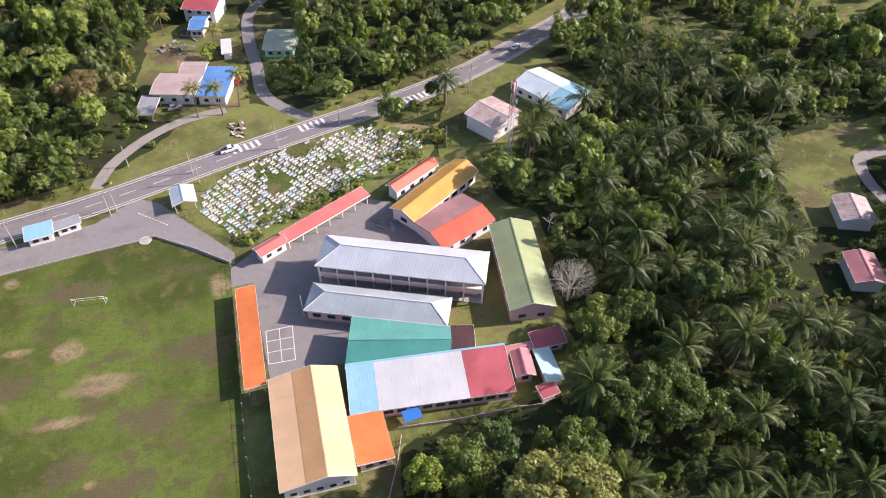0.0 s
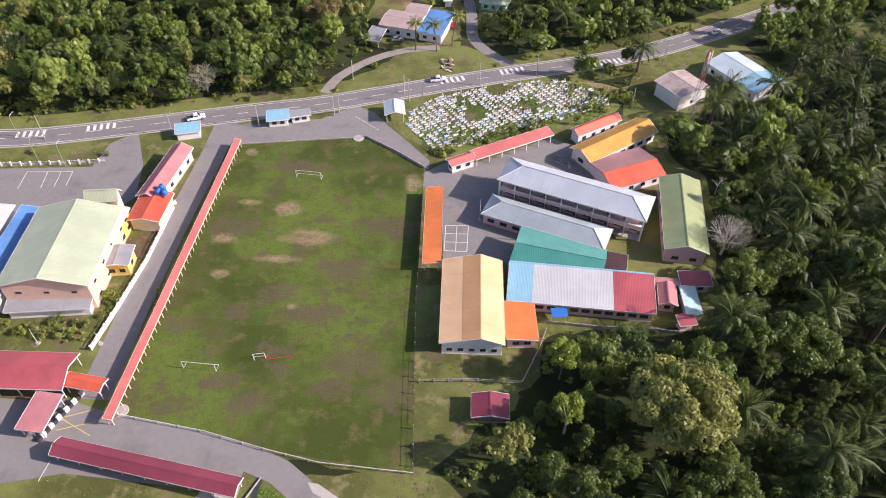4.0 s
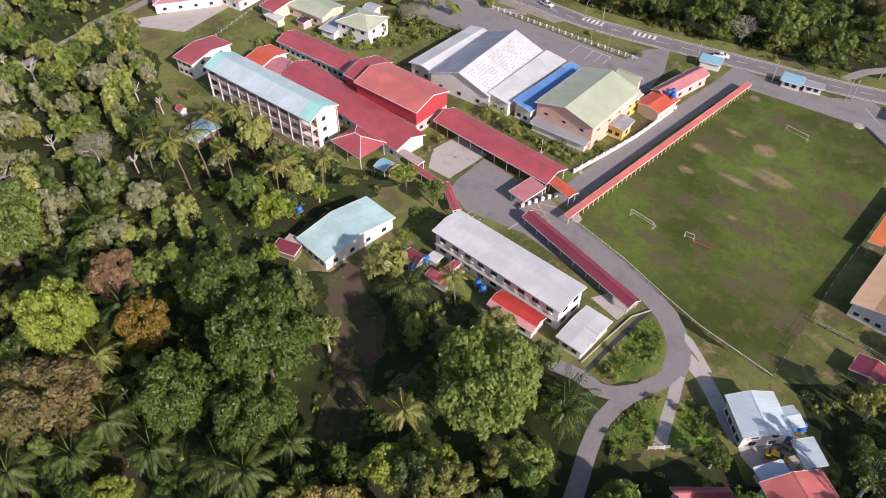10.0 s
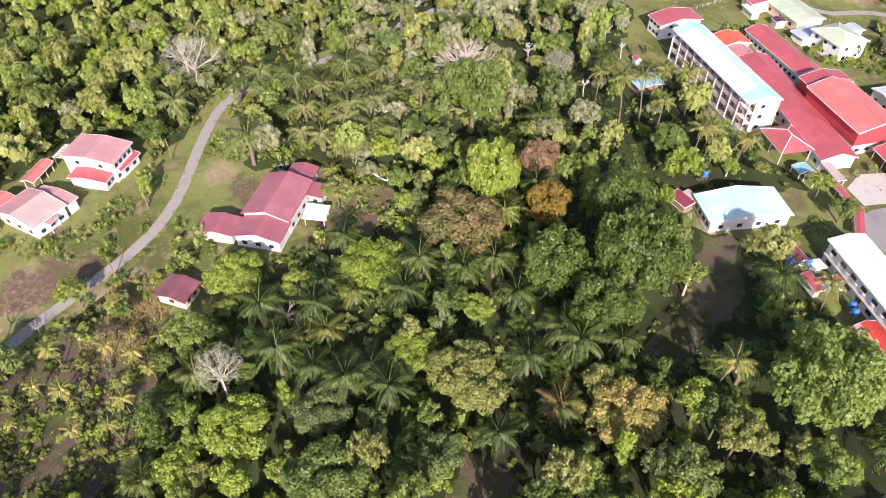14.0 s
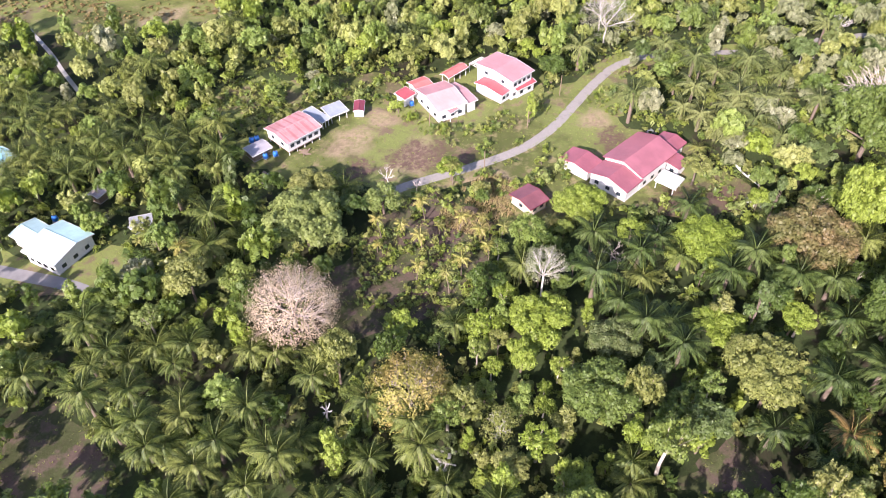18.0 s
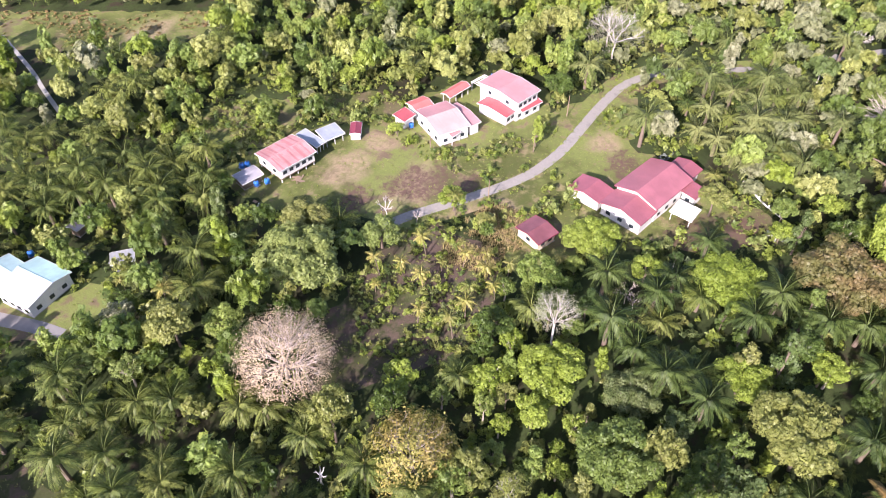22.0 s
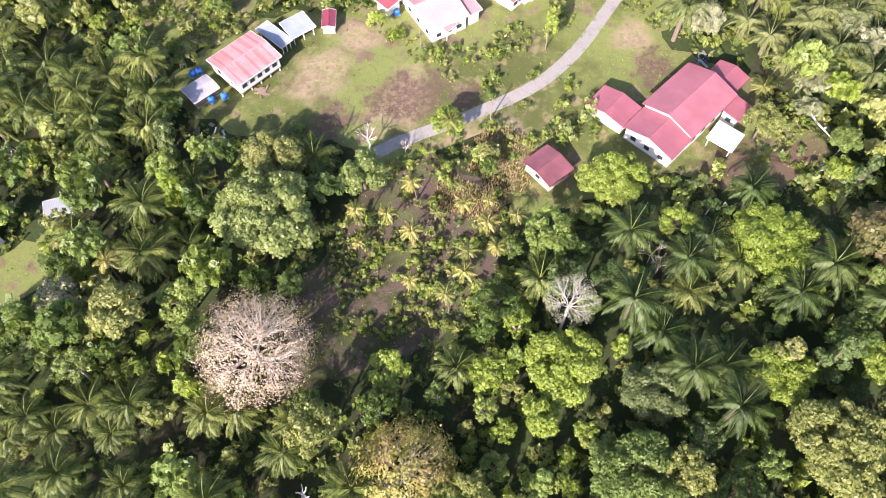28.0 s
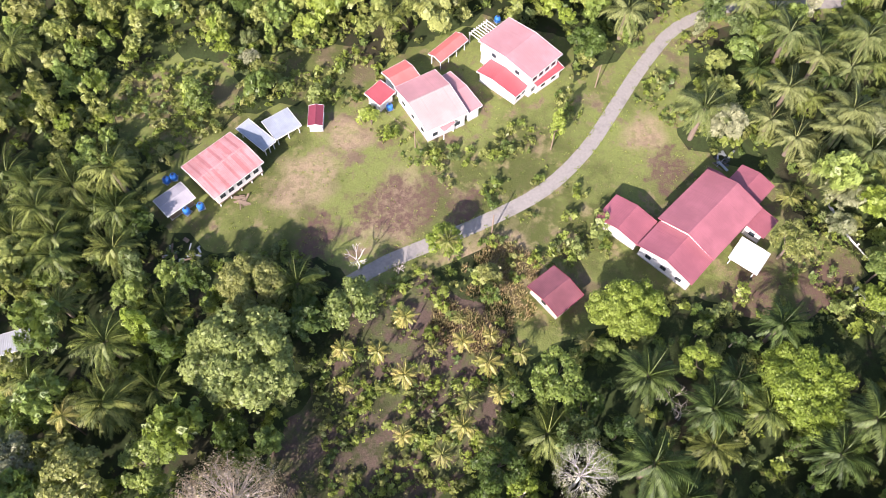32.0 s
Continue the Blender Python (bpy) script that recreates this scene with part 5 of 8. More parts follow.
# ---- fences, walls, poles, vehicles, graves ----
def along(line, gap):
    """Points at even steps along a line, with headings in degrees."""
    out, left = [], 0.0
    for (x0, y0), (x1, y1) in zip(line, line[1:]):
        n = math.hypot(x1 - x0, y1 - y0)
        d = left
        while d < n:
            out.append((x0 + (x1 - x0) * d / n, y0 + (y1 - y0) * d / n, math.degrees(math.atan2(y1 - y0, x1 - x0))))
            d += gap
        left = d - n
    return out


def fence(name, label, line, height, gap, post_material, rail_material, rails=(0.5, 0.95), post=0.1, rail=0.06, infill=0.0, infill_material=None):
    h = thing(name, label, "fence", *line[0])
    x0, y0 = line[0]
    z0 = land(y0)
    pm = data("post", merge(box(-post, -post, 0, post, post, height), box(-post * 1.25, -post * 1.25, height, post * 1.25, post * 1.25, height + 0.06)), post_material)
    for x, y, a in along(line, gap):
        part("post", pm, None, h, at=pose(x - x0, y - y0, land(y) - z0, 0, 0, a))
    local = [(x - x0, y - y0) for x, y in line]
    for r in rails:
        v = []
        for (xa, ya), (xb, yb) in zip(local, local[1:]):
            v.append(tube([(xa, ya, height * r + land(ya + y0) - z0), (xb, yb, height * r + land(yb + y0) - z0)], rail, 4))
        part("rail", merge(*v), rail_material, h)
    if infill:
        v = []
        for (xa, ya), (xb, yb) in zip(local, local[1:]):
            n = Vector((ya - yb, xb - xa)).normalized() * 0.07
            q = [(xa + n.x, ya + n.y), (xa - n.x, ya - n.y), (xb - n.x, yb - n.y), (xb + n.x, yb + n.y)]
            v.append(slab([(a, b, infill * height) for a, b in q], infill * height))
        part("panel", merge(*v), infill_material or post_material, h)
    return h


house("lane_canopy", "long narrow coral canopy over the lane wall", -73.8, 87.3, 90.0, 1.7, -91.8, 2.5, 0.25, R_CORAL, CREAM, over=0.35, ridge=0.0, open_sides=True, posts=44, trim=CREAM, category="canopy")
fence("field_balustrade", "cream balustrade between the lane and the field", [(-76.0, 44.5), (-74.8, 84.4), (-73.3, 134.3)], 1.1, 3.0, CREAM, CREAM, (0.9,), 0.14, 0.1, 0.55, PEACH)
fence("lane_wall", "white wall with rail along the lane", [(-86.1, 60.1), (-84.5, 72.5), (-83.1, 86.2), (-82.8, 99.1), (-82.7, 107.3)], 1.5, 3.0, WHITE, WHITE, (0.95,), 0.16, 0.08, 0.7, WHITE)
fence("car_park_fence", "fence of white concrete posts with low wall", [(-165.8, 116.5), (-149.2, 118.2), (-131.7, 120.1), (-117.8, 121.5), (-107.2, 123.0)], 1.3, 2.6, WHITE, WHITE, (0.55, 0.9), 0.2, 0.06, 0.3, CONCRETE)
fence("field_fence", "sagging wire fence with grey posts along the field", [(-19.6, 124.6), (-18.3, 73.4), (-16.0, 35.2)], 1.5, 4.0, CONCRETE, DARK, (0.5, 0.95), 0.07, 0.025)
fence("pipe_rail", "white pipe rail along the lane", [(-75.5, 44.8), (-57.1, 41.9), (-43.6, 38.5), (-33.5, 36.4), (-16.0, 35.2)], 0.9, 4.5, CONCRETE, LINE, (0.9,), 0.09, 0.07)
fence("field_wall", "low pale wall along the field edge", [(-37.3, 138.5), (-28.0, 132.1), (-19.7, 125.4)], 0.8, 4.0, CONCRETE, CONCRETE, (), 0.15, 0.06, 0.9, CONCRETE)
fence("north_kerb", "low dark kerb wall at the field edge", [(-73.5, 133.0), (-56.4, 135.7), (-37.3, 138.5)], 0.4, 6.0, CONCRETE, CONCRETE, (), 0.15, 0.06, 0.9, CONCRETE)
fence("cemetery_fence", "weathered fence along the cemetery", [(-31.8, 146.5), (-25.6, 139.8), (-16.1, 130.3)], 1.1, 3.0, TIMBER, TIMBER, (0.5, 0.95), 0.07, 0.04)
fence("hall_yard_fence", "grey fence south of the school hall", [(-16.2, 55.5), (-6.3, 56.2), (4.8, 56.1)], 1.2, 3.0, CONCRETE, CONCRETE, (0.5, 0.95), 0.1, 0.05)
fence("hall_side_fence", "grey fence beside the orange annexe", [(4.8, 56.1), (8.8, 65.2), (10.7, 70.7)], 1.2, 3.0, CONCRETE, CONCRETE, (0.5, 0.95), 0.1, 0.05)
fence("school_back_wall", "pale wall behind the classroom block", [(10.7, 72.5), (22.2, 71.6), (34.1, 71.6), (39.7, 71.0)], 1.0, 4.0, CONCRETE, CONCRETE, (), 0.12, 0.06, 0.9, CONCRETE)
fence("villa_wall", "white garden wall at the edge of the woods", [(-152.4, -95.2), (-144.7, -89.8), (-138.6, -83.2)], 1.0, 4.0, WHITE, WHITE, (), 0.12, 0.05, 0.95, WHITE)
fence("house_fence", "white gate rail at the end of the lane", [(-25.2, 2.9), (-23.7, 4.4), (-22.3, 6.1)], 1.2, 1.5, WHITE, WHITE, (0.3, 0.6, 0.95), 0.07, 0.05)
fence("garden_fence", "thin garden fence by the bungalow", [(-139.8, -194.2), (-135.4, -183.5), (-129.7, -176.9)], 1.1, 3.0, TIMBER, TIMBER, (0.5, 0.95), 0.05, 0.03)
fence("plot_fence", "concrete post fence across the lawn", [(-218.3, 30.2), (-226.3, 51.4), (-229.6, 63.9)], 1.1, 3.0, CONCRETE, CONCRETE, (0.5, 0.95), 0.1, 0.04)
fence("drain_wall", "pale concrete wall beside the drain", [(-46.4, 10.4), (-46.3, 18.5), (-46.0, 28.3), (-43.8, 33.1)], 0.5, 6.0, CONCRETE, CONCRETE, (), 0.1, 0.05, 0.9, CONCRETE)
road("dark_drain", [(-44.4, 9.7), (-44.6, 18.2), (-44.4, 28.7), (-44.0, 33.0)], 0.55, DARK, 0.05, "dark open concrete drain")
house("path_roof", "low faded red roof over a path", -111.6, 29.3, 11.0, 2.0, -0.8, 2.5, 0.2, R_RED, WHITE, open_sides=True, posts=4, over=0.3, category="shelter")
house("path_roof", "low faded red roof over a path", -101.3, 27.5, 11.3, 2.3, -30.5, 2.5, 0.2, R_RED, WHITE, open_sides=True, posts=4, over=0.3, category="shelter")
house("stage_roof", "flat white link roof by the courtyard", -120.2, 31.3, 8.1, 2.6, 1.3, 2.9, 0.15, R_CREAMPALE, WHITE, open_sides=True, posts=3, over=0.3, category="shelter")
house("blue_tent", "small bright blue canopy", -123.4, 24.3, 3.8, 4.4, 8.0, 2.3, 0.5, R_LIGHTBLUE, STEEL, open_sides=True, posts=2, over=0.2, category="canopy")
house("yellow_tent", "small round-topped yellow canopy", -119.7, 25.6, 3.5, 3.4, 17.8, 2.2, 0.9, YELLOW, STEEL, "hip", open_sides=True, posts=2, over=0.2, category="canopy")
house("rear_roof", "low rusty lean-to behind the aqua house", -116.2, -11.7, 4.6, 3.9, 18.8, 2.5, 0.4, R_RUST, TIMBER, ridge=1.0, category="lean-to")
house("maroon_lean", "maroon lean-to beside the aqua house", -116.2, -13.7, 6.3, 3.6, 20.6, 2.4, 0.4, R_MAROON, TIMBER, ridge=1.0, category="lean-to")


# painted lines
def painted(name, label, pieces, material=LINE):
    h = tagged(new(name, None), label, "road marking", "", "structure")
    for q in pieces:
        part("line", ([(x, y, 0.085 + land(y)) for x, y in q], [(0, 1, 2, 3)]), material, h)


def stroke(a, b, w):
    n = Vector((a[1] - b[1], b[0] - a[0])).normalized() * w / 2
    return [(a[0] + n.x, a[1] + n.y), (a[0] - n.x, a[1] - n.y), (b[0] - n.x, b[1] - n.y), (b[0] + n.x, b[1] + n.y)]


court = [Vector(p) for p in [(-12.8, 102.7), (-7.1, 102.9), (-7.3, 93.7), (-12.8, 93.8)]]
lerp = lambda a, b, k: tuple(a + (b - a) * k)
rows = [(court[0], court[1]), (court[1], court[2]), (court[2], court[3]), (court[3], court[0])]
rows = [stroke(tuple(a), tuple(b), 0.16) for a, b in rows] + [stroke(lerp(court[0], court[1], 0.5), lerp(court[3], court[2], 0.5), 0.14)]
rows += [stroke(lerp(court[0], court[3], k), lerp(court[1], court[2], k), 0.14) for k in (0.33, 0.66)]
painted("court_lines", "white painted game court on asphalt", rows)
bays = [(-126.1, 110.7), (-126.8, 117.7), (-120.2, 111.3), (-121.3, 118.1), (-116.9, 111.9), (-117.7, 118.2), (-114.0, 112.5), (-114.6, 118.5)]
painted("parking_lines", "white painted parking bays", [stroke(bays[i], bays[i + 1], 0.15) for i in range(0, 8, 2)] + [stroke(bays[1], bays[7], 0.15)])
bays = [(-96.2, 26.0), (-95.1, 28.9), (-94.2, 26.0), (-93.4, 28.6), (-84.2, 30.4), (-83.8, 34.5), (-92.5, 25.7), (-91.5, 28.5)]
painted("yard_lines", "white painted yard bays", [stroke(bays[i], bays[i + 1], 0.15) for i in range(0, 8, 2)])
bays = [(-87.0, 44.2), (-78.5, 40.1), (-84.9, 43.9), (-80.0, 45.8), (-85.5, 40.9), (-78.6, 43.2)]
painted("gate_lines", "yellow painted hatching at the gate", [stroke(bays[i], bays[i + 1], 0.18) for i in range(0, 6, 2)], YELLOWLINE)
gate = [(-41.6, 148.6), (-33.8, 142.0)]
painted("apron_line", "white dashed line across the forecourt", [stroke(lerp(Vector(gate[0]), Vector(gate[1]), k / 9), lerp(Vector(gate[0]), Vector(gate[1]), (k + 0.6) / 9), 0.2) for k in range(9)])
centre_line = smooth_line(WESTROAD[:-2] + MAIN[1:], 1.0)
for cx, cy in [(-12.9, 169.5), (5.9, 175.8), (37.8, 186.2)] + [(-114.4, 138.4), (-133.5, 135.0), (-166.5, 133.0)]:
    k = min(range(1, len(centre_line) - 1), key=lambda i: math.hypot(centre_line[i][0] - cx, centre_line[i][1] - cy))
    px, py = centre_line[k]
    d = Vector((centre_line[k + 1][0] - centre_line[k - 1][0], centre_line[k + 1][1] - centre_line[k - 1][1])).normalized()
    n = Vector((-d.y, d.x))
    side_sign = 1 if (cx - px) * n.x + (cy - py) * n.y > 0 else -1
    bars = []
    for i in range(5):
        c = Vector((px, py)) + d * (i - 2) * 1.8
        bars.append(stroke(tuple(c + n * side_sign * 0.3), tuple(c + n * side_sign * 3.1), 0.85))
    painted("rumble_bars", "worn pale rumble bars across one lane", bars, LINE)


# utility poles, street lamps, tower
def pole(x, y, height=8.0, label="grey utility pole beside the road", arm=True, material=CONCRETE):
    h = thing("utility_pole", label, "pole", x, y, 20, group="utility poles")
    part("shaft", tube([(0, 0, -0.2), (0, 0, height)], [0.16, 0.1], 7), material, h)
    if arm:
        part("crossarm", box(-0.9, -0.06, height - 0.6, 0.9, 0.06, height - 0.45), TIMBER, h)
        for s in (-0.8, 0.8):
            part("insulator", tube([(s, 0, height - 0.45), (s, 0, height - 0.2)], [0.06, 0.04], 5), WHITE, h)
    return x, y, height + land(y)


def wire(a, b, sag=0.7):
    pts = [(a[0] + (b[0] - a[0]) * i / 8, a[1] + (b[1] - a[1]) * i / 8, a[2] + (b[2] - a[2]) * i / 8 - 0.3 - sag * (1 - (i / 4 - 1) ** 2)) for i in range(9)]
    ob = new("overhead_wire", data("overhead_wire", tube(pts, 0.022, 3), DARK))
    tagged(ob, "thin dark overhead power wire", "wire")


line = [pole(*p) for p in [(-128.5, 132.6), (-92.7, 136.3), (-69.1, 142.2), (-48.0, 148.7), (-26.4, 157.3), (-4.9, 167.9), (26.3, 176.2), (56.4, 186.6)]]
for a, b in zip(line, line[1:]):
    wire(a, b)
for p in [(-46.7, 150.3), (-28.2, 161.9), (-45.1, 168.8), (13.4, 175.1)] + [(41.4, 158.1), (54.9, 183.3)]:
    pole(*p, 7.0, "thin utility pole on the verge", False)
for p, q in zip([(-118.5, -158.1), (-132.5, -181.5), (-164.9, -149.4), (-143.6, -153.4)], (7.0, 6.0, 7.5, 6.0)):
    pole(*p, q, "wooden pole beside the gravel track", False, TIMBER)
for p in [(-158.6, 124.0), (-135.6, 132.2), (-125.2, 121.7), (-117.3, 120.4), (-21.9, 153.4)]:
    h = thing("street_lamp", "grey street lamp with a curved arm", "street lamp", *p, 80, group="street lamps")
    part("shaft", tube([(0, 0, -0.2), (0, 0, 7.0), (0.3, 0, 7.7), (1.5, 0, 8.0)], [0.11, 0.08, 0.07, 0.05], 6), STEEL, h)
    part("lamp_head", box(1.2, -0.14, 7.93, 2.0, 0.14, 8.06), STEEL, h)


def tower(x, y, height, w0=1.6, w1=0.7):
    h = thing("radio_tower", "red and white lattice radio tower with antennas", "tower", x, y, 15)
    n = 14
    for k in range(n):
        z0, z1 = height * k / n, height * (k + 1) / n
        a, b = (w0 + (w1 - w0) * k / n) / 2, (w0 + (w1 - w0) * (k + 1) / n) / 2
        m = REDWALL if k in (12, 13, 9) else STEEL
        c0 = [(-a, -a, z0), (a, -a, z0), (a, a, z0), (-a, a, z0)]
        c1 = [(-b, -b, z1), (b, -b, z1), (b, b, z1), (-b, b, z1)]
        for i in range(4):
            part("leg", tube([c0[i], c1[i]], 0.06, 4), m, h)
            part("brace", merge(tube([c0[i], c1[(i + 1) % 4]], 0.035, 3), tube([c0[(i + 1) % 4], c1[i]], 0.035, 3), tube([c1[i], c1[(i + 1) % 4]], 0.035, 3)), m, h)
    for a in range(3):
        c, s = math.cos(a * 2.1), math.sin(a * 2.1)
        part("antenna", box(c * 0.7 - 0.15, s * 0.7 - 0.15, height - 2.6, c * 0.7 + 0.15, s * 0.7 + 0.15, height - 0.4), WHITE, h)
    part("dish", tube([(0.6, -0.3, height - 6), (1.0, -0.6, height - 6)], [0.2, 0.8], 12), WHITE, h)


tower(55.4, 145.7, 27.0)


# tanks
TANK = {}


def tank(x, y, stand=1.6, r=0.75, label="round blue plastic water tank on a stand", z=0.0):
    h = thing("water_tank", label, "water tank", x, y, rng0.uniform(0, 360), z, group="water tanks")
    if "body" not in TANK:
        TANK["body"] = data("tank", tube([(0, 0, 0), (0, 0, 0.5), (0, 0, 1.0), (0, 0, 1.35), (0, 0, 1.5)], [0.74, 0.78, 0.78, 0.6, 0.3], 14), BLUEPLASTIC)
        TANK["lid"] = data("lid", tube([(0, 0, 1.5), (0, 0, 1.6)], [0.3, 0.28], 10), DARK)
    part("tank", TANK["body"], None, h, at=pose(0, 0, stand))
    part("lid", TANK["lid"], None, h, at=pose(0, 0, stand))
    for sx in (-0.5, 0.5):
        for sy in (-0.5, 0.5):
            part("leg", box(sx - 0.06, sy - 0.06, 0, sx + 0.06, sy + 0.06, stand), STEEL, h)
    part("platform", box(-0.8, -0.8, stand - 0.1, 0.8, 0.8, stand - 0.003), STEEL, h)


rng0 = random.Random(3)
for p in [(-125.3, -3.0), (-90.0, 7.5), (-90.6, 3.2), (-82.3, 7.2), (-76.1, 10.4), (-74.1, 9.9), (-7.5, 25.2), (-6.3, 27.0), (-6.3, 26.4), (-7.3, 22.9), (-160.2, 6.5)]:
    tank(*p)
for p in [(-103.4, -227.2), (-104.7, -226.2), (-98.4, -219.0), (-100.5, -216.9), (-175.9, -178.0), (-140.2, -191.2)] + [(-53.3, -255.5)]:
    tank(*p, 0.5, label="blue water tank beside a house")
for p in [(-85.6, 105.8), (-85.2, 107.5), (-83.9, 105.6)]:
    tank(*p, 4.6, label="blue water tank on a roof")


# vehicles
def wheel(h, x, y, r=0.36):
    w = part("wheel", data("wheel", tube([(x, y - 0.12, r), (x, y + 0.12, r)], r, 14), RUBBER), None, h)
    part("rim", tube([(x, y - 0.14, r), (x, y + 0.14, r)], r * 0.55, 10), STEEL, w)


def car(x, y, yaw, paint, label, pickup=False, name="car"):
    h = thing(name, label, "car", x, y, yaw, z=0.07)
    L, W = (2.65, 0.92) if pickup else (2.1, 0.85)

    def hull(sections):
        v, f = [], []
        for px, w, z0, z1 in sections:
            v += [(px, -w, z0), (px, w, z0), (px, w * 0.94, z1), (px, -w * 0.94, z1)]
        for i in range(len(sections) - 1):
            a, b = 4 * i, 4 * i + 4
            f += [(a + j, a + (j + 1) % 4, b + (j + 1) % 4, b + j) for j in range(4)]
        return v, f + [(0, 3, 2, 1), tuple(range(len(v) - 4, len(v)))]

    if pickup:
        part("body", hull([(-L, W * .92, .5, 1.0), (-L + .1, W, .42, 1.08), (-.5, W, .35, 1.08), (1.0, W, .35, 1.08), (2.3, W, .4, 1.0), (L, W * .85, .5, .85)]), paint, h)
        part("cab", hull([(-.75, W * .9, 1.08, 1.12), (-.55, W * .86, 1.08, 1.72), (.55, W * .84, 1.08, 1.76), (1.25, W * .88, 1.08, 1.1)]), paint, h)
        part("load_bed", box(-L + .14, -W * .8, 1.083, -.85, W * .8, 1.12), DARK, h)
        part("windscreen", hull([(.66, W * .78, 1.14, 1.73), (1.27, W * .8, 1.11, 1.13)]), GLASS, h)
        for s in (-1, 1):
            part("side_window", box(-.5, s * W * .865 - .03, 1.2, .6, s * W * .865 + .03, 1.6), GLASS, h)
    else:
        part("body", hull([(-L, W * .85, .45, .9), (-L + .15, W, .35, .98), (0, W, .3, .95), (1.2, W, .3, .92), (L, W * .8, .42, .7)]), paint, h)
        part("cab", hull([(-L + .25, W * .88, .97, 1.0), (-1.2, W * .78, .95, 1.45), (.2, W * .78, .95, 1.48), (1.1, W * .88, .92, .95)]), paint, h)
        part("windscreen", hull([(.3, W * .72, 1.02, 1.46), (1.13, W * .8, .93, .96)]), GLASS, h)
        part("rear_window", hull([(-L + .3, W * .78, 1.0, 1.02), (-1.28, W * .72, 1.02, 1.43)]), GLASS, h)
        for s in (-1, 1):
            part("side_window", box(-1.0, s * W * .83 - .03, 1.02, .4, s * W * .83 + .03, 1.38), GLASS, h)
    for s in (-1, 1):
        part("headlight", box(L - .12, s * W * .6 - .15, .62, L + .01, s * W * .6 + .15, .76), WHITE, h)
        part("tail_light", box(-L - .02, s * W * .7 - .1, .65, -L + .05, s * W * .7 + .1, .9), REDWALL, h)
        for wx in (-L * .62, L * .62):
            wheel(h, wx, s * (W - .08))
    return h


CARWHITE = plain("white_car_paint", (0.75, 0.75, 0.75), 0.25, dirt=0.05)
CARRED = plain("red_car_paint", (0.45, 0.03, 0.02), 0.25, dirt=0.05)
CARYELLOW = plain("yellow_car_paint", (0.62, 0.42, 0.03), 0.3, dirt=0.1)
CARGREY = plain("silver_car_paint", (0.35, 0.36, 0.37), 0.25, 0.3, dirt=0.05)
car(-88.4, 144.7, 25, CARWHITE, "white pickup truck with a dark load bed on the road", True, "pickup_truck")
car(-18.1, 169.7, 12, CARWHITE, "white pickup truck driving on the main road", True, "pickup_truck")
car(-153.0, 132.5, -2, CARWHITE, "white pickup with dark bed on the far road", True, "pickup_truck")
car(77.5, 206.2, 40, CARWHITE, "white hatchback on the main road")
car(-185.7, 131.6, -4, CARGREY, "silver car on the main road")
car(-14.7, 205.4, 70, CARRED, "small red car parked beside a blue roof")
car(-6.9, 18.5, 20, CARYELLOW, "yellow car parked in a house yard")
car(-33.4, 194.5, 15, CARGREY, "grey car parked beside a boat shed")

# goals and small field things
def goal(ax, ay, bx, by, height=2.4, deep=1.6):
    n = math.hypot(bx - ax, by - ay)
    h = thing("football_goal", "bare white metal football goal frame", "goal", ax, ay, math.degrees(math.atan2(by - ay, bx - ax)))
    for x in (0, n):
        part("post", tube([(x, 0, 0), (x, 0, height)], 0.05, 6), LINE, h)
        part("stay", tube([(x, 0, height), (x, deep, 0.05)], 0.035, 5), LINE, h)
        part("ground_bar", tube([(x, 0, 0.05), (x, deep, 0.05)], 0.035, 5), LINE, h)
    part("crossbar", tube([(0, 0, height), (n, 0, height)], 0.05, 6), LINE, h)
    part("back_bar", tube([(0, deep, 0.05), (n, deep, 0.05)], 0.035, 5), LINE, h)


goal(-65.3, 56.5, -58.4, 56.1)
goal(-53.8, 119.6, -47.0, 119.0)
goal(-51.2, 59.3, -48.9, 59.8, 2.0, 0.8)
h = thing("fallen_goal", "rusty red goal frame lying on the grass", "goal frame", -48.8, 59.6, 5)
part("bar", tube([(0, 0, 0.1), (6, 0.6, 0.15)], 0.09, 6), REDWALL, h)
part("side_bar", tube([(0, 0, 0.1), (0.2, 1.2, 0.12)], 0.07, 6), REDWALL, h)
for p in (-39.4, 137.8), (-74.5, 45.8):
    h = thing("concrete_disc", "round pale concrete manhole on the grass", "manhole", *p)
    part("slab", tube([(0, 0, 0), (0, 0, 0.22)], [1.5, 1.45], 20), PAVING, h)
    part("rim", tube([(0, 0, 0.22), (0, 0, 0.28)], [0.7, 0.68], 16), CONCRETE, h)
for p, q in zip([(-4.3, 105.3)] + [(-98.3, 61.3), (-84.9, 61.8)], (7.0, 5.0, 4.0)):
    h = thing("flag_pole", "thin white flag pole on a concrete foot", "flag pole", *p)
    part("shaft", tube([(0, 0, 0), (0, 0, q)], [0.06, 0.03], 6), WHITE, h)
    part("foot", tube([(0, 0, 0), (0, 0, 0.3)], [0.6, 0.5], 8), CONCRETE, h)
h = thing("gate_wall", "low black and white painted block wall at the gate", "gate wall", -87.5, 38.7)
gx, gy = h.location.x, h.location.y
for i, (x, y, a) in enumerate(along([(-87.5, 38.7), (-85.6, 43.8), (-83.3, 49.6)], 1.0)):
    part("block", data("block", box(-0.48, -0.25, 0, 0.48, 0.25, 0.9 + 0.35 * (i % 2)), WHITE if i % 2 else DARK), None, h, at=pose(x - gx, y - gy, 0, 0, 0, a))
h = thing("blue_awning", "small blue tarpaulin awning on the classroom wall", "awning", 13.4, 73.7, 10)
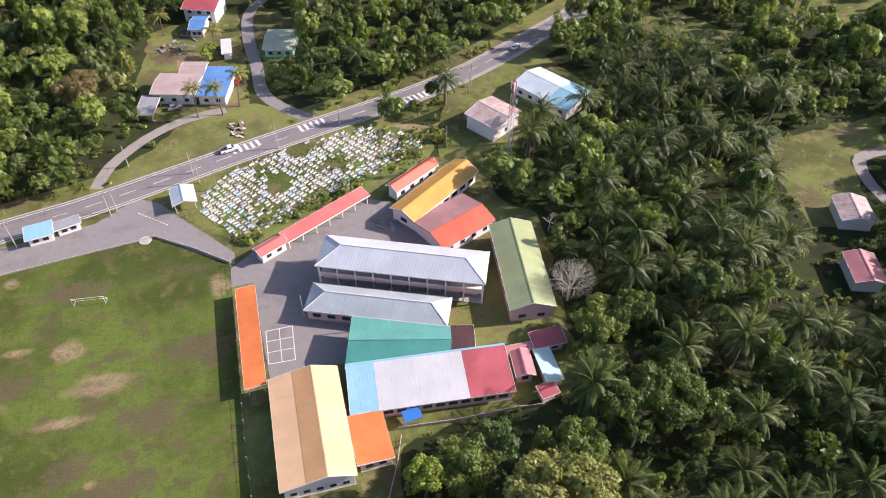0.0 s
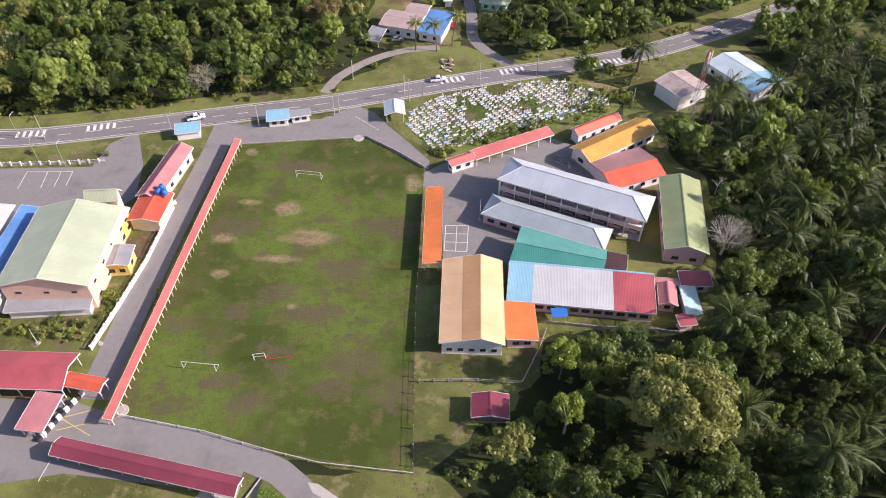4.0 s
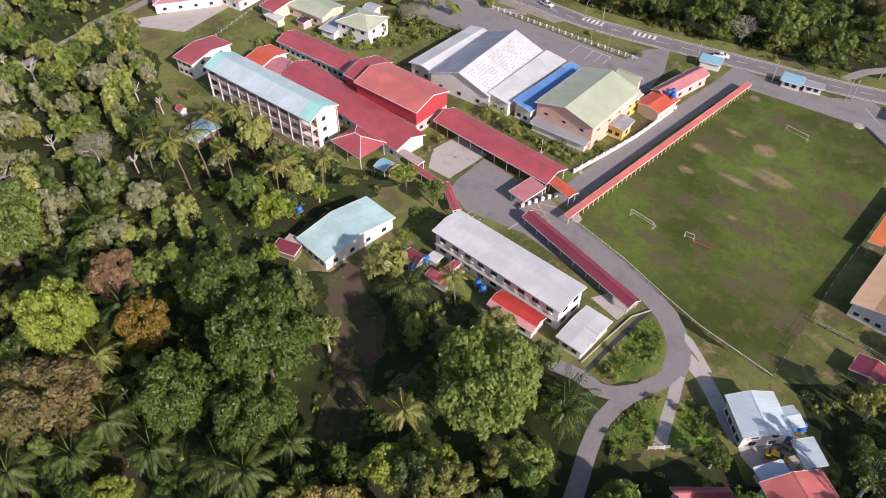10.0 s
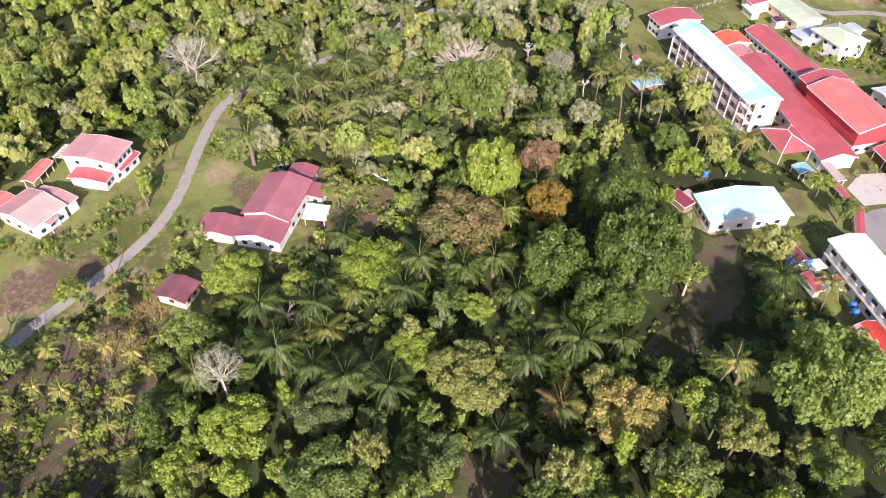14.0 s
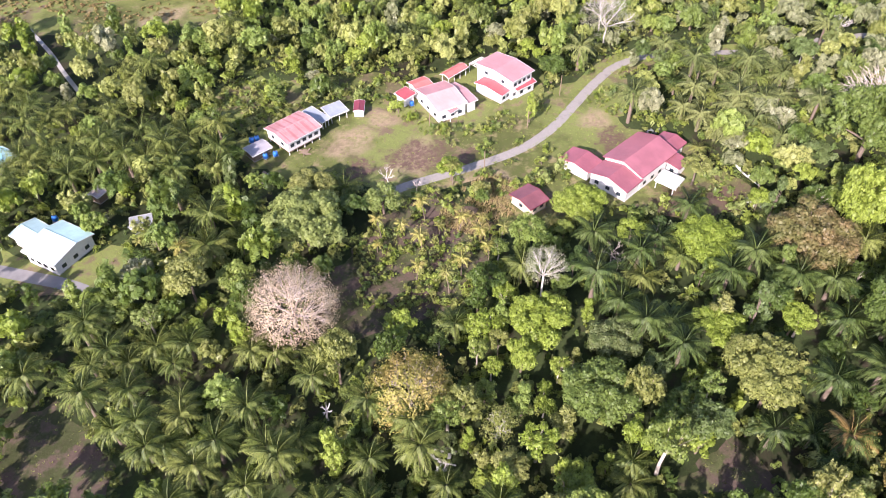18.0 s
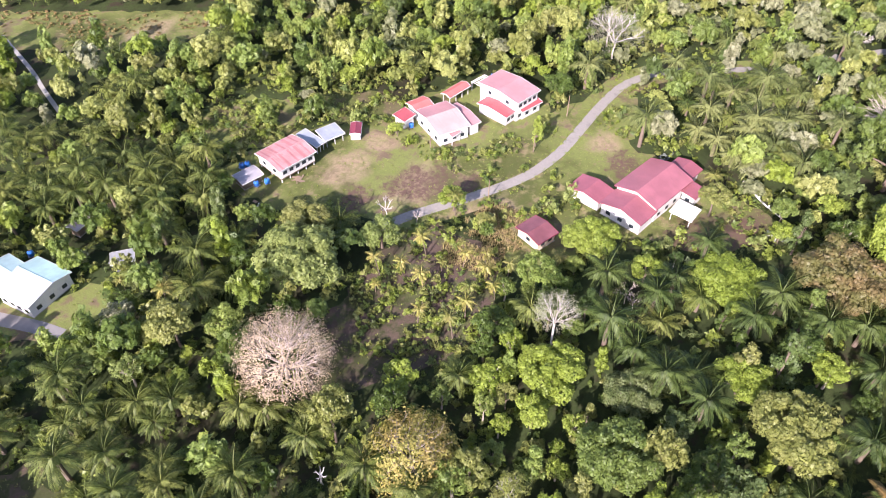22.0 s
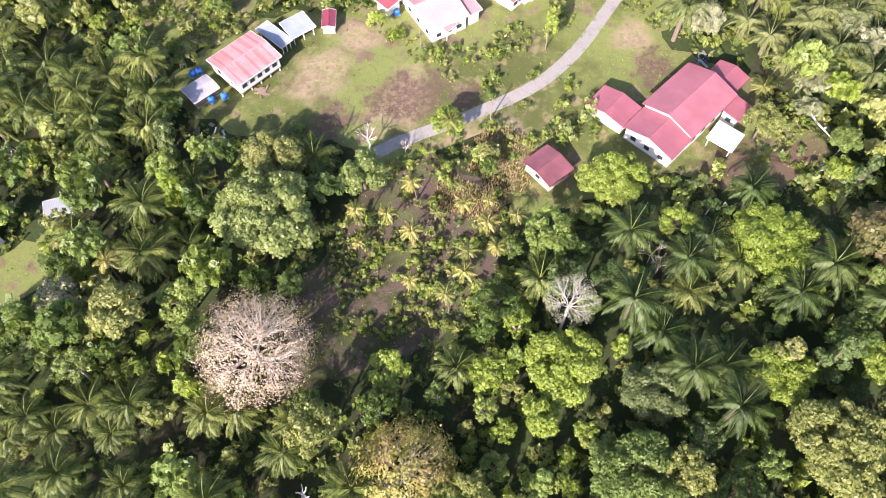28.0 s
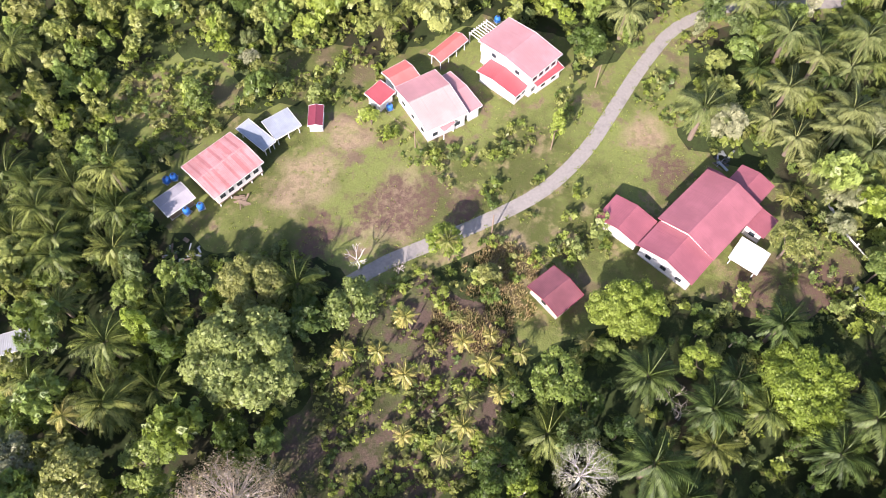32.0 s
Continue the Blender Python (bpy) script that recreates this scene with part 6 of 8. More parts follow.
part("sheet", slab([(-1.8, -1.2, 2.3), (1.8, -1.2, 2.3), (1.8, 1.2, 2.7), (-1.8, 1.2, 2.7)], 0.04), BLUEPLASTIC, h)
for sx in (-1.7, 1.7):
    part("post", box(sx - 0.05, -1.15, 0, sx + 0.05, -1.05, 2.25), STEEL, h)


def heap(x, y, label, spread=2.5, count=14, materials=(TIMBER, STEEL, R_GREY), seed=1, flatness=1.0):
    """A heap of loose boards and sheets."""
    r = random.Random(seed)
    h = thing("scrap_heap", label, "scrap heap", x, y, r.uniform(0, 360))
    for i in range(count):
        ln, w = r.uniform(0.8, 3.2), r.uniform(0.1, 0.9)
        v, f = box(-ln / 2, -w / 2, 0, ln / 2, w / 2, 0.08)
        part("board", (v, f), r.choice(materials), h, at=pose(r.uniform(-spread, spread), r.uniform(-spread, spread) * flatness, r.uniform(0.05, 0.5), r.uniform(-12, 12), r.uniform(-12, 12), r.uniform(0, 180)))


heap(-34.0, 231.6, "scattered timber and sheet scrap in a muddy yard", 5, 26, seed=1)
heap(-30.4, 239.8, "pile of old boards beside a blue roofed house", 4, 18, seed=2)
heap(-15.8, 179.0, "dry fallen fronds and timber on the verge", 6, 20, (TIMBER, PALEBARK), 3, 0.3)
heap(-90.2, -214.9, "scrap timber beside the shack", 3, 16, seed=4)
heap(-105.4, -209.8, "stack of long timbers in front of the stilt house", 1.5, 8, (TIMBER,), 5, 0.5)
heap(-155.0, -117.7, "clutter behind the villa", 2.5, 14, (DARK, STEEL, TIMBER), 6)
heap(-131.8, -85.1, "old frames lying in the garden", 2.0, 8, (STEEL, WHITE), 7)
heap(-9.8, 20.2, "household clutter in a yard", 2.5, 12, (STEEL, TIMBER, DARK), 8)
heap(19.7, 131.1, "builders' rubble beside the court", 3.5, 14, (CONCRETE, TIMBER), 9)
heap(-30.2, -132.4, "pale rubbish among palms", 3, 14, (BLEACHED, WHITE), 10)
heap(-60.8, -233.4, "corrugated scrap beside a shack", 2.5, 10, (R_GREY, STEEL), 11)
heap(-84.3, 11.2, "kitchen clutter behind the white block", 3.0, 12, (WHITE, STEEL, R_RED), 12, 0.4)

# graves
GRAVEWHITE = plain("weathered_white_tiles", (0.64, 0.63, 0.60), 0.6, dirt=0.4)
GRAVEBLUE = plain("pale_blue_tiles", (0.42, 0.58, 0.72), 0.5)
GRAVECREAM = plain("cream_tiles", (0.62, 0.56, 0.46), 0.6)
GRAVEGREY = plain("grey_stone", (0.42, 0.42, 0.41), 0.75)
grave_meshes = {}
for mname, m in (("white", GRAVEWHITE), ("blue", GRAVEBLUE), ("cream", GRAVECREAM), ("grey", GRAVEGREY), ("snow", GRAVEWHITE)):
    grave_meshes[mname] = (data("tomb", merge(box(-1.05, -0.5, 0, 1.05, 0.5, 0.22), box(-0.95, -0.4, 0.22, 0.95, 0.4, 0.4)), m),
                           data("headstone", merge(box(0.76, -0.38, 0.4, 0.92, 0.38, 0.8), box(0.8, -0.08, 0.8, 0.9, 0.08, 1.45), box(0.8, -0.27, 1.08, 0.9, 0.27, 1.22)), WHITE if mname != "snow" else GRAVECREAM))
GRAVES = [[(-28.4, 148.4), (-19.5, 159.7), (-0.5, 168.3), (19.5, 172.7), (34.8, 165.2), (34.1, 158.4), (15.6, 148.7), (2.8, 142.3), (-14.9, 133.4), (-19.6, 134.9)], [(-9.4, 154.4), (-4.6, 158.3), (-2.3, 150.4), (-8.4, 147.1)]]
gr = random.Random(5)
x0, y0 = min(p[0] for p in GRAVES[0]), min(p[1] for p in GRAVES[0])
ang = radians(38)
plots = []
for i in range(-50, 70):
    for j in range(-50, 70):
        u, v = i * 2.05 + gr.uniform(-0.22, 0.22), j * 1.15 + gr.uniform(-0.14, 0.14)
        x, y = x0 + 20 + u * math.cos(ang) - v * math.sin(ang), y0 + u * math.sin(ang) + v * math.cos(ang)
        if inside(x, y, GRAVES[0]) and not inside(x, y, GRAVES[1]) and noise.noise((x * 0.13, y * 0.13, 4)) > gr.uniform(-0.62, -0.05) and not is_built(x, y, 0.8):
            plots.append((x, y))
gr.shuffle(plots)
for x, y in plots[:270]:
    kind = gr.choice(["white", "white", "white", "snow", "snow", "blue", "cream", "grey"])
    words = {"white": "white", "snow": "white", "blue": "pale blue", "cream": "cream", "grey": "grey"}[kind]
    h = thing("grave", words + " tiled grave with a headstone cross in the cemetery", "grave", x, y, 38 + gr.uniform(-7, 7), group="cemetery graves")
    s = gr.uniform(0.5, 0.82)
    h.scale = (s, s, s)
    part("tomb", grave_meshes[kind][0], None, h)
    part("headstone", grave_meshes[kind][1], None, h)

for kind, rows in (("white", plots[270::3]), ("snow", plots[271::3]), ("grey", plots[272::3])):
    geo = []
    for x, y in rows:
        m = pose(x, y, 0.0, 0, 0, 38 + gr.uniform(-7, 7)) @ Matrix.Scale(gr.uniform(0.42, 0.72), 4)
        v, f = merge(box(-1.05, -0.5, 0, 1.05, 0.5, 0.22), box(-0.95, -0.4, 0.22, 0.95, 0.4, 0.4), box(0.76, -0.38, 0.4, 0.92, 0.38, 0.8), box(0.8, -0.08, 0.8, 0.9, 0.08, 1.3))
        geo.append(([tuple(m @ Vector(c)) for c in v], f))
    tagged(new("small_graves", data("small_graves", merge(*geo), {"white": GRAVEWHITE, "snow": WHITE, "grey": GRAVEGREY}[kind])), "rows of small tiled graves in the cemetery", "graves", "", "stuff")

# skylights in the white hall roof
roofs = [o for o in church.children if o.name.startswith("roof")]
front_roof = max(roofs, key=lambda o: -sum(v.co.y for v in o.data.vertices))
zs = [v.co for v in front_roof.data.vertices]
rx, ry0, ry1, rz0, rz1 = max(v.x for v in zs), min(v.y for v in zs), max(v.y for v in zs), 5.0, 9.2
pane_mesh = data("skylight", merge(box(-0.27, -0.17, 0, 0.27, 0.17, 0.04)), plain("grey_skylight", (0.36, 0.34, 0.32), 0.4))
tilt = math.degrees(math.atan2(rz1 - rz0, ry1 - ry0))
for i in range(24):
    for j in range(9):
        if (i * 7 + j * 3) % 5 == 0 or i in (8, 9) or (i > 13 and (i + j) % 3 == 0):
            continue
        u, v = 0.08 + 0.84 * (i + 0.25 * (j % 2)) / 24, 0.12 + 0.72 * j / 8
        part("skylight", pane_mesh, None, church, at=pose(-rx + 2 * rx * u, ry0 + (ry1 - ry0) * v, rz0 + (rz1 - rz0) * v + 0.01, tilt, 0, 0))
# ---- trees ----
rng = np.random.default_rng(7)


def quads_mesh(name, corners, material, tint=None):
    """A mesh of loose quads: corners is (n, 4, 3)."""
    n = len(corners)
    m = bpy.data.meshes.new(name)
    m.vertices.add(4 * n)
    m.vertices.foreach_set("co", np.ascontiguousarray(corners, np.float32).ravel())
    m.loops.add(4 * n)
    m.loops.foreach_set("vertex_index", np.arange(4 * n, dtype=np.int32))
    m.polygons.add(n)
    m.polygons.foreach_set("loop_start", np.arange(0, 4 * n, 4, dtype=np.int32))
    m.update(calc_edges=True)
    if tint is not None:
        a = m.attributes.new("tint", 'FLOAT', 'POINT')
        a.data.foreach_set("value", np.repeat(np.asarray(tint, np.float32), 4))
    m.materials.append(material)
    return m


def unit(v):
    return v / (np.linalg.norm(v, axis=-1, keepdims=True) + 1e-9)


def leaf_quads(centre, normal, size, r):
    """Leaf clumps as bent diamonds facing along normal."""
    n = len(centre)
    nn = unit(normal + r.normal(0, 0.38, (n, 3)))
    a = unit(np.cross(nn, r.normal(0, 1, (n, 3))))
    b = np.cross(nn, a)
    s = size * r.uniform(0.6, 1.25, (n, 1))
    w = s * r.uniform(0.5, 0.8, (n, 1))
    dip = nn * s * 0.25
    return np.stack([centre + a * s - dip, centre + b * w, centre - a * s - dip, centre - b * w], 1)


def crown(seed, radius, height, base, lobes, leaf, cover, small=1.0, style="dome"):
    """Leaf quads and lobe centres of a crown of many lobes, with gaps between them and an uneven outline."""
    r = np.random.default_rng(seed)
    cs, rs = [], []
    for i in range(lobes):
        u = r.uniform(0, 2 * np.pi)
        d = np.sqrt(r.uniform(0.02, 1)) * radius * 0.72
        k = r.uniform(0.3, 1.0)
        top = np.sqrt(max(0.05, 1 - (d / radius) ** 2))
        z = base + height * top * k * 0.8
        if style == "column":
            k = r.uniform(0, 1)
            d *= 0.85 * (1.05 - 0.75 * k ** 1.5)
            z = base * 0.6 + height * 1.45 * k
        elif style == "umbrella":
            d = np.sqrt(r.uniform(0.05, 1)) * radius * 0.85
            z = base + height * (0.75 - 0.3 * (d / radius) ** 2) * r.uniform(0.82, 1.05)
        cs.append((d * np.cos(u) * r.uniform(0.85, 1.15), d * np.sin(u), z))
        rs.append(radius * small * r.uniform(0.22, 0.44))
    cs, rs = np.array(cs), np.array(rs)
    out = []
    flat_z = 0.55 if style == "umbrella" else 0.8
    for c, q in zip(cs, rs):
        n = int(cover * 4 * np.pi * q * q / (leaf * leaf))
        d = unit(r.normal(0, 1, (n, 3)) + (0, 0, 0.35))
        p = c + d * q * r.uniform(0.66, 1.14, (n, 1)) * (1, 1, flat_z)
        keep = np.ones(n, bool)
        for c2, q2 in zip(cs, rs):
            if q2 != q:
                keep &= np.linalg.norm((p - c2) / (1, 1, flat_z), axis=1) > 0.68 * q2
        p, d = p[keep], d[keep]
        out.append(leaf_quads(p, d * 0.8 + (0, 0, 0.35), leaf, r))
    return np.concatenate(out), cs, rs


def limbs(seed, ends, base, girth, wander=0.12):
    """A tapered trunk that forks towards the lobes."""
    r = random.Random(seed)
    fork = base * 0.75
    geo = [tube([(0, 0, -0.3), (r.uniform(-.2, .2), r.uniform(-.2, .2), fork * 0.5), (0, 0, fork + 0.3)], [girth * 1.25, girth, girth * 0.85], 7)]
    for e in ends:
        m = [(e[i] * 0.45 + r.uniform(-wander, wander) * 3) for i in range(2)]
        geo.append(tube([(0, 0, fork), (m[0], m[1], fork + (e[2] - fork) * 0.5), tuple(e)], [girth * 0.5, girth * 0.32, girth * 0.08], 5))
    return merge(*geo)


def frond(r, length, droop, lift, leaflet, count, width=0.5):
    """One palm frond along +x: a rib and leaflets on both sides, as quads."""
    s = np.linspace(0, 1, 9)
    ang = lift - droop * s
    step = length / 8
    px = np.concatenate([[0], np.cumsum(np.cos(ang[:-1]) * step)])
    pz = np.concatenate([[0], np.cumsum(np.sin(ang[:-1]) * step)])
    out = []
    for i in range(8):
        w = 0.09 * (1 - s[i] * 0.7)
        out.append([(px[i], -w, pz[i]), (px[i + 1], -w * 0.8, pz[i + 1]), (px[i + 1], w * 0.8, pz[i + 1]), (px[i], w, pz[i])])
    for side in (-1, 1):
        for k in range(count):
            u = 0.16 + 0.84 * (k + 0.5) / count
            x, z = np.interp(u, s, px), np.interp(u, s, pz)
            ln = leaflet * (0.55 + 0.75 * np.sin(np.pi * min(1, u * 0.95 + 0.05))) * r.uniform(0.85, 1.15)
            fw = 0.45 + 0.5 * u
            ex, ey, ez = x + ln * fw * 0.85, side * ln * 0.62, z - ln * r.uniform(0.45, 1.0)
            w = width * 0.5
            out.append([(x - w * 0.5, side * 0.03, z), ((x + ex) / 2 - w * 0.3, side * ln * 0.5, z + 0.05), (ex, ey, ez), ((x + ex) / 2 + w * 0.7, side * ln * 0.4, z + 0.02)])
    return np.array(out)


def turn_z(q, a):
    c, s = np.cos(a), np.sin(a)
    return q @ np.array([[c, s, 0], [-s, c, 0], [0, 0, 1]])


def palm_crown(seed, n, length, z, leaflet, count, young=0.35, width=0.5):
    r = np.random.default_rng(seed)
    out = []
    for i in range(n):
        age = i / n
        f = frond(r, length * r.uniform(0.85, 1.1), 0.9 + 0.9 * age, 1.25 - 1.25 * age + r.uniform(-.1, .1), leaflet, count, width)
        out.append(turn_z(f, i * 2.4 + r.uniform(-0.2, 0.2)) + (0, 0, z))
    return out


def bare_branches(seed, radius, height, base, girth, depth=5, spread=0.75):
    r = random.Random(seed)
    geo = []

    def grow(p, d, ln, g, k):
        q = p + d * ln
        mid = p + d * ln * 0.5 + Vector((r.uniform(-1, 1), r.uniform(-1, 1), r.uniform(-.5, .5))) * ln * 0.08
        geo.append(tube([p, mid, q], [g, g * 0.85, g * 0.65], 5 if k > 3 else 3))
        if k == 0:
            return
        for i in range(3 if k > 1 else 2):
            n = (d + Vector((r.uniform(-1, 1), r.uniform(-1, 1), r.uniform(-0.35, 0.75))) * spread).normalized()
            grow(q, n, ln * r.uniform(0.62, 0.85), g * 0.58, k - 1)

    grow(Vector((0, 0, -0.3)), Vector((r.uniform(-.1, .1), r.uniform(-.1, .1), 1)).normalized(), base, girth, 0)
    for i in range(5):
        a = 2 * math.pi * i / 5 + r.uniform(-.4, .4)
        grow(Vector((0, 0, base * r.uniform(0.8, 1))), Vector((math.cos(a), math.sin(a), r.uniform(0.5, 1.3))).normalized(), radius * (0.33 if depth > 4 else 0.33), girth * 0.6, depth - 1)
    return merge(*geo)


def radial_tree(seed, radius, height, low=0.25, arms=9, ends=170, girth=0.5):
    """A round dry crown: arms fan out from a fork and split towards ends spread over a dome. Gives branches and twig quads."""
    r = np.random.default_rng(seed)
    fork = np.array((0.0, 0.0, height * low))
    centre = np.array((0.0, 0.0, height - radius * 0.8))
    i = np.arange(ends) + 0.5
    up = 1 - 1.45 * i / ends
    turn = i * 2.39996 + r.uniform(-0.25, 0.25, ends)
    side = np.sqrt(1 - up * up)
    dirs = np.stack([side * np.cos(turn), side * np.sin(turn), up], 1)
    tips = centre + dirs * radius * r.uniform(0.8, 1.05, (ends, 1)) * (1, 1, 0.8)
    tips[:, 2] = np.maximum(tips[:, 2], fork[2] * 0.8)
    geo = [tube([(0, 0, -0.3), (0.15, 0.1, fork[2] * 0.5), tuple(fork)], [girth * 1.2, girth, girth * 0.9], 8)]
    lead = tips[r.choice(ends, arms, replace=False)]
    groups = np.argmin(np.linalg.norm(tips[:, None] - lead[None], axis=2), axis=1)
    for g in range(arms):
        mine = tips[groups == g]
        if not len(mine):
            continue
        hub = fork + (mine.mean(0) - fork) * 0.62
        bend = fork + (hub - fork) * 0.5 + r.normal(0, radius * 0.03, 3)
        geo.append(tube([tuple(fork), tuple(bend), tuple(hub)], [girth * 0.55, girth * 0.4, girth * 0.3], 6))
        for e in mine:
            a = fork + (hub - fork) * r.uniform(0.55, 1.0)
            mid = a + (e - a) * 0.5 + r.normal(0, radius * 0.035, 3)
            geo.append(tube([tuple(a), tuple(mid), tuple(e)], [girth * 0.2, girth * 0.13, girth * 0.05], 4))
            for k in range(3):
                b = mid + (e - mid) * r.uniform(0.2, 0.9)
                f = b + unit(e - a + r.normal(0, radius * 0.3, 3)) * radius * r.uniform(0.1, 0.2)
                geo.append(tube([tuple(b), tuple(f)], [girth * 0.08, girth * 0.03], 3))
    n = 78
    at = np.repeat(tips, n, 0) + r.normal(0, radius * 0.085, (ends * n, 3))
    return merge(*geo), at, unit(at - centre)


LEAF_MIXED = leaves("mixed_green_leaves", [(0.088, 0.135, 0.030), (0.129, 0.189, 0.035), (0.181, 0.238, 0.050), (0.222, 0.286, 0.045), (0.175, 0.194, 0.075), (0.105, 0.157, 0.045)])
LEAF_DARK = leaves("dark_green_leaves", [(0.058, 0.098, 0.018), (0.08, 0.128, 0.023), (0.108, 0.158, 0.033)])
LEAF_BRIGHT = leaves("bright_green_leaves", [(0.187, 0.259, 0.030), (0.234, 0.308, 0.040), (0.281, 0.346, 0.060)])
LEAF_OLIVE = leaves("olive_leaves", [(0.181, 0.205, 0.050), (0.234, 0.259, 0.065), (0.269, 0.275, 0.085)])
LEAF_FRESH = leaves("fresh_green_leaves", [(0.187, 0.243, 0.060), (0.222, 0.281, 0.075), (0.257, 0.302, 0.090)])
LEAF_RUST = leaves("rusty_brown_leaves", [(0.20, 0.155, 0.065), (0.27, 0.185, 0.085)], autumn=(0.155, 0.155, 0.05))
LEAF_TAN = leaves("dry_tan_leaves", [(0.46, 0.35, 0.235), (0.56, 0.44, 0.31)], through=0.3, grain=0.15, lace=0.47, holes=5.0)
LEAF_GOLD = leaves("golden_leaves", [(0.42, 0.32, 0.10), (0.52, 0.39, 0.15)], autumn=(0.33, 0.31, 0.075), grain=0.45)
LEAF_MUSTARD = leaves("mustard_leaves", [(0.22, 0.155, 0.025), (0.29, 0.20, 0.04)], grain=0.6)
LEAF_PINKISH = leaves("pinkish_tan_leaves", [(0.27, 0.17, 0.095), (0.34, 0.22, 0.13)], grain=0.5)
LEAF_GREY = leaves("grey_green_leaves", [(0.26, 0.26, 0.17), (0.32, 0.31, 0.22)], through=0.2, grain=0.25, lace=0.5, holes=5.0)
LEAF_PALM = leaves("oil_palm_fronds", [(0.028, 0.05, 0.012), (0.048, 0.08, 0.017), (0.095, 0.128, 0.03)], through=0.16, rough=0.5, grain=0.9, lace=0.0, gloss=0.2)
# Lighter palm green with the front light on the southern palms put in.
LEAF_LITPALM = leaves("wild_palm_fronds", [(0.06, 0.09, 0.02), (0.095, 0.132, 0.028), (0.19, 0.21, 0.05)], through=0.24, rough=0.5, grain=0.9, lace=0.0, gloss=0.2)
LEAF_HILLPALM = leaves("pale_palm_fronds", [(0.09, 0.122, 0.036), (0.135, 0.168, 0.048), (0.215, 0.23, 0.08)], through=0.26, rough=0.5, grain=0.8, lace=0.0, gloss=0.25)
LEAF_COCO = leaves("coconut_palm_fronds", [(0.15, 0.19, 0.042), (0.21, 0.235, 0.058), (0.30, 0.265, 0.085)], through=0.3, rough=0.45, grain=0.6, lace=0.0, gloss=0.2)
# Next two: distance haze is mixed into the pale and grey-green leaf tones.
LEAF_PALEHAZE = leaves("pale_yellow_green_leaves", [(0.245, 0.29, 0.075), (0.315, 0.36, 0.09), (0.37, 0.385, 0.125)], through=0.36)
LEAF_GREYHAZE = leaves("silvery_green_leaves", [(0.185, 0.21, 0.095), (0.24, 0.26, 0.125), (0.32, 0.32, 0.19)], through=0.3, grain=0.8)
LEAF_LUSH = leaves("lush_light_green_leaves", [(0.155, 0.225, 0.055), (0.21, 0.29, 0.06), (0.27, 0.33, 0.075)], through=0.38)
# Darkened green: the shade on trees in gaps and at the plantation edge.
LEAF_SHADED = leaves("deep_green_leaves", [(0.045, 0.085, 0.022), (0.062, 0.108, 0.028), (0.088, 0.14, 0.038)], through=0.3)
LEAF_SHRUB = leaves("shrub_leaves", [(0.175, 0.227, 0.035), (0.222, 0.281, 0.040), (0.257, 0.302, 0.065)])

FAR = {}
for m, rows in ((LEAF_MIXED, [(0.088, 0.135, 0.030), (0.129, 0.189, 0.035), (0.181, 0.238, 0.050), (0.222, 0.286, 0.045), (0.175, 0.194, 0.075), (0.105, 0.157, 0.045)]),
                (LEAF_DARK, [(0.058, 0.098, 0.018), (0.08, 0.128, 0.023), (0.108, 0.158, 0.033)]),
                (LEAF_BRIGHT, [(0.187, 0.259, 0.030), (0.234, 0.308, 0.040), (0.281, 0.346, 0.060)]),
                (LEAF_OLIVE, [(0.181, 0.205, 0.050), (0.234, 0.259, 0.065), (0.269, 0.275, 0.085)]),
                (LEAF_PALEHAZE, [(0.245, 0.29, 0.075), (0.315, 0.36, 0.09), (0.37, 0.385, 0.125)]),
                (LEAF_GREYHAZE, [(0.185, 0.21, 0.095), (0.24, 0.26, 0.125), (0.32, 0.32, 0.19)]),
                (LEAF_LUSH, [(0.155, 0.225, 0.055), (0.21, 0.29, 0.06), (0.27, 0.33, 0.075)]),
                (LEAF_SHADED, [(0.045, 0.085, 0.022), (0.062, 0.108, 0.028), (0.088, 0.14, 0.038)]),
                (LEAF_SHRUB, [(0.175, 0.227, 0.035), (0.222, 0.281, 0.040), (0.257, 0.302, 0.065)])):
    FAR[m.name] = leaves("lacy_" + m.name, rows, grain=0.6, lace=0.47, holes=3.2)
# shapes: leaf quads, trunk geometry, by kind and variant (made at unit size of about 5 m radius)
BROAD, BROAD_FAR, GREAT = [], [], []
STYLES = ["dome", "column", "dome", "feathery", "dome", "umbrella", "column", "dome", "feathery", "column"]
for i, style in enumerate(STYLES):
    base = 3.6 + (i % 3)
    lobes, small, cover = {"dome": (26 + (i % 4) * 4, 0.70, 0.85), "column": (30, 0.62, 0.8), "umbrella": (40, 0.55, 0.75), "feathery": (52, 0.44, 0.62)}[style]
    wide = 4.0 if style == "column" else 5.0
    q, cs, rs = crown(100 + i, wide, 5.2, base, lobes, 0.31, cover, small, style)
    far, _, _ = crown(100 + i, wide, 5.2, base, int(lobes * 0.7), 0.98, cover * 1.25, small * 1.18, style)
    BROAD_FAR.append((far,))
    ends = sorted((tuple(c) for c in cs), key=lambda c: -c[2])[:14:2] if style == "feathery" else [tuple(c) for c in cs[:7]]
    BROAD.append((q, data("trunk", limbs(i, ends, 4.0 + (i % 3), 0.3 if style == "feathery" else 0.26), PALEBARK if style == "feathery" else BARK)))
for i in range(5):
    q, cs, rs = crown(150 + i, 10.0, 9.0, 4.5, 92 + 8 * i, 0.36, 0.8, 0.46)
    GREAT.append((q, data("trunk", limbs(i, [tuple(c) for c in cs[:10]], 5.0, 0.5), BARK)))
BUSH, BUSH_FAR = [], []
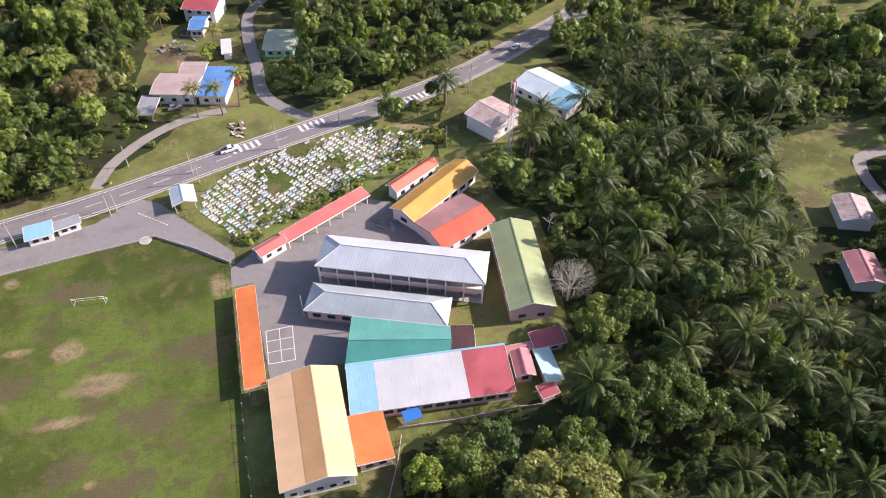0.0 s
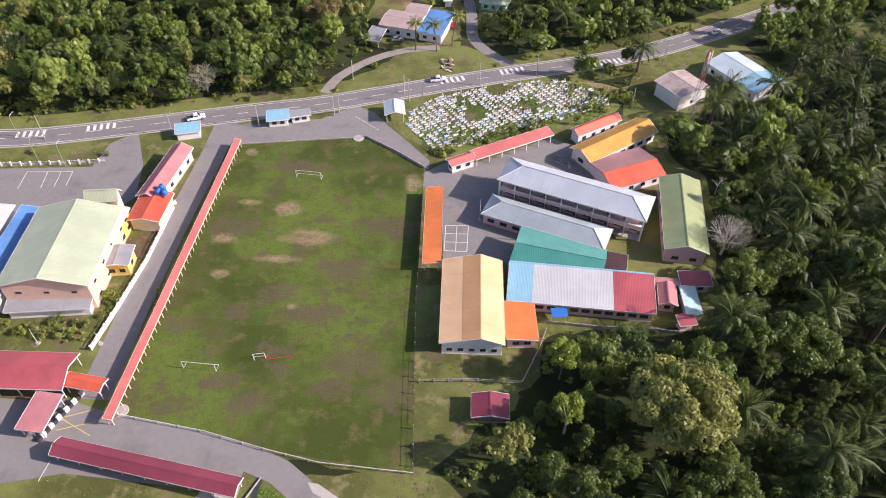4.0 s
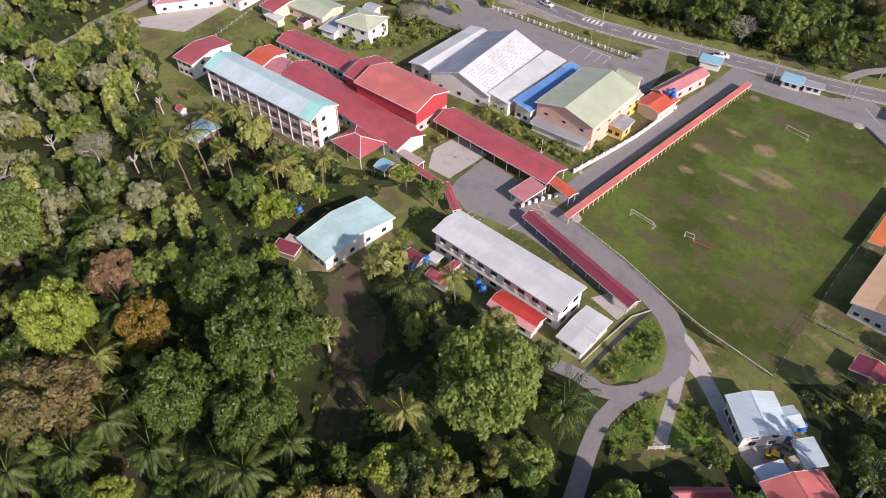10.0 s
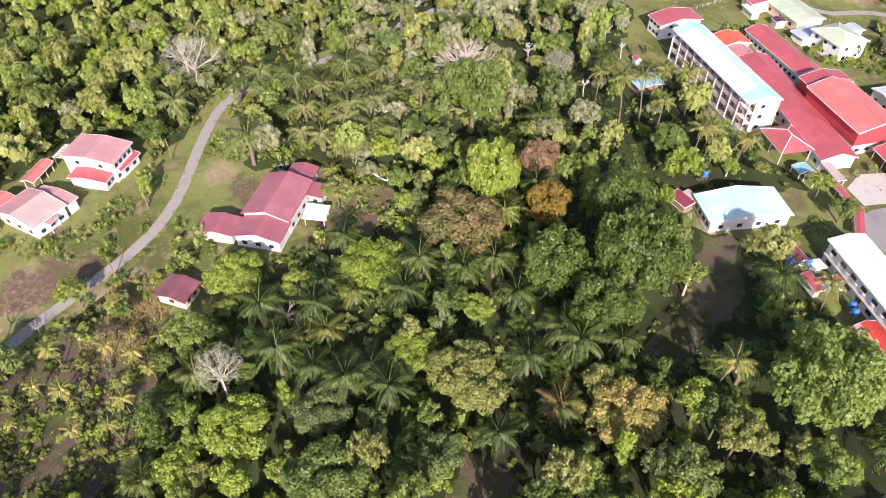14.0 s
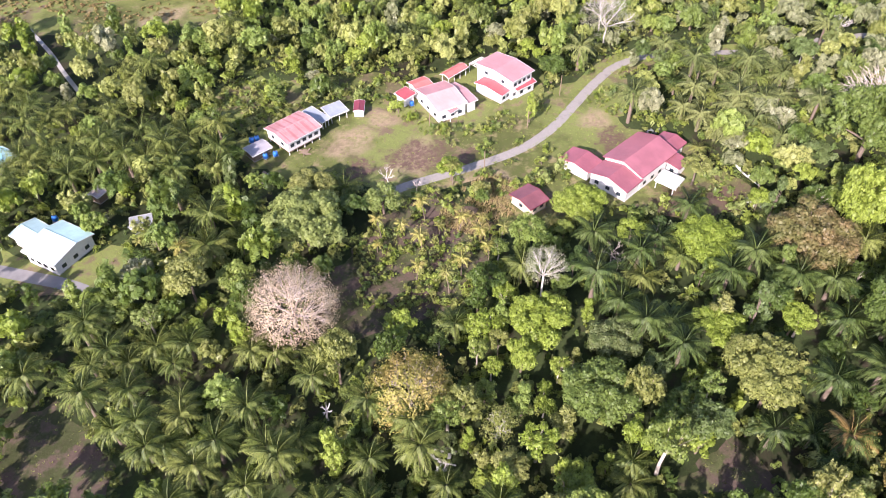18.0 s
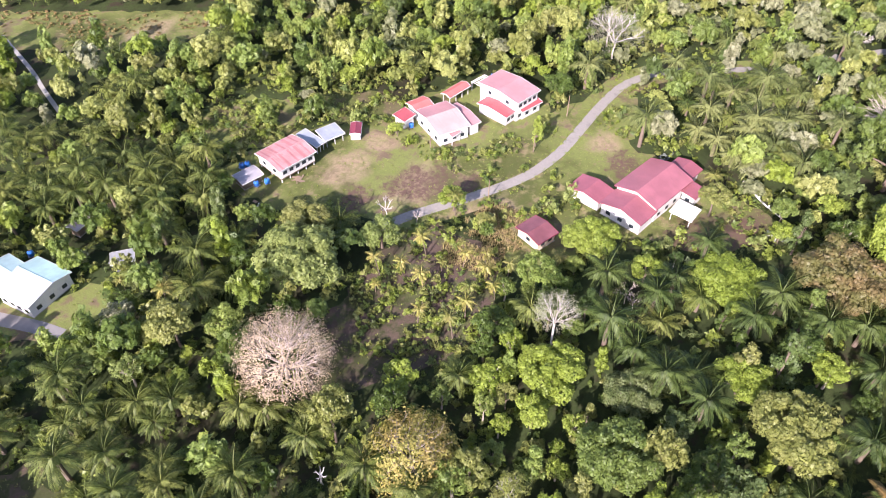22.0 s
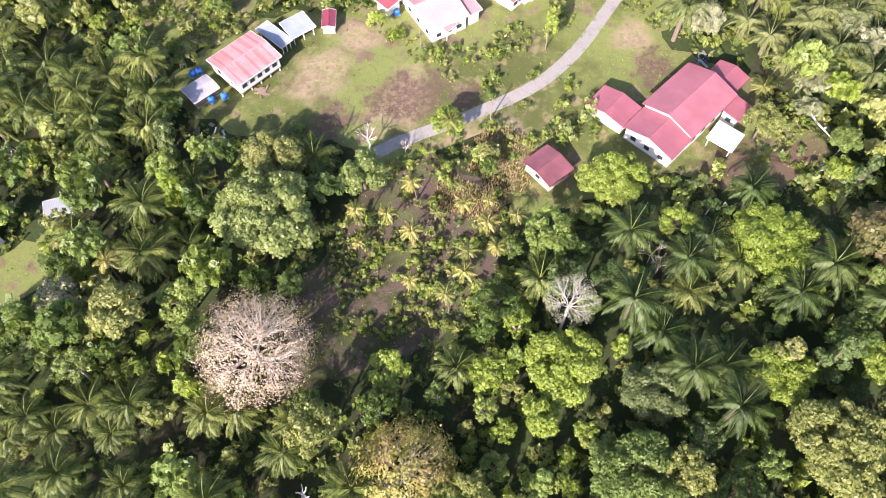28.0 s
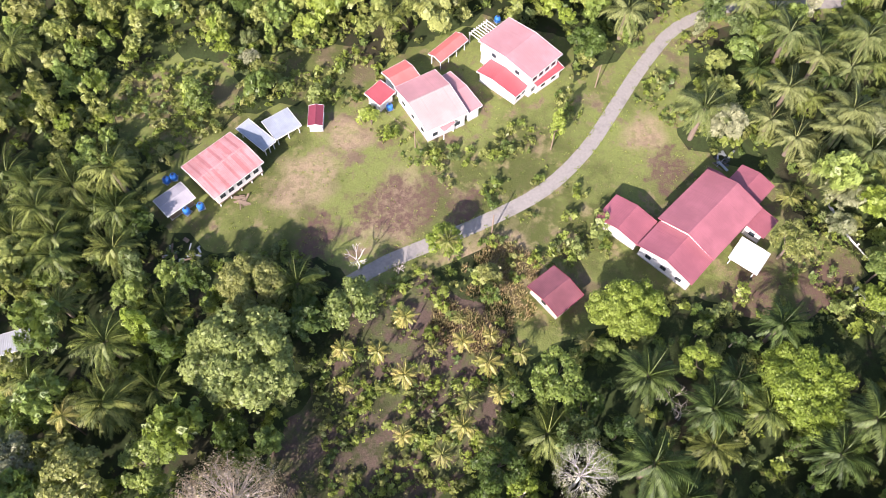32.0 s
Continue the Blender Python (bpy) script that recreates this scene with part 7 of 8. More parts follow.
for i in range(4):
    q, cs, rs = crown(200 + i, 1.6, 1.8, 0.3, 6, 0.36, 0.6)
    far, _, _ = crown(200 + i, 1.6, 1.8, 0.3, 5, 0.62, 0.7)
    BUSH_FAR.append((far,))
    BUSH.append((q, data("stem", limbs(i, [tuple(c) for c in cs[:4]], 0.5, 0.08), BARK)))
OIL, OIL_FAR = [], []
for i in range(4):
    z = 4.2 + 1.2 * i
    OIL_FAR.append((np.concatenate(palm_crown(300 + i, 17, 5.4, z, 1.0, 9, width=0.46)),))
    OIL.append((np.concatenate(palm_crown(300 + i, 21, 5.4, z, 1.0, 17, width=0.26)), data("trunk", tube([(0, 0, -0.2), (0, 0, z * 0.6), (0, 0, z + 0.2)], [0.45, 0.42, 0.38], 8), BARK)))
COCO = []
for i in range(3):
    z = 7.0 + 2 * i
    b = 0.6 + 0.4 * i
    COCO.append((palm_crown(400 + i, 17, 3.6, z, 0.75, 12, width=0.3), data("trunk", tube([(-b, 0, -0.2), (-b * 0.7, 0, z * 0.4), (-0.2 * b, 0, z * 0.75), (0, 0, z + 0.1)], [0.24, 0.17, 0.14, 0.12], 7), BARK), b))
MADE = {}


def shape(kind, i, material):
    key = (kind, i, material.name)
    if key not in MADE:
        q = {"broad": BROAD, "great": GREAT, "bush": BUSH, "oil": OIL}[kind][i][0]
        MADE[key] = quads_mesh("crown", q, material)
    return MADE[key]


def tree(x, y, size, material, label, kind="broad", variant=0, tall=1.0, name="tree", group=""):
    bank = {"broad": BROAD, "great": GREAT, "bush": BUSH, "oil": OIL}[kind]
    variant %= len(bank)
    h = thing(name, label, "palm" if kind in ("oil",) else "shrub" if kind == "bush" else "tree", x, y, rng.uniform(0, 360), group=group)
    m = Matrix.Diagonal((size, size, size * tall, 1))
    part("trunk", bank[variant][1], None, h, at=m)
    part("crown", shape(kind, variant, material), None, h, at=m)
    return h


def coconut(x, y, size=1.0, variant=0, label="coconut palm with yellowing fronds and a thin trunk", material=None):
    h = thing("coconut_palm", label, "palm", x, y, rng.uniform(0, 360), group="coconut palms")
    fronds, trunk, b = COCO[variant % 3]
    m = Matrix.Diagonal((size, size, size, 1))
    part("trunk", trunk, None, h, at=m)
    for k, f in enumerate(fronds):
        key = ("coco", variant % 3, k, (material or LEAF_COCO).name)
        if key not in MADE:
            MADE[key] = quads_mesh("frond", f, material or LEAF_COCO)
        part("frond", MADE[key], None, h, at=m)
    return h


def bare_tree(x, y, radius, height, label, material=BLEACHED, seed=1, foliage=None, cover=0.3, depth=4, girth=0.3, leaf=0.2):
    h = thing("bare_tree", label, "tree", x, y, 0)
    base = height * 0.45
    part("limb_frame", bare_branches(seed, radius, height, base, girth, depth), material, h)
    if foliage:
        q, cs, rs = crown(seed + 50, radius, height * 0.6, base * 0.9, 26, leaf, cover, 0.85)
        part("crown", quads_mesh("crown", q, foliage), None, h)
    return h


def round_tree(x, y, radius, height, label, bark, seed, foliage=None, leaf=0.17, share=1.0, girth=0.5, low=0.25, ends=170):
    HEROES.append((x, y, radius))
    h = thing("dry_tree", label, "tree", x, y, 0)
    geo, at, out = radial_tree(seed, radius, height, low, 9, ends, girth)
    part("limb_frame", geo, bark, h)
    if foliage:
        r = np.random.default_rng(seed)
        keep = r.random(len(at)) < share
        part("crown", quads_mesh("crown", leaf_quads(at[keep], out[keep], leaf, r), foliage), None, h)
    return h


HEROES = []   # x, y, radius already taken


def wood(name, label, rows, bank, material):
    """Many far trees in one mesh: rows of x, y, size, stretch, turn, variant."""
    qs, tints = [], []
    for x, y, s, tall, a, v in rows:
        q = turn_z(bank[v][0], a) * (s, s, s * tall) + (x, y, land(y))
        qs.append(q)
        tints.append(np.full(len(q), rng.uniform(0, 1)))
    ob = new(name, quads_mesh(name, np.concatenate(qs), material, np.concatenate(tints)))
    return tagged(ob, label, "woodland", "", "stuff")


# ---- trees that stand out ----
def is_taken(x, y, margin=0.0):
    return any(math.hypot(x - a, y - b) < r * 0.8 + margin for a, b, r in HEROES)


def big(x, y, r, material, label, variant=0, tall=1.1, kind="broad"):
    HEROES.append((x, y, r))
    if kind == "broad" and r > 6.5:
        return tree(x, y, r / 10.4, material, label, "great", variant, tall)
    return tree(x, y, r / (5.2 if kind == "broad" else 1.75 if kind == "bush" else 5.0), material, label, kind, variant, tall, {"broad": "tree", "bush": "shrub", "oil": "oil_palm"}[kind])


def dry(x, y, r, height, label, seed, foliage=None, cover=0.3, bark=BLEACHED, depth=4, girth=0.3):
    HEROES.append((x, y, r))
    return bare_tree(x, y, r, height, label, bark, seed, foliage, cover, depth, girth)


HEROES += [(-24.0, -2.0, 10.0), (-93.0, -215.0, 10.0), (114.0, 80.0, 13.0), (124.0, 98.0, 13.0)]   # open spots without trees
# woods below the gravel track
round_tree(-47.4, -177.4, 10.2, 15.5, "large round dry tan tree with pale branches", PALEBARK, 21, LEAF_TAN, 0.22, 0.85, 0.5, 0.3, 190)
round_tree(-38.2, -143.9, 8.6, 12.5, "golden drying tree with bare pale branches", PALEBARK, 22, LEAF_GOLD, 0.29, 1.0, 0.4, 0.3, 130)
round_tree(-75.3, -127.7, 4.6, 18.5, "grey bleached tree with thin crown", BLEACHED, 23, LEAF_GREY, 0.2, 0.4, 0.24, 0.6, 80)
dry(-100.3, -180.2, 4.6, 9, "leafless white tree beside the gravel track", 24, None, 0, BLEACHED, 3, 0.2)
dry(-102.4, -172.1, 2.8, 5, "small leafless grey shrub tree", 25, None, 0, PALEBARK, 3, 0.12)
dry(-96.3, -115.7, 4.0, 8, "thin leafless grey tree in scrub", 26, None, 0, PALEBARK, 4, 0.15)
dry(-204.2, -144.7, 12.0, 14, "tall bleached dead tree at the forest edge", 27, LEAF_GREY, 0.08, BLEACHED, 4, 0.4)
round_tree(-179.2, -59.6, 10.5, 18.5, "broad leafless pale pink tree", PALEBARK, 28, None, 0.2, 0.0, 0.55, 0.45, 150)
dry(-211.1, -148.2, 9.5, 14, "tall bleached dead tree in the woods", 29, LEAF_GREY, 0.06, BLEACHED, 4, 0.35)
dry(-211.7, -79.4, 6.5, 11, "bleached dead tree among green trees", 30, None, 0, BLEACHED, 3, 0.25)
dry(-38.6, -124.5, 4.4, 10, "grey tree with bare twigs", 32, LEAF_OLIVE, 0.2, BLEACHED, 4, 0.22)
dry(-29.0, -158.4, 3.0, 8, "broken pale dead trunk among palms", 33, None, 0, BLEACHED, 2, 0.3)
round_tree(54.2, 96.2, 5.0, 11.0, "grey leafless tree at the edge of the school", BLEACHED, 34, LEAF_GREY, 0.14, 0.3, 0.3, 0.35, 110)
dry(57.7, 118.6, 3.3, 8, "thin leafless grey tree in scrub", 35, None, 0, BLEACHED, 3, 0.18)
dry(-89.0, 159.0, 5.9, 9, "grey leafless tree beside the main road", 36, LEAF_GREY, 0.16, BLEACHED, 4, 0.22)
dry(-94.6, -113.6, 3.6, 8, "thin leafless grey tree in scrub", 37, None, 0, PALEBARK, 3, 0.15)
dry(-177.8, 87.7, 5.4, 7, "tree with white blossom", 38, LEAF_GREY, 0.35, BARK, 3, 0.2)
dry(-179.3, 86.6, 4.4, 7, "tree with white blossom in a garden", 39, LEAF_GREY, 0.35, BARK, 3, 0.2)

for k, (x, y, r) in enumerate([(-234.9, -41.3, 5.5), (-232.2, -24.0, 4.5), (-230.4, -69.9, 5.9), (-201.7, -6.1, 4.0), (-208.6, -78.3, 4.2), (-192.9, -35.6, 4.0), (-170.0, -23.5, 2.6), (-246.4, -27.5, 3.5), (-208.2, -63.3, 3.0), (-190.2, -4.3, 2.5)]):
    dry(x, y, r, 13 if k < 3 else 10, "bleached bare tree standing in thick woodland", 60 + k, None, 0, BLEACHED, 4 if k < 3 else 3, 0.3)
dry(-180.8, -29.1, 5.9, 11, "grey-leaved tree with bare white twigs", 75, LEAF_GREY, 0.3, BLEACHED, 4, 0.25)
big(-44.4, -202.7, 6.4, LEAF_OLIVE, "olive green tree beside the tan tree", 2, 1.1)
big(-50.5, -195.0, 5.8, LEAF_LUSH, "rounded light green tree beside the tan tree", 4, 0.9)
big(-42.6, -216.1, 6.0, LEAF_GREYHAZE, "feathery grey-green tree with pale twigs", 3, 1.1)
big(-32.6, -205.6, 4.6, LEAF_FRESH, "pale green tree with clustered leaves", 8, 1.0)
for row in [(-57.5, -207.0), (-66.3, -213.7)]:
    big(*row, 6.4, LEAF_LITPALM, "large oil palm with arching fronds beside the great tree", int(rng.integers(4)), 1.0, "oil")
big(-53.5, -153.9, 5.0, LEAF_BRIGHT, "small bright green round tree", 4, 0.9)
big(-73.0, -140.5, 5.0, LEAF_DARK, "blue-green tree in the clearing edge", 5, 1.0)
big(-66.4, -124.8, 9.3, LEAF_BRIGHT, "bright yellow-green spreading tree", 6, 1.0)
big(-52.4, -108.5, 9.6, LEAF_MIXED, "wide grey-green forest tree", 7, 1.1)
big(-67.9, -108.8, 7.3, LEAF_MIXED, "dense green forest tree crown", 2, 1.1)
big(-79.7, -88.6, 7.1, LEAF_BRIGHT, "pale yellow-green tree crown", 0, 1.1)
big(-69.9, -79.7, 9.2, LEAF_OLIVE, "grey-green wide tree crown", 1, 1.2)
big(-87.0, -72.5, 4.4, LEAF_BRIGHT, "bright green leafy tree", 3, 1.1)
big(-46.1, -98.0, 4.9, LEAF_BRIGHT, "bright green slim tree", 4, 1.3)
big(-109.1, -129.0, 7.6, LEAF_BRIGHT, "leafy bright green tree beside the cabin", 5, 0.9)
big(-146.5, -153.7, 3.7, LEAF_BRIGHT, "small tree on a tall thin trunk", 6, 1.5)
big(-110.5, -165.1, 4.5, LEAF_BRIGHT, "small green tree beside the track", 7, 0.9)
big(-90.6, -176.4, 6.2, LEAF_FRESH, "broad olive-green tree with two lobes", 0, 0.9)
big(-72.3, -188.5, 13.0, LEAF_FRESH, "great spreading pale green tree", 1, 0.9)
big(-86.9, -195.4, 8.0, LEAF_OLIVE, "grey-green tree beside the yard", 2, 1.0)
big(-105.6, -94.0, 9.4, LEAF_BRIGHT, "broad bright green tree with lobed crown", 3, 0.9)
big(-104.2, -112.9, 4.6, LEAF_BRIGHT, "bright yellow-green tree in the thicket", 4, 1.0)
big(-134.8, -102.1, 5.1, LEAF_OLIVE, "olive garden tree beside the villa", 5, 0.9)
big(-123.1, -229.8, 5.3, LEAF_MIXED, "green tree standing in scrub", 6, 1.2)
big(-171.1, -154.2, 5.3, LEAF_DARK, "rounded dark green garden tree", 7, 1.0)
big(-124.2, -63.1, 9.1, LEAF_BRIGHT, "vivid light green round tree crown", 1, 2.0)
big(-111.5, -72.6, 12.5, LEAF_RUST, "brown-tinged olive tree crown", 2, 1.05)
big(-113.3, -51.0, 7.1, LEAF_MUSTARD, "mustard-gold tree crown in the forest", 3, 1.72)
big(-130.6, -48.5, 7.0, LEAF_PINKISH, "pinkish tan tree crown in the forest", 4, 1.72)
big(-159.2, -61.1, 13.5, LEAF_MIXED, "broad dark green tree beside a bare one", 5, 1.45)
big(-104.9, -36.3, 10.6, LEAF_DARK, "great deep green tree with lobed crown", 6, 1.72)
big(-88.1, -38.1, 12.4, LEAF_DARK, "great deep green tree with many lobes", 7, 1.72)
big(-92.4, -55.0, 9.3, LEAF_DARK, "deep green forest tree with lobed crown", 0, 1.72)
big(-78.3, -47.5, 9.5, LEAF_DARK, "deep green forest tree above palms", 1, 1.58)
big(-88.1, -42.9, 4.4, LEAF_BRIGHT, "light green crown among deep green trees", 2, 2.11)
big(-51.4, -15.6, 13.2, LEAF_LUSH, "great yellow-green tree beside the school", 3, 1.45)
big(-54.4, -50.7, 9.0, LEAF_GOLD, "olive tree with drying tan patches", 4, 1.1)
big(-87.1, -73.6, 4.4, LEAF_BRIGHT, "vivid lime green round tree", 5, 1.0)
big(-82.5, -88.7, 5.8, LEAF_OLIVE, "pale yellow-green tree crown", 6, 1.1)
big(-65.3, -77.4, 6.5, LEAF_OLIVE, "grey-green forest tree with small leaves", 7, 1.1)
big(-107.3, -97.2, 7.7, LEAF_BRIGHT, "bright green tree beside the palms", 0, 1.0)
big(-110.5, -126.7, 7.5, LEAF_BRIGHT, "leafy green tree near the villa", 1, 1.0)
big(-58.0, 199.1, 8.5, LEAF_RUST, "brown-leaved tree on the forest edge", 2, 1.2)
big(56.1, 84.0, 7.6, LEAF_MIXED, "broad green tree behind the school", 3, 1.2)
big(60.6, 63.7, 9.1, LEAF_DARK, "great green tree below the plantation", 4, 1.2)
big(20.1, 59.0, 7.0, LEAF_MIXED, "bushy green tree beside the school hall", 5, 1.1)
big(34.7, 60.1, 5.1, LEAF_MIXED, "green tree behind the classrooms", 6, 1.1)
big(33.1, 46.6, 12.1, LEAF_OLIVE, "great grey-green tree at the plantation edge", 7, 1.2)
big(20.3, 58.2, 6.0, LEAF_MIXED, "bushy green tree beside the fence", 1, 1.0)
big(37.4, 29.6, 8.5, LEAF_DARK, "deep green forest tree", 2, 1.2)
for x, y, r in [(4.0, 28.5, 3.6), (9.5, 34.0, 4.6), (15.5, 41.0, 4.2), (21.0, 46.5, 5.0), (9.0, 23.0, 4.4), (16.0, 31.0, 5.2)]:
    big(x, y, r, LEAF_DARK, "dark green bushy tree near the lane house", int(rng.integers(8)), 1.0)
big(-125.9, 3.7, 3.8, LEAF_BRIGHT, "small light green garden tree", 3, 1.0)
big(-103.6, 23.7, 4.2, LEAF_MIXED, "green garden tree by the yard", 4, 1.0)
big(-112.7, 22.3, 4.0, LEAF_BRIGHT, "bright green garden tree", 5, 1.0)

for row in [(-26.5, 189.3), (-20.3, 188.8), (-13.2, 191.5), (-20.8, 227.5), (-37.9, 241.5)]:
    coconut(*row, 1.0, int(rng.integers(3)), "tall coconut palm on the grass by the road")
    HEROES.append((*row, 2.5))
for row in [(-155.7, 2.0), (-132.5, -3.4), (-155.9, -18.0), (-149.6, -7.0), (-130.5, 9.5), (-155.0, -12.2), (-166.4, -20.5), (-161.7, -2.4), (-154.9, 6.8), (-134.0, 0.5), (-58.5, -29.3), (-76.9, 2.3)]:
    coconut(*row, rng.uniform(1.05, 1.4), int(rng.integers(3)), "coconut palm with drooping green-yellow fronds")
    HEROES.append((*row, 2.5))
YOUNG = leaves("young_palm_fronds", [(0.24, 0.27, 0.05), (0.32, 0.31, 0.07), (0.44, 0.36, 0.11)], through=0.3, lace=0.0)
for row in [(-81.4, -173.5), (-84.2, -167.9), (-91.2, -165.4), (-81.8, -161.5), (-89.0, -159.1), (-95.9, -156.5), (-91.4, -154.0), (-95.3, -149.9), (-94.0, -143.5), (-89.6, -148.3), (-85.0, -144.6), (-81.1, -149.1), (-76.8, -148.2), (-71.7, -157.3), (-70.8, -149.7), (-76.1, -142.6), (-76.5, -170.9), (-109.6, -164.4), (-100.7, -133.1), (-52.1, -211.6), (-52.9, -225.9)]:
    yellow = rng.random() < 0.55
    coconut(*row, rng.uniform(0.45, 0.8), int(rng.integers(3)), "young yellowish coconut palm in the clearing" if yellow else "young green coconut palm in the clearing", YOUNG if yellow else LEAF_COCO)
    HEROES.append((*row, 2.0))
for row in [(-110.2, 61.8), (-121.0, 63.7)] + [(-148.0, -103.1)] + [(53.7, 136.2), (52.5, 145.1)]:
    big(*row, 3.2, LEAF_COCO, "broad ornamental palm beside a building", int(rng.integers(4)), 0.7, "oil")
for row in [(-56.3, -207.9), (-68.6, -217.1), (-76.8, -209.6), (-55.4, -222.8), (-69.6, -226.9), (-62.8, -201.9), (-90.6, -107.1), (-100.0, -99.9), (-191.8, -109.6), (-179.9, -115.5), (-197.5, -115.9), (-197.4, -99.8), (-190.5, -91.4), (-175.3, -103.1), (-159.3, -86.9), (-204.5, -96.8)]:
    big(*row, rng.uniform(4.0, 5.2), LEAF_LITPALM, "oil palm with long arching fronds in the thicket", int(rng.integers(4)), 0.9, "oil")
for row in [(-181.1, -116.1), (-183.6, -100.1), (-191.7, -104.4), (-92.0, -55.0), (-59.0, -62.3), (-58.8, -68.2), (-72.2, -45.5)]:
    big(*row, rng.uniform(4.0, 5.0), LEAF_PALM, "oil palm among forest trees", int(rng.integers(4)), 1.0, "oil")
big(-59.9, -62.7, 4.9, leaves("reddish_palm_fronds", [(0.30, 0.14, 0.06), (0.26, 0.20, 0.06)], lace=0.0), "dying palm with reddish brown fronds", 2, 1.0, "oil")
for x, y, r in [(-99.9, -161.6, 3.3), (-95.1, -167.6, 2.2), (-92.2, -160.2, 2.6), (-79.4, -164.1, 2.0), (-83.2, -156.7, 2.6), (-85.0, -151.5, 2.3),
                (-94.7, -137.2, 2.2), (-89.7, -142.6, 2.1), (-70.4, -163.5, 1.3), (-65.9, -170.0, 1.3), (-62.7, -158.0, 1.9), (-73.6, -145.5, 1.8),
                (-77.3, -145.6, 2.0), (-73.4, -154.3, 2.4), (-65.7, -155.9, 1.2), (-72.0, -167.9, 1.2), (-66.8, -150.8, 1.4), (-77.7, -159.5, 2.1), (-73.2, -160.8, 1.8)]:
    big(x, y, r, LEAF_SHRUB, "round bright green shrub in the clearing", int(rng.integers(4)), 1.0, "bush")
for x, y, r in [(-202.7, 45.2, 2.4), (-204.3, 51.1, 2.6), (-182.5, 61.8, 2.9), (-175.7, 63.0, 3.3), (-174.3, 69.2, 3.3), (-181.6, 99.9, 4.0), (-193.5, 93.7, 3.6),
                (-173.2, 102.4, 4.0), (-193.9, 51.7, 2.2), (-167.9, 80.5, 2.3), (-156.3, 78.8, 2.2), (-176.6, 43.4, 1.7), (-125.3, 70.9, 2.0), (-121.3, 43.4, 2.2),
                (-120.6, 39.2, 1.5), (-166.4, 117.1, 3.1), (-128.0, 126.2, 1.7), (-108.2, 125.9, 1.5), (-83.2, 105.6, 1.2), (-167.8, 116.8, 3.0), (-191.7, 118.4, 4.2),
                (-22.1, 222.3, 4.1), (-134.8, -193.5, 3.8), (-132.8, -187.7, 2.5), (-139.5, -96.5, 2.7), (-123.4, -107.7, 2.9), (-126.6, -89.6, 3.3), (-120.4, -140.6, 3.4),
                (-127.3, -137.9, 4.2), (-127.7, -143.9, 2.6), (-173.8, -125.6, 3.4), (-126.6, -234.9, 3.9), (-136.0, -216.5, 3.7), (-136.8, -208.1, 3.1)]:
    big(x, y, r, (LEAF_SHRUB, LEAF_BRIGHT, LEAF_FRESH)[int(rng.integers(3))], "leafy green garden shrub near the buildings", int(rng.integers(4)), 1.1, "bush")
CYPRESS = leaves("cypress_leaves", [(0.10, 0.16, 0.03), (0.14, 0.20, 0.04)])
for x, y, r in [(-186.4, -13.4, 1.3), (-187.6, -8.3, 1.4), (-193.1, 0.3, 1.3), (-191.7, 4.7, 1.3), (-179.4, 7.1, 1.4), (-183.8, 64.5, 1.7), (-179.9, 69.6, 1.5), (-178.8, 74.9, 1.5)]:
    big(x, y, r, CYPRESS, "slender upright garden conifer", int(rng.integers(4)), 3.0, "bush")
# ---- where trees stand ----
PALMS = [
    [(58.6, 154.2), (88.1, 167.7), (100.4, 188.4), (132.5, 204.2), (140.6, 155.8), (127.4, 120.3), (117.9, 69.7), (85.7, 27.9), (55.9, 35.1), (70.9, 58.1), (58.2, 97.2), (62.5, 119.5), (59.2, 136.1)],
    [(-20.9, -230.7), (-39.6, -191.4), (-40.9, -168.2), (-39.9, -148.2), (-25.7, -117.7), (-15.9, -114.2), (13.9, -183.6), (-3.3, -212.8)],
    [(-182.7, -122.7), (-200.0, -109.5), (-203.4, -87.9), (-169.8, -70.1), (-147.2, -82.7), (-154.5, -100.1), (-160.1, -115.6)],
    [(-90.0, -315.0), (-95.8, -285.1), (-98.7, -233.3), (-84.5, -219.5), (-72.6, -247.3), (-49.4, -271.5)],
]


def placed(x0, x1, y0, y1, gap, seed):
    """Scattered points with about the given gap between neighbours."""
    r = np.random.default_rng(seed)
    out = []
    for i in range(int((x1 - x0) / gap)):
        for j in range(int((y1 - y0) / gap)):
            out.append((x0 + (i + 0.5 * (j % 2) + r.uniform(0.1, 0.9)) * gap, y0 + (j + r.uniform(0.1, 0.9)) * gap))
    return out


LAND = [(-354, -123), (-341, -183), (-268, -323), (-179, -408), (-161, -411), (17, -209), (45, -165), (262, 240), (194, 266), (87, 286), (-115, 318), (-166, 285), (-210, 245), (-277, 156), (-326, 51), (-345, -40)]


def in_view(x, y):
    """The stretch of land round the walk."""
    return inside(x, y, LAND)


def is_open(x, y, rise=6.0):
    """Whether the foot or the head of a tree there would stand in a clearing, as seen from the path."""
    vx, vy = (-5, -55) if y > -70 else (-10, -125)
    n = math.hypot(x - vx, y - vy) + 1e-6
    hx, hy = x + (x - vx) / n * rise, y + (y - vy) / n * rise
    return any(inside(x, y, p) or inside(hx, hy, p) for p in CLEAR)


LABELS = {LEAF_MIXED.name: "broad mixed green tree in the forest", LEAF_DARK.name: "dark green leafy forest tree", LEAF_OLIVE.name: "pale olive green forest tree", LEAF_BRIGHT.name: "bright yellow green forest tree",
          LEAF_PALEHAZE.name: "yellow-green forest tree paled by painted haze", LEAF_GREYHAZE.name: "grey-green forest tree paled by painted haze", LEAF_LUSH.name: "lush light green forest tree", LEAF_SHADED.name: "deep green forest tree with painted-in shade"}
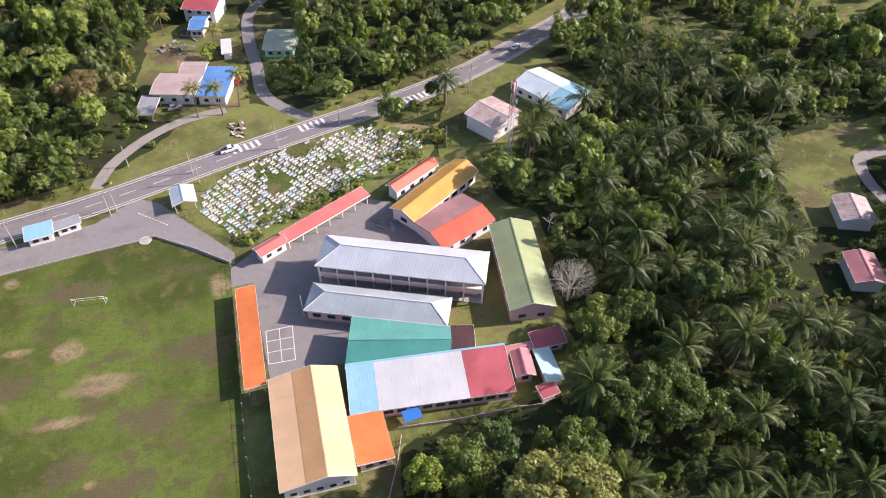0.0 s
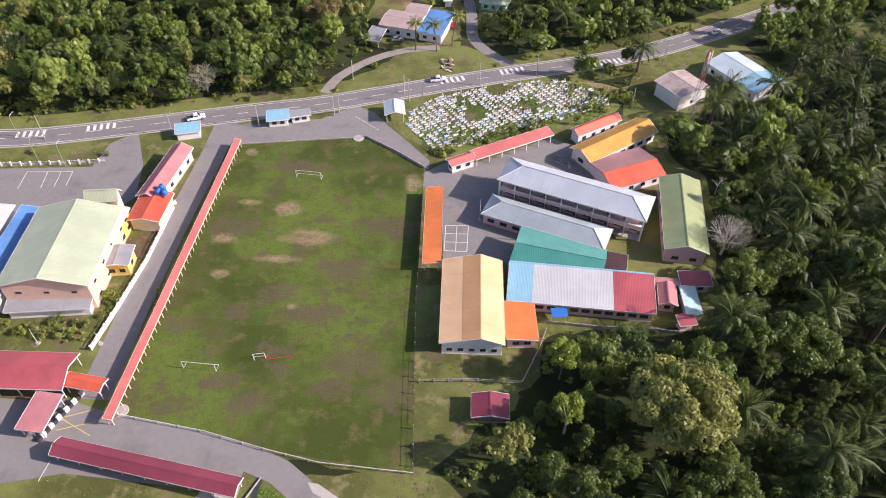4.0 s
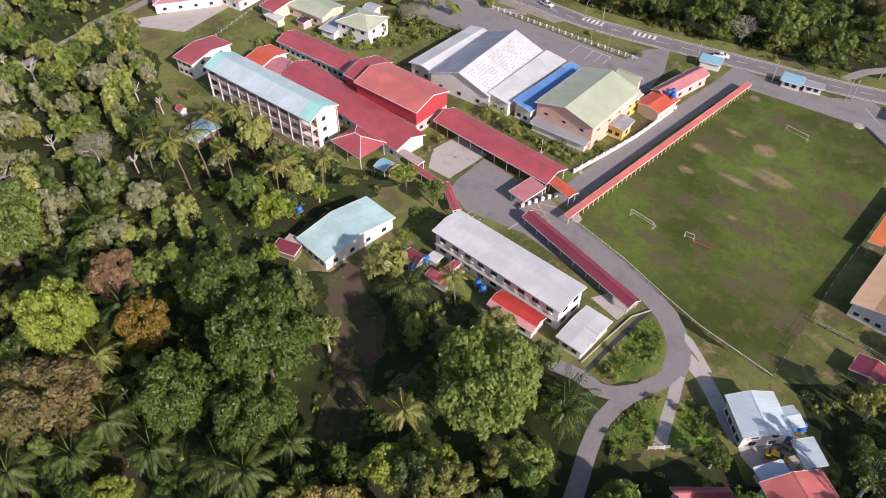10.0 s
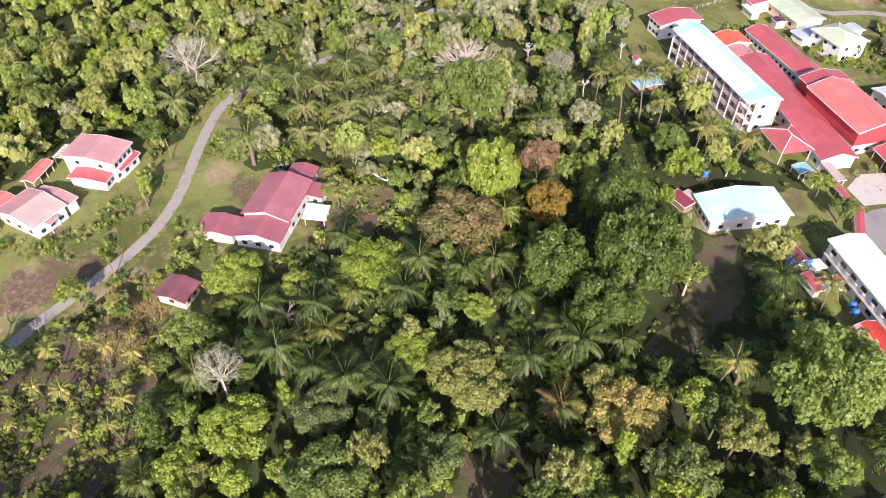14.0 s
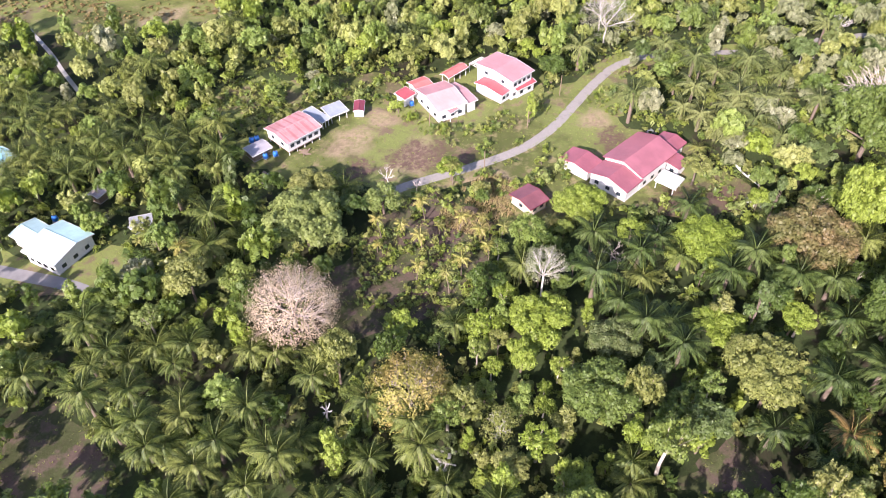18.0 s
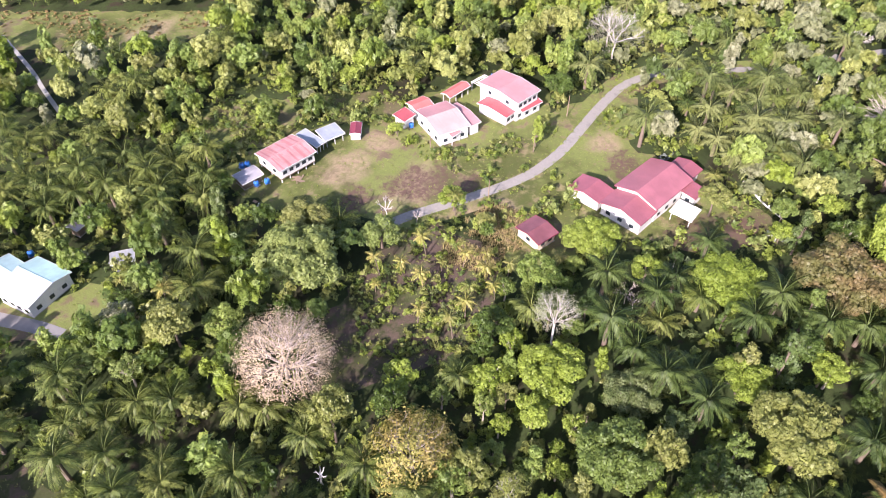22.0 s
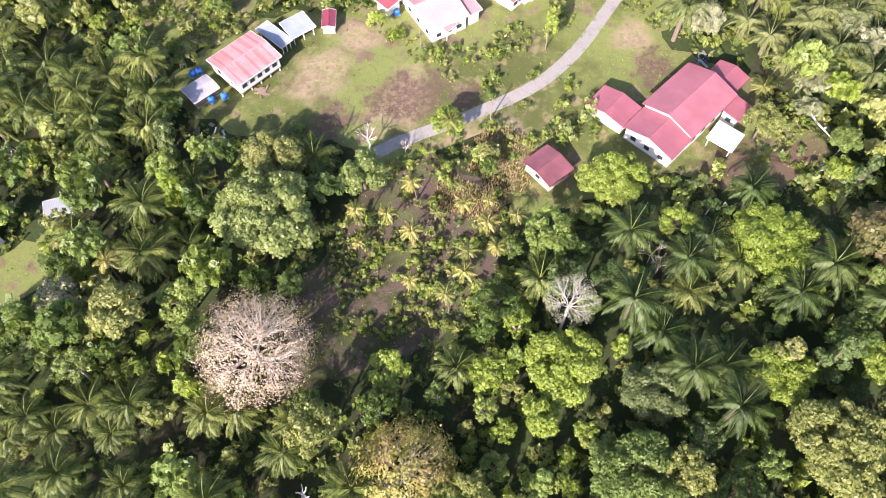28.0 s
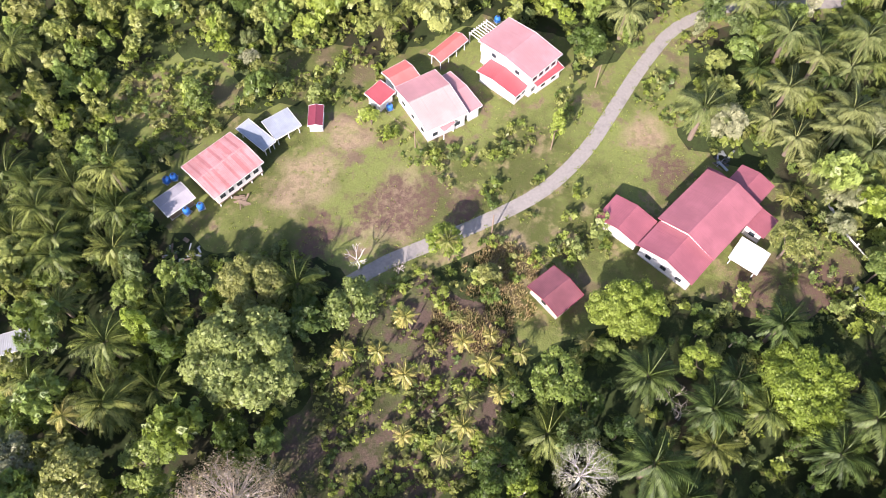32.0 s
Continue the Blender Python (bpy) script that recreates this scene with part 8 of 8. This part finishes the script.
HILLSIDE = [LEAF_PALEHAZE] * 4 + [LEAF_LUSH] * 3 + [LEAF_OLIVE] * 2 + [LEAF_MIXED] * 2 + [LEAF_GREYHAZE] + [LEAF_BRIGHT] * 2      # slope behind the houses; distance haze put in by paler leaves
UPLAND = [LEAF_GREYHAZE] * 4 + [LEAF_MIXED] * 4 + [LEAF_OLIVE] * 2 + [LEAF_LUSH] * 2 + [LEAF_PALEHAZE]                            # wood behind the three-storey block; haze put in by greyer, paler leaves
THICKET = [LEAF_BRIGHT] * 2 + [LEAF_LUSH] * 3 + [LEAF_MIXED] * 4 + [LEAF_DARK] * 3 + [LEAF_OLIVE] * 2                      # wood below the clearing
EASTWOOD = [LEAF_SHADED] * 3 + [LEAF_DARK] * 5 + [LEAF_MIXED] * 3                                                           # plantation edge; its shaded side put in by darker leaf colours
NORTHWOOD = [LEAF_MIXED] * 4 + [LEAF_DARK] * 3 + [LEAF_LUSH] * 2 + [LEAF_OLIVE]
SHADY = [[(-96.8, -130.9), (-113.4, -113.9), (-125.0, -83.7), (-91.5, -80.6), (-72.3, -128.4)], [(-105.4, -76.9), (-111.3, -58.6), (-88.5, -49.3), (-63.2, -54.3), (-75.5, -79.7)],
         [(-120.3, -126.5), (-95.2, -82.6), (-63.5, -86.0), (-87.6, -129.2)], [(-78.9, -67.9), (-89.9, -58.8), (-51.8, -59.2), (-46.2, -74.0), (-56.3, -76.7)]]   # dark gaps with palms between tall trees; shade put into their leaf colours
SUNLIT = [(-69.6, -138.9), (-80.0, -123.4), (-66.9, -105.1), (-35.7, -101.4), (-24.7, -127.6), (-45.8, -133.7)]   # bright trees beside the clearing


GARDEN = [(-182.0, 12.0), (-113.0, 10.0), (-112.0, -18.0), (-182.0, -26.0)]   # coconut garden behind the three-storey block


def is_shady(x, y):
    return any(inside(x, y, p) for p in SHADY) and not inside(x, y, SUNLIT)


# Leaf colours by region; far haze and woodland shade are part of them.
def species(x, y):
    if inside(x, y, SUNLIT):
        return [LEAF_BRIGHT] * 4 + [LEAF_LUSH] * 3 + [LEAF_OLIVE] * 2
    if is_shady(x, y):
        return [LEAF_SHADED] * 3 + [LEAF_DARK] * 2 + [LEAF_LUSH]
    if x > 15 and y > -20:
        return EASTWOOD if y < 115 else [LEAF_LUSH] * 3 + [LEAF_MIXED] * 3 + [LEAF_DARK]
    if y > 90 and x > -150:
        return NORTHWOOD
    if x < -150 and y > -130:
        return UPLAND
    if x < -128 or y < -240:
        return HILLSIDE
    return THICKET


broad_spots, palm_spots = [], []
for x, y in placed(-355, 262, -412, 320, 6.2, 11):
    if not in_view(x, y) or any(inside(x, y, p) for p in PALMS) or is_taken(x, y, 1.0) or is_built(x, y, 2.5) or is_open(x, y):
        continue
    if (is_shady(x, y) and rng.random() < 0.45) or (inside(x, y, GARDEN) and rng.random() < 0.6):
        continue
    (palm_spots if rng.random() < (0.5 if is_shady(x, y) else 0.0 if inside(x, y, SUNLIT) else 0.09) else broad_spots).append((x, y))
for x, y in placed(-355, 262, -412, 320, 7.6, 12):
    if not in_view(x, y) or not any(inside(x, y, p) for p in PALMS) or is_taken(x, y, 0.6) or is_built(x, y, 2.5) or is_open(x, y, 3.0):
        continue
    (broad_spots if rng.random() < (0.38 if y > -60 and x < 85 else 0.2 if y > -60 else 0.3 if y < -110 and x > -60 else 0.14) else palm_spots).append((x, y))
broad_spots.sort(key=lambda p: min(math.hypot(p[0] + 60, p[1] + 90), math.hypot(p[0] - 10, p[1] - 55) * 1.2))
palm_spots.sort(key=lambda p: min(math.hypot(p[0] + 40, p[1] + 140), math.hypot(p[0] - 70, p[1] - 60), 1.6 * math.hypot(p[0] + 180, p[1] + 100)))
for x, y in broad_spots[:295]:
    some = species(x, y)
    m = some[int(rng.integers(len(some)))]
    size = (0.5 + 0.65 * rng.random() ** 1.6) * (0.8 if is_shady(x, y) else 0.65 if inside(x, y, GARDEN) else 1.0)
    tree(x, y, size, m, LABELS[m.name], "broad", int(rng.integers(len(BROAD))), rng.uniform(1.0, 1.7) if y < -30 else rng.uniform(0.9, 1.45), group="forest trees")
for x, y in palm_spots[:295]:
    # Palm colour carries the light: darker in SHADY gaps, front-lit in the south.
    m = LEAF_PALM if y > -60 or is_shady(x, y) else LEAF_HILLPALM if x < -140 else LEAF_LITPALM
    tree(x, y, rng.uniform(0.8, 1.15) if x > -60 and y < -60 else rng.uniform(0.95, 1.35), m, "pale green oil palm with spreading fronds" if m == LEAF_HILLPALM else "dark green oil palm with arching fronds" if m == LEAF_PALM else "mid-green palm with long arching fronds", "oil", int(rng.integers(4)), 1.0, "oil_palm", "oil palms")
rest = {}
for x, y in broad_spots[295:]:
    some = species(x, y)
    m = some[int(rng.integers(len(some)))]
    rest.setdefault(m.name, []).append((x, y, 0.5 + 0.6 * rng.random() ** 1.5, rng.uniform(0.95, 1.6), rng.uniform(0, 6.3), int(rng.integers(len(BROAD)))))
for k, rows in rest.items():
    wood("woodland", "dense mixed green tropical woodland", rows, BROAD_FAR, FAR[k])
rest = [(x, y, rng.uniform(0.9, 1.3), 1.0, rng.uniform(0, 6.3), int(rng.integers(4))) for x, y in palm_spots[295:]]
# The southern stand takes the palm colour that has front light in it.
for m, south in ((LEAF_PALM, False), (LEAF_LITPALM, True)):
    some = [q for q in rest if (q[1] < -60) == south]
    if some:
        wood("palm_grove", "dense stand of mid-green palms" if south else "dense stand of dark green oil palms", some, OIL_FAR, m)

# undergrowth: under the trees and along edges
SCRUB = [
    [(-4.5, 29.6), (4.0, 34.0), (12.0, 45.0), (22.0, 50.0), (26.0, 40.0), (14.0, 24.0), (4.7, 18.7)],
    [(-138.4, -197.6), (-143.0, -191.0), (-129.7, -176.9), (-130.8, -158.8), (-146.7, -156.4), (-147.5, -164.8), (-137.4, -166.5), (-135.0, -176.4), (-133.5, -184.0)],
    [(-114.5, -157.9), (-125.4, -153.0), (-129.0, -144.2), (-120.0, -137.7), (-114.0, -145.5), (-104.1, -143.3), (-102.0, -148.4)],
    [(-176.6, -142.0), (-182.9, -126.9), (-160.7, -118.2), (-159.0, -130.8), (-164.1, -140.1)],
    [(-93.4, -188.6), (-105.2, -166.6), (-98.6, -147.2), (-76.2, -142.4), (-63.2, -148.9), (-57.5, -167.6)],
    [(-44.2, 31.9), (-37.2, 29.2), (-34.7, 21.9), (-39.5, 11.4), (-42.3, 9.4)],
    [(-28.6, 17.7), (-22.5, 20.5), (-14.6, 13.7), (-23.4, 7.3)],
    [(-35.6, 4.6), (-31.4, 15.6), (-24.6, 5.0), (-29.3, -4.1)],
    [(-20.3, 134.7), (-15.0, 131.0), (2.5, 139.6), (18.4, 146.8), (35.3, 152.9), (33.0, 157.4), (3.0, 144.5), (-14.8, 135.5)],
    [(-211.0, 39.9), (-178.6, 31.8), (-141.4, 35.0), (-148.6, 53.8), (-193.1, 57.4)],
    [(-202.9, 73.5), (-176.0, 93.3), (-160.8, 99.6), (-163.2, 79.4), (-178.9, 59.2)],
    [(-89.0, 75.0), (-75.1, 77.7), (-72.6, 70.9), (-86.6, 69.3)],
    [(-122.6, 66.5), (-89.3, 68.7), (-89.1, 61.9), (-121.3, 61.6)],
    [(-117.4, -251.0), (-133.3, -222.4), (-145.1, -212.0), (-162.6, -207.9), (-164.8, -222.4), (-134.7, -254.3)],
    [(19.1, 170.2), (40.5, 168.1), (43.6, 160.3), (38.0, 151.0), (25.4, 151.4)],
    [(-202.8, -144.0), (-169.6, -108.1), (-156.9, -109.3), (-172.5, -138.8)],
    [(-122.9, -256.5), (-135.7, -246.0), (-138.9, -233.2), (-130.0, -224.9), (-118.6, -224.4), (-107.7, -232.9), (-107.6, -242.1)],
    [(-143.3, -227.7), (-156.2, -207.1), (-148.2, -195.7), (-137.2, -198.1), (-134.2, -214.8)],
    [(-142.7, -199.2), (-143.6, -192.1), (-133.3, -184.5), (-131.1, -172.3), (-130.0, -158.1), (-124.1, -160.0), (-126.6, -178.8), (-131.8, -192.6)],
    [(-90.0, -230.2), (-90.5, -217.6), (-92.8, -206.4), (-99.3, -196.2), (-94.8, -188.5), (-89.3, -201.7), (-84.2, -217.8), (-84.6, -228.0)],
    [(-185.9, -138.1), (-180.6, -118.5), (-164.2, -114.8), (-164.0, -125.4), (-171.5, -135.8)],
    [(-161.6, -156.8), (-156.8, -149.7), (-138.3, -151.3), (-128.0, -154.4)],
    [(-158.2, -99.8), (-147.5, -87.3), (-129.2, -83.1), (-117.4, -89.8), (-123.7, -100.0), (-137.0, -101.0)],
    [(-136.9, -147.4), (-126.0, -127.3), (-118.9, -128.2), (-125.4, -146.9)],
    [(-86.6, 155.4), (-69.4, 168.8), (-55.2, 178.4), (-54.6, 186.9), (-65.8, 188.0), (-90.1, 168.9)],
    [(-193.3, 148.0), (-157.3, 150.5), (-125.2, 150.8), (-103.8, 156.9), (-101.7, 151.0), (-134.2, 144.6), (-188.2, 140.2)],
    [(9.6, 180.4), (40.4, 194.2), (71.2, 211.4), (70.1, 204.1), (39.9, 187.9), (9.7, 175.1)],
    [(-106.4, 18.1), (-104.6, 24.4), (-94.8, 21.6), (-95.5, 14.1), (-96.1, 6.9), (-97.9, 1.3)],
]
DRYLAND = [(-92.0, -162.0), (-101.0, -163.0), (-110.0, -160.5), (-117.6, -156.1), (-116.6, -146.5), (-104.0, -144.1), (-92.0, -150.0)]   # straw-coloured grass round the cabin
low = []
for x, y in placed(-355, 262, -412, 320, 2.6, 21):
    if not in_view(x, y):
        continue
    r = rng.random()
    in_scrub = any(inside(x, y, p) for p in SCRUB)
    in_wood = not any(inside(x, y, p) for p in CLEAR)
    if (in_wood and not in_scrub and r < (0.3 if is_shady(x, y) else 0.62 if y < -40 else 0.32) and math.hypot(x + 40, y + 40) < 260):
        if not is_built(x, y, 0.9):
            size = rng.uniform(1.2, 2.1) if y < -40 and rng.random() < 0.22 and not is_built(x, y, 4) else rng.uniform(0.4, 1.1)
            low.append((x, y, size, rng.uniform(0.7, 1.3), rng.uniform(0, 6.3), int(rng.integers(4))))
for x, y in placed(-355, 262, -412, 320, 1.45, 22):
    if any(inside(x, y, p) for p in SCRUB) and rng.random() < (0.22 if inside(x, y, DRYLAND) else 0.85) and not is_built(x, y, 0.7) and noise.noise((x * 0.12, y * 0.12, 3)) > -0.15:
        low.append((x, y, 0.25 + 0.95 * rng.random() ** 1.6, rng.uniform(0.6, 1.3), rng.uniform(0, 6.3), int(rng.integers(4))))
for x, y in placed(-80, 160, 60, 200, 2.1, 23):
    if inside(x, y, GRAVES[0]) and not is_built(x, y, 0.6) and noise.noise((x * 0.13, y * 0.13, 4)) < rng.uniform(-0.3, 0.35):
        low.append((x, y, rng.uniform(0.2, 0.5), rng.uniform(0.5, 1.0), rng.uniform(0, 6.3), int(rng.integers(4))))
for k, m in enumerate((LEAF_SHRUB, LEAF_MIXED, LEAF_OLIVE)):
    tagged(wood("undergrowth", "low green scrub and undergrowth", low[k::3], BUSH_FAR, FAR[m.name]), category="undergrowth")


# ferns and seedling palms between the trees
seedlings = [(x, y, rng.uniform(0.3, 0.6), rng.uniform(0.5, 0.8), rng.uniform(0, 6.3), int(rng.integers(4))) for x, y in placed(-190, 190, -260, 190, 8.5, 31)
             if in_view(x, y) and not is_built(x, y, 1.5) and not is_taken(x, y) and not any(inside(x, y, p) for p in CLEAR)]
tagged(wood("seedling_palms", "young palms and ferns under the trees", seedlings, [(np.concatenate(palm_crown(600 + k, 10, 5.2, 0.6, 1.1, 5, width=0.7)),) for k in range(4)], LEAF_LITPALM), category="undergrowth")

# weeds and grass tussocks on open ground
WEED = []
for k in range(4):
    r = np.random.default_rng(500 + k)
    a = r.uniform(0, 2 * np.pi, 9)
    root = np.stack([np.cos(a), np.sin(a), a * 0], 1) * r.uniform(0.02, 0.4, (9, 1))
    tip = root * 2.2 + np.stack([a * 0, a * 0, r.uniform(0.25, 0.7, 9)], 1)
    across = np.stack([-np.sin(a), np.cos(a), a * 0], 1) * 0.13
    mid = root * 0.4 + tip * 0.6 + (0, 0, 0.08)
    WEED.append((np.stack([root - across * 0.4, root + across * 0.4, mid + across, tip], 1),))
weeds = {0: [], 1: []}
for x, y in placed(-80, 60, -60, 40, 0.9, 44):
    if any(inside(x, y, p) for p in SCRUB[5:8]) and not is_built(x, y, 0.3):
        weeds[int(rng.integers(2))].append((x, y, rng.uniform(0.5, 1.2), rng.uniform(0.6, 1.1), rng.uniform(0, 6.3), int(rng.integers(4))))
for x, y in placed(-230, 200, -290, 200, 1.9, 41):
    if not in_view(x, y):
        continue
    where = [k for k, p in enumerate(CLEAR) if inside(x, y, p)]
    if not where or inside(x, y, FIELD) or is_built(x, y, 0.3) or any(inside(x, y, p) for p in (APRON, COURT, YARD, CARPARK)):
        continue
    if noise.noise((x * 0.11, y * 0.11, 9)) + rng.uniform(-0.35, 0.35) > (-0.15 if y < -60 else 0.12):
        weeds[int(rng.integers(2))].append((x, y, rng.uniform(0.35, 1.0), rng.uniform(0.4, 0.9), rng.uniform(0, 6.3), int(rng.integers(4))))
for k, m in ((0, LEAF_SHRUB), (1, LEAF_OLIVE)):
    tagged(wood("weeds", "tufts of green weeds on open ground", weeds[k], WEED, m), category="weeds")

# straw-coloured grass in the clearing and round the huts
STRAW = leaves("dry_straw_grass", [(0.36, 0.26, 0.13), (0.43, 0.31, 0.18), (0.33, 0.31, 0.12)], through=0.25, grain=0.5, lace=0.0, gloss=0.1)
TUFT = []
for k in range(4):
    r = np.random.default_rng(520 + k)
    a = r.uniform(0, 2 * np.pi, 16)
    root = np.stack([np.cos(a), np.sin(a), a * 0], 1) * r.uniform(0.02, 0.35, (16, 1))
    tip = root * 2.0 + np.stack([a * 0, a * 0, r.uniform(0.3, 0.8, 16)], 1)
    across = np.stack([-np.sin(a), np.cos(a), a * 0], 1) * 0.05
    mid = root * 0.45 + tip * 0.55 + (0, 0, 0.1)
    TUFT.append((np.stack([root - across * 0.5, root + across * 0.5, mid + across, tip], 1),))
straw = []
for x, y in placed(-130, -50, -190, -130, 0.62, 51):
    if inside(x, y, DRYLAND) and not is_built(x, y, 0.4) and noise.noise((x * 0.1, y * 0.1, 12)) + 0.6 * noise.noise((x * 0.35, y * 0.35, 5)) + rng.uniform(-0.25, 0.25) > -0.25:
        straw.append((x, y, rng.uniform(0.9, 1.9), rng.uniform(0.6, 1.1), rng.uniform(0, 6.3), int(rng.integers(4))))
tagged(wood("dry_grass", "tufts of straw-coloured dry grass in the clearing", straw, TUFT, STRAW), category="grass")

# reddish bracken on the far meadow
BRACKEN = leaves("dry_bracken", [(0.24, 0.15, 0.075), (0.30, 0.20, 0.10), (0.22, 0.20, 0.07)], through=0.2, grain=0.5, gloss=0.1)
bracken = [(x, y, rng.uniform(0.3, 0.9), rng.uniform(0.35, 0.7), rng.uniform(0, 6.3), int(rng.integers(4))) for x, y in placed(-185, -115, -385, -280, 2.1, 61)
           if inside(x, y, CLEAR[12]) and noise.noise((x * 0.07, y * 0.07, 15)) + rng.uniform(-0.2, 0.2) > -0.02]
tagged(wood("bracken", "low reddish-brown bracken on open meadow", bracken, BUSH_FAR, BRACKEN), category="undergrowth")

# weeds that creep over the edges of the gravel track
fringe = []
for (ax, ay), (bx, by) in zip(ROADS_TRACK, ROADS_TRACK[1:]):
    n = math.hypot(bx - ax, by - ay)
    for k in range(int(n / 0.55)):
        u, side, off = rng.random(), (-1 if rng.random() < 0.5 else 1), abs(rng.normal(0, 0.55)) + 1.35
        fringe.append((ax + (bx - ax) * u - (by - ay) / n * side * off, ay + (by - ay) * u + (bx - ax) / n * side * off, rng.uniform(0.5, 1.2), rng.uniform(0.4, 0.9), rng.uniform(0, 6.3), int(rng.integers(4))))
tagged(wood("track_weeds", "green weeds creeping over the track's edges", fringe, WEED, LEAF_SHRUB), category="weeds")
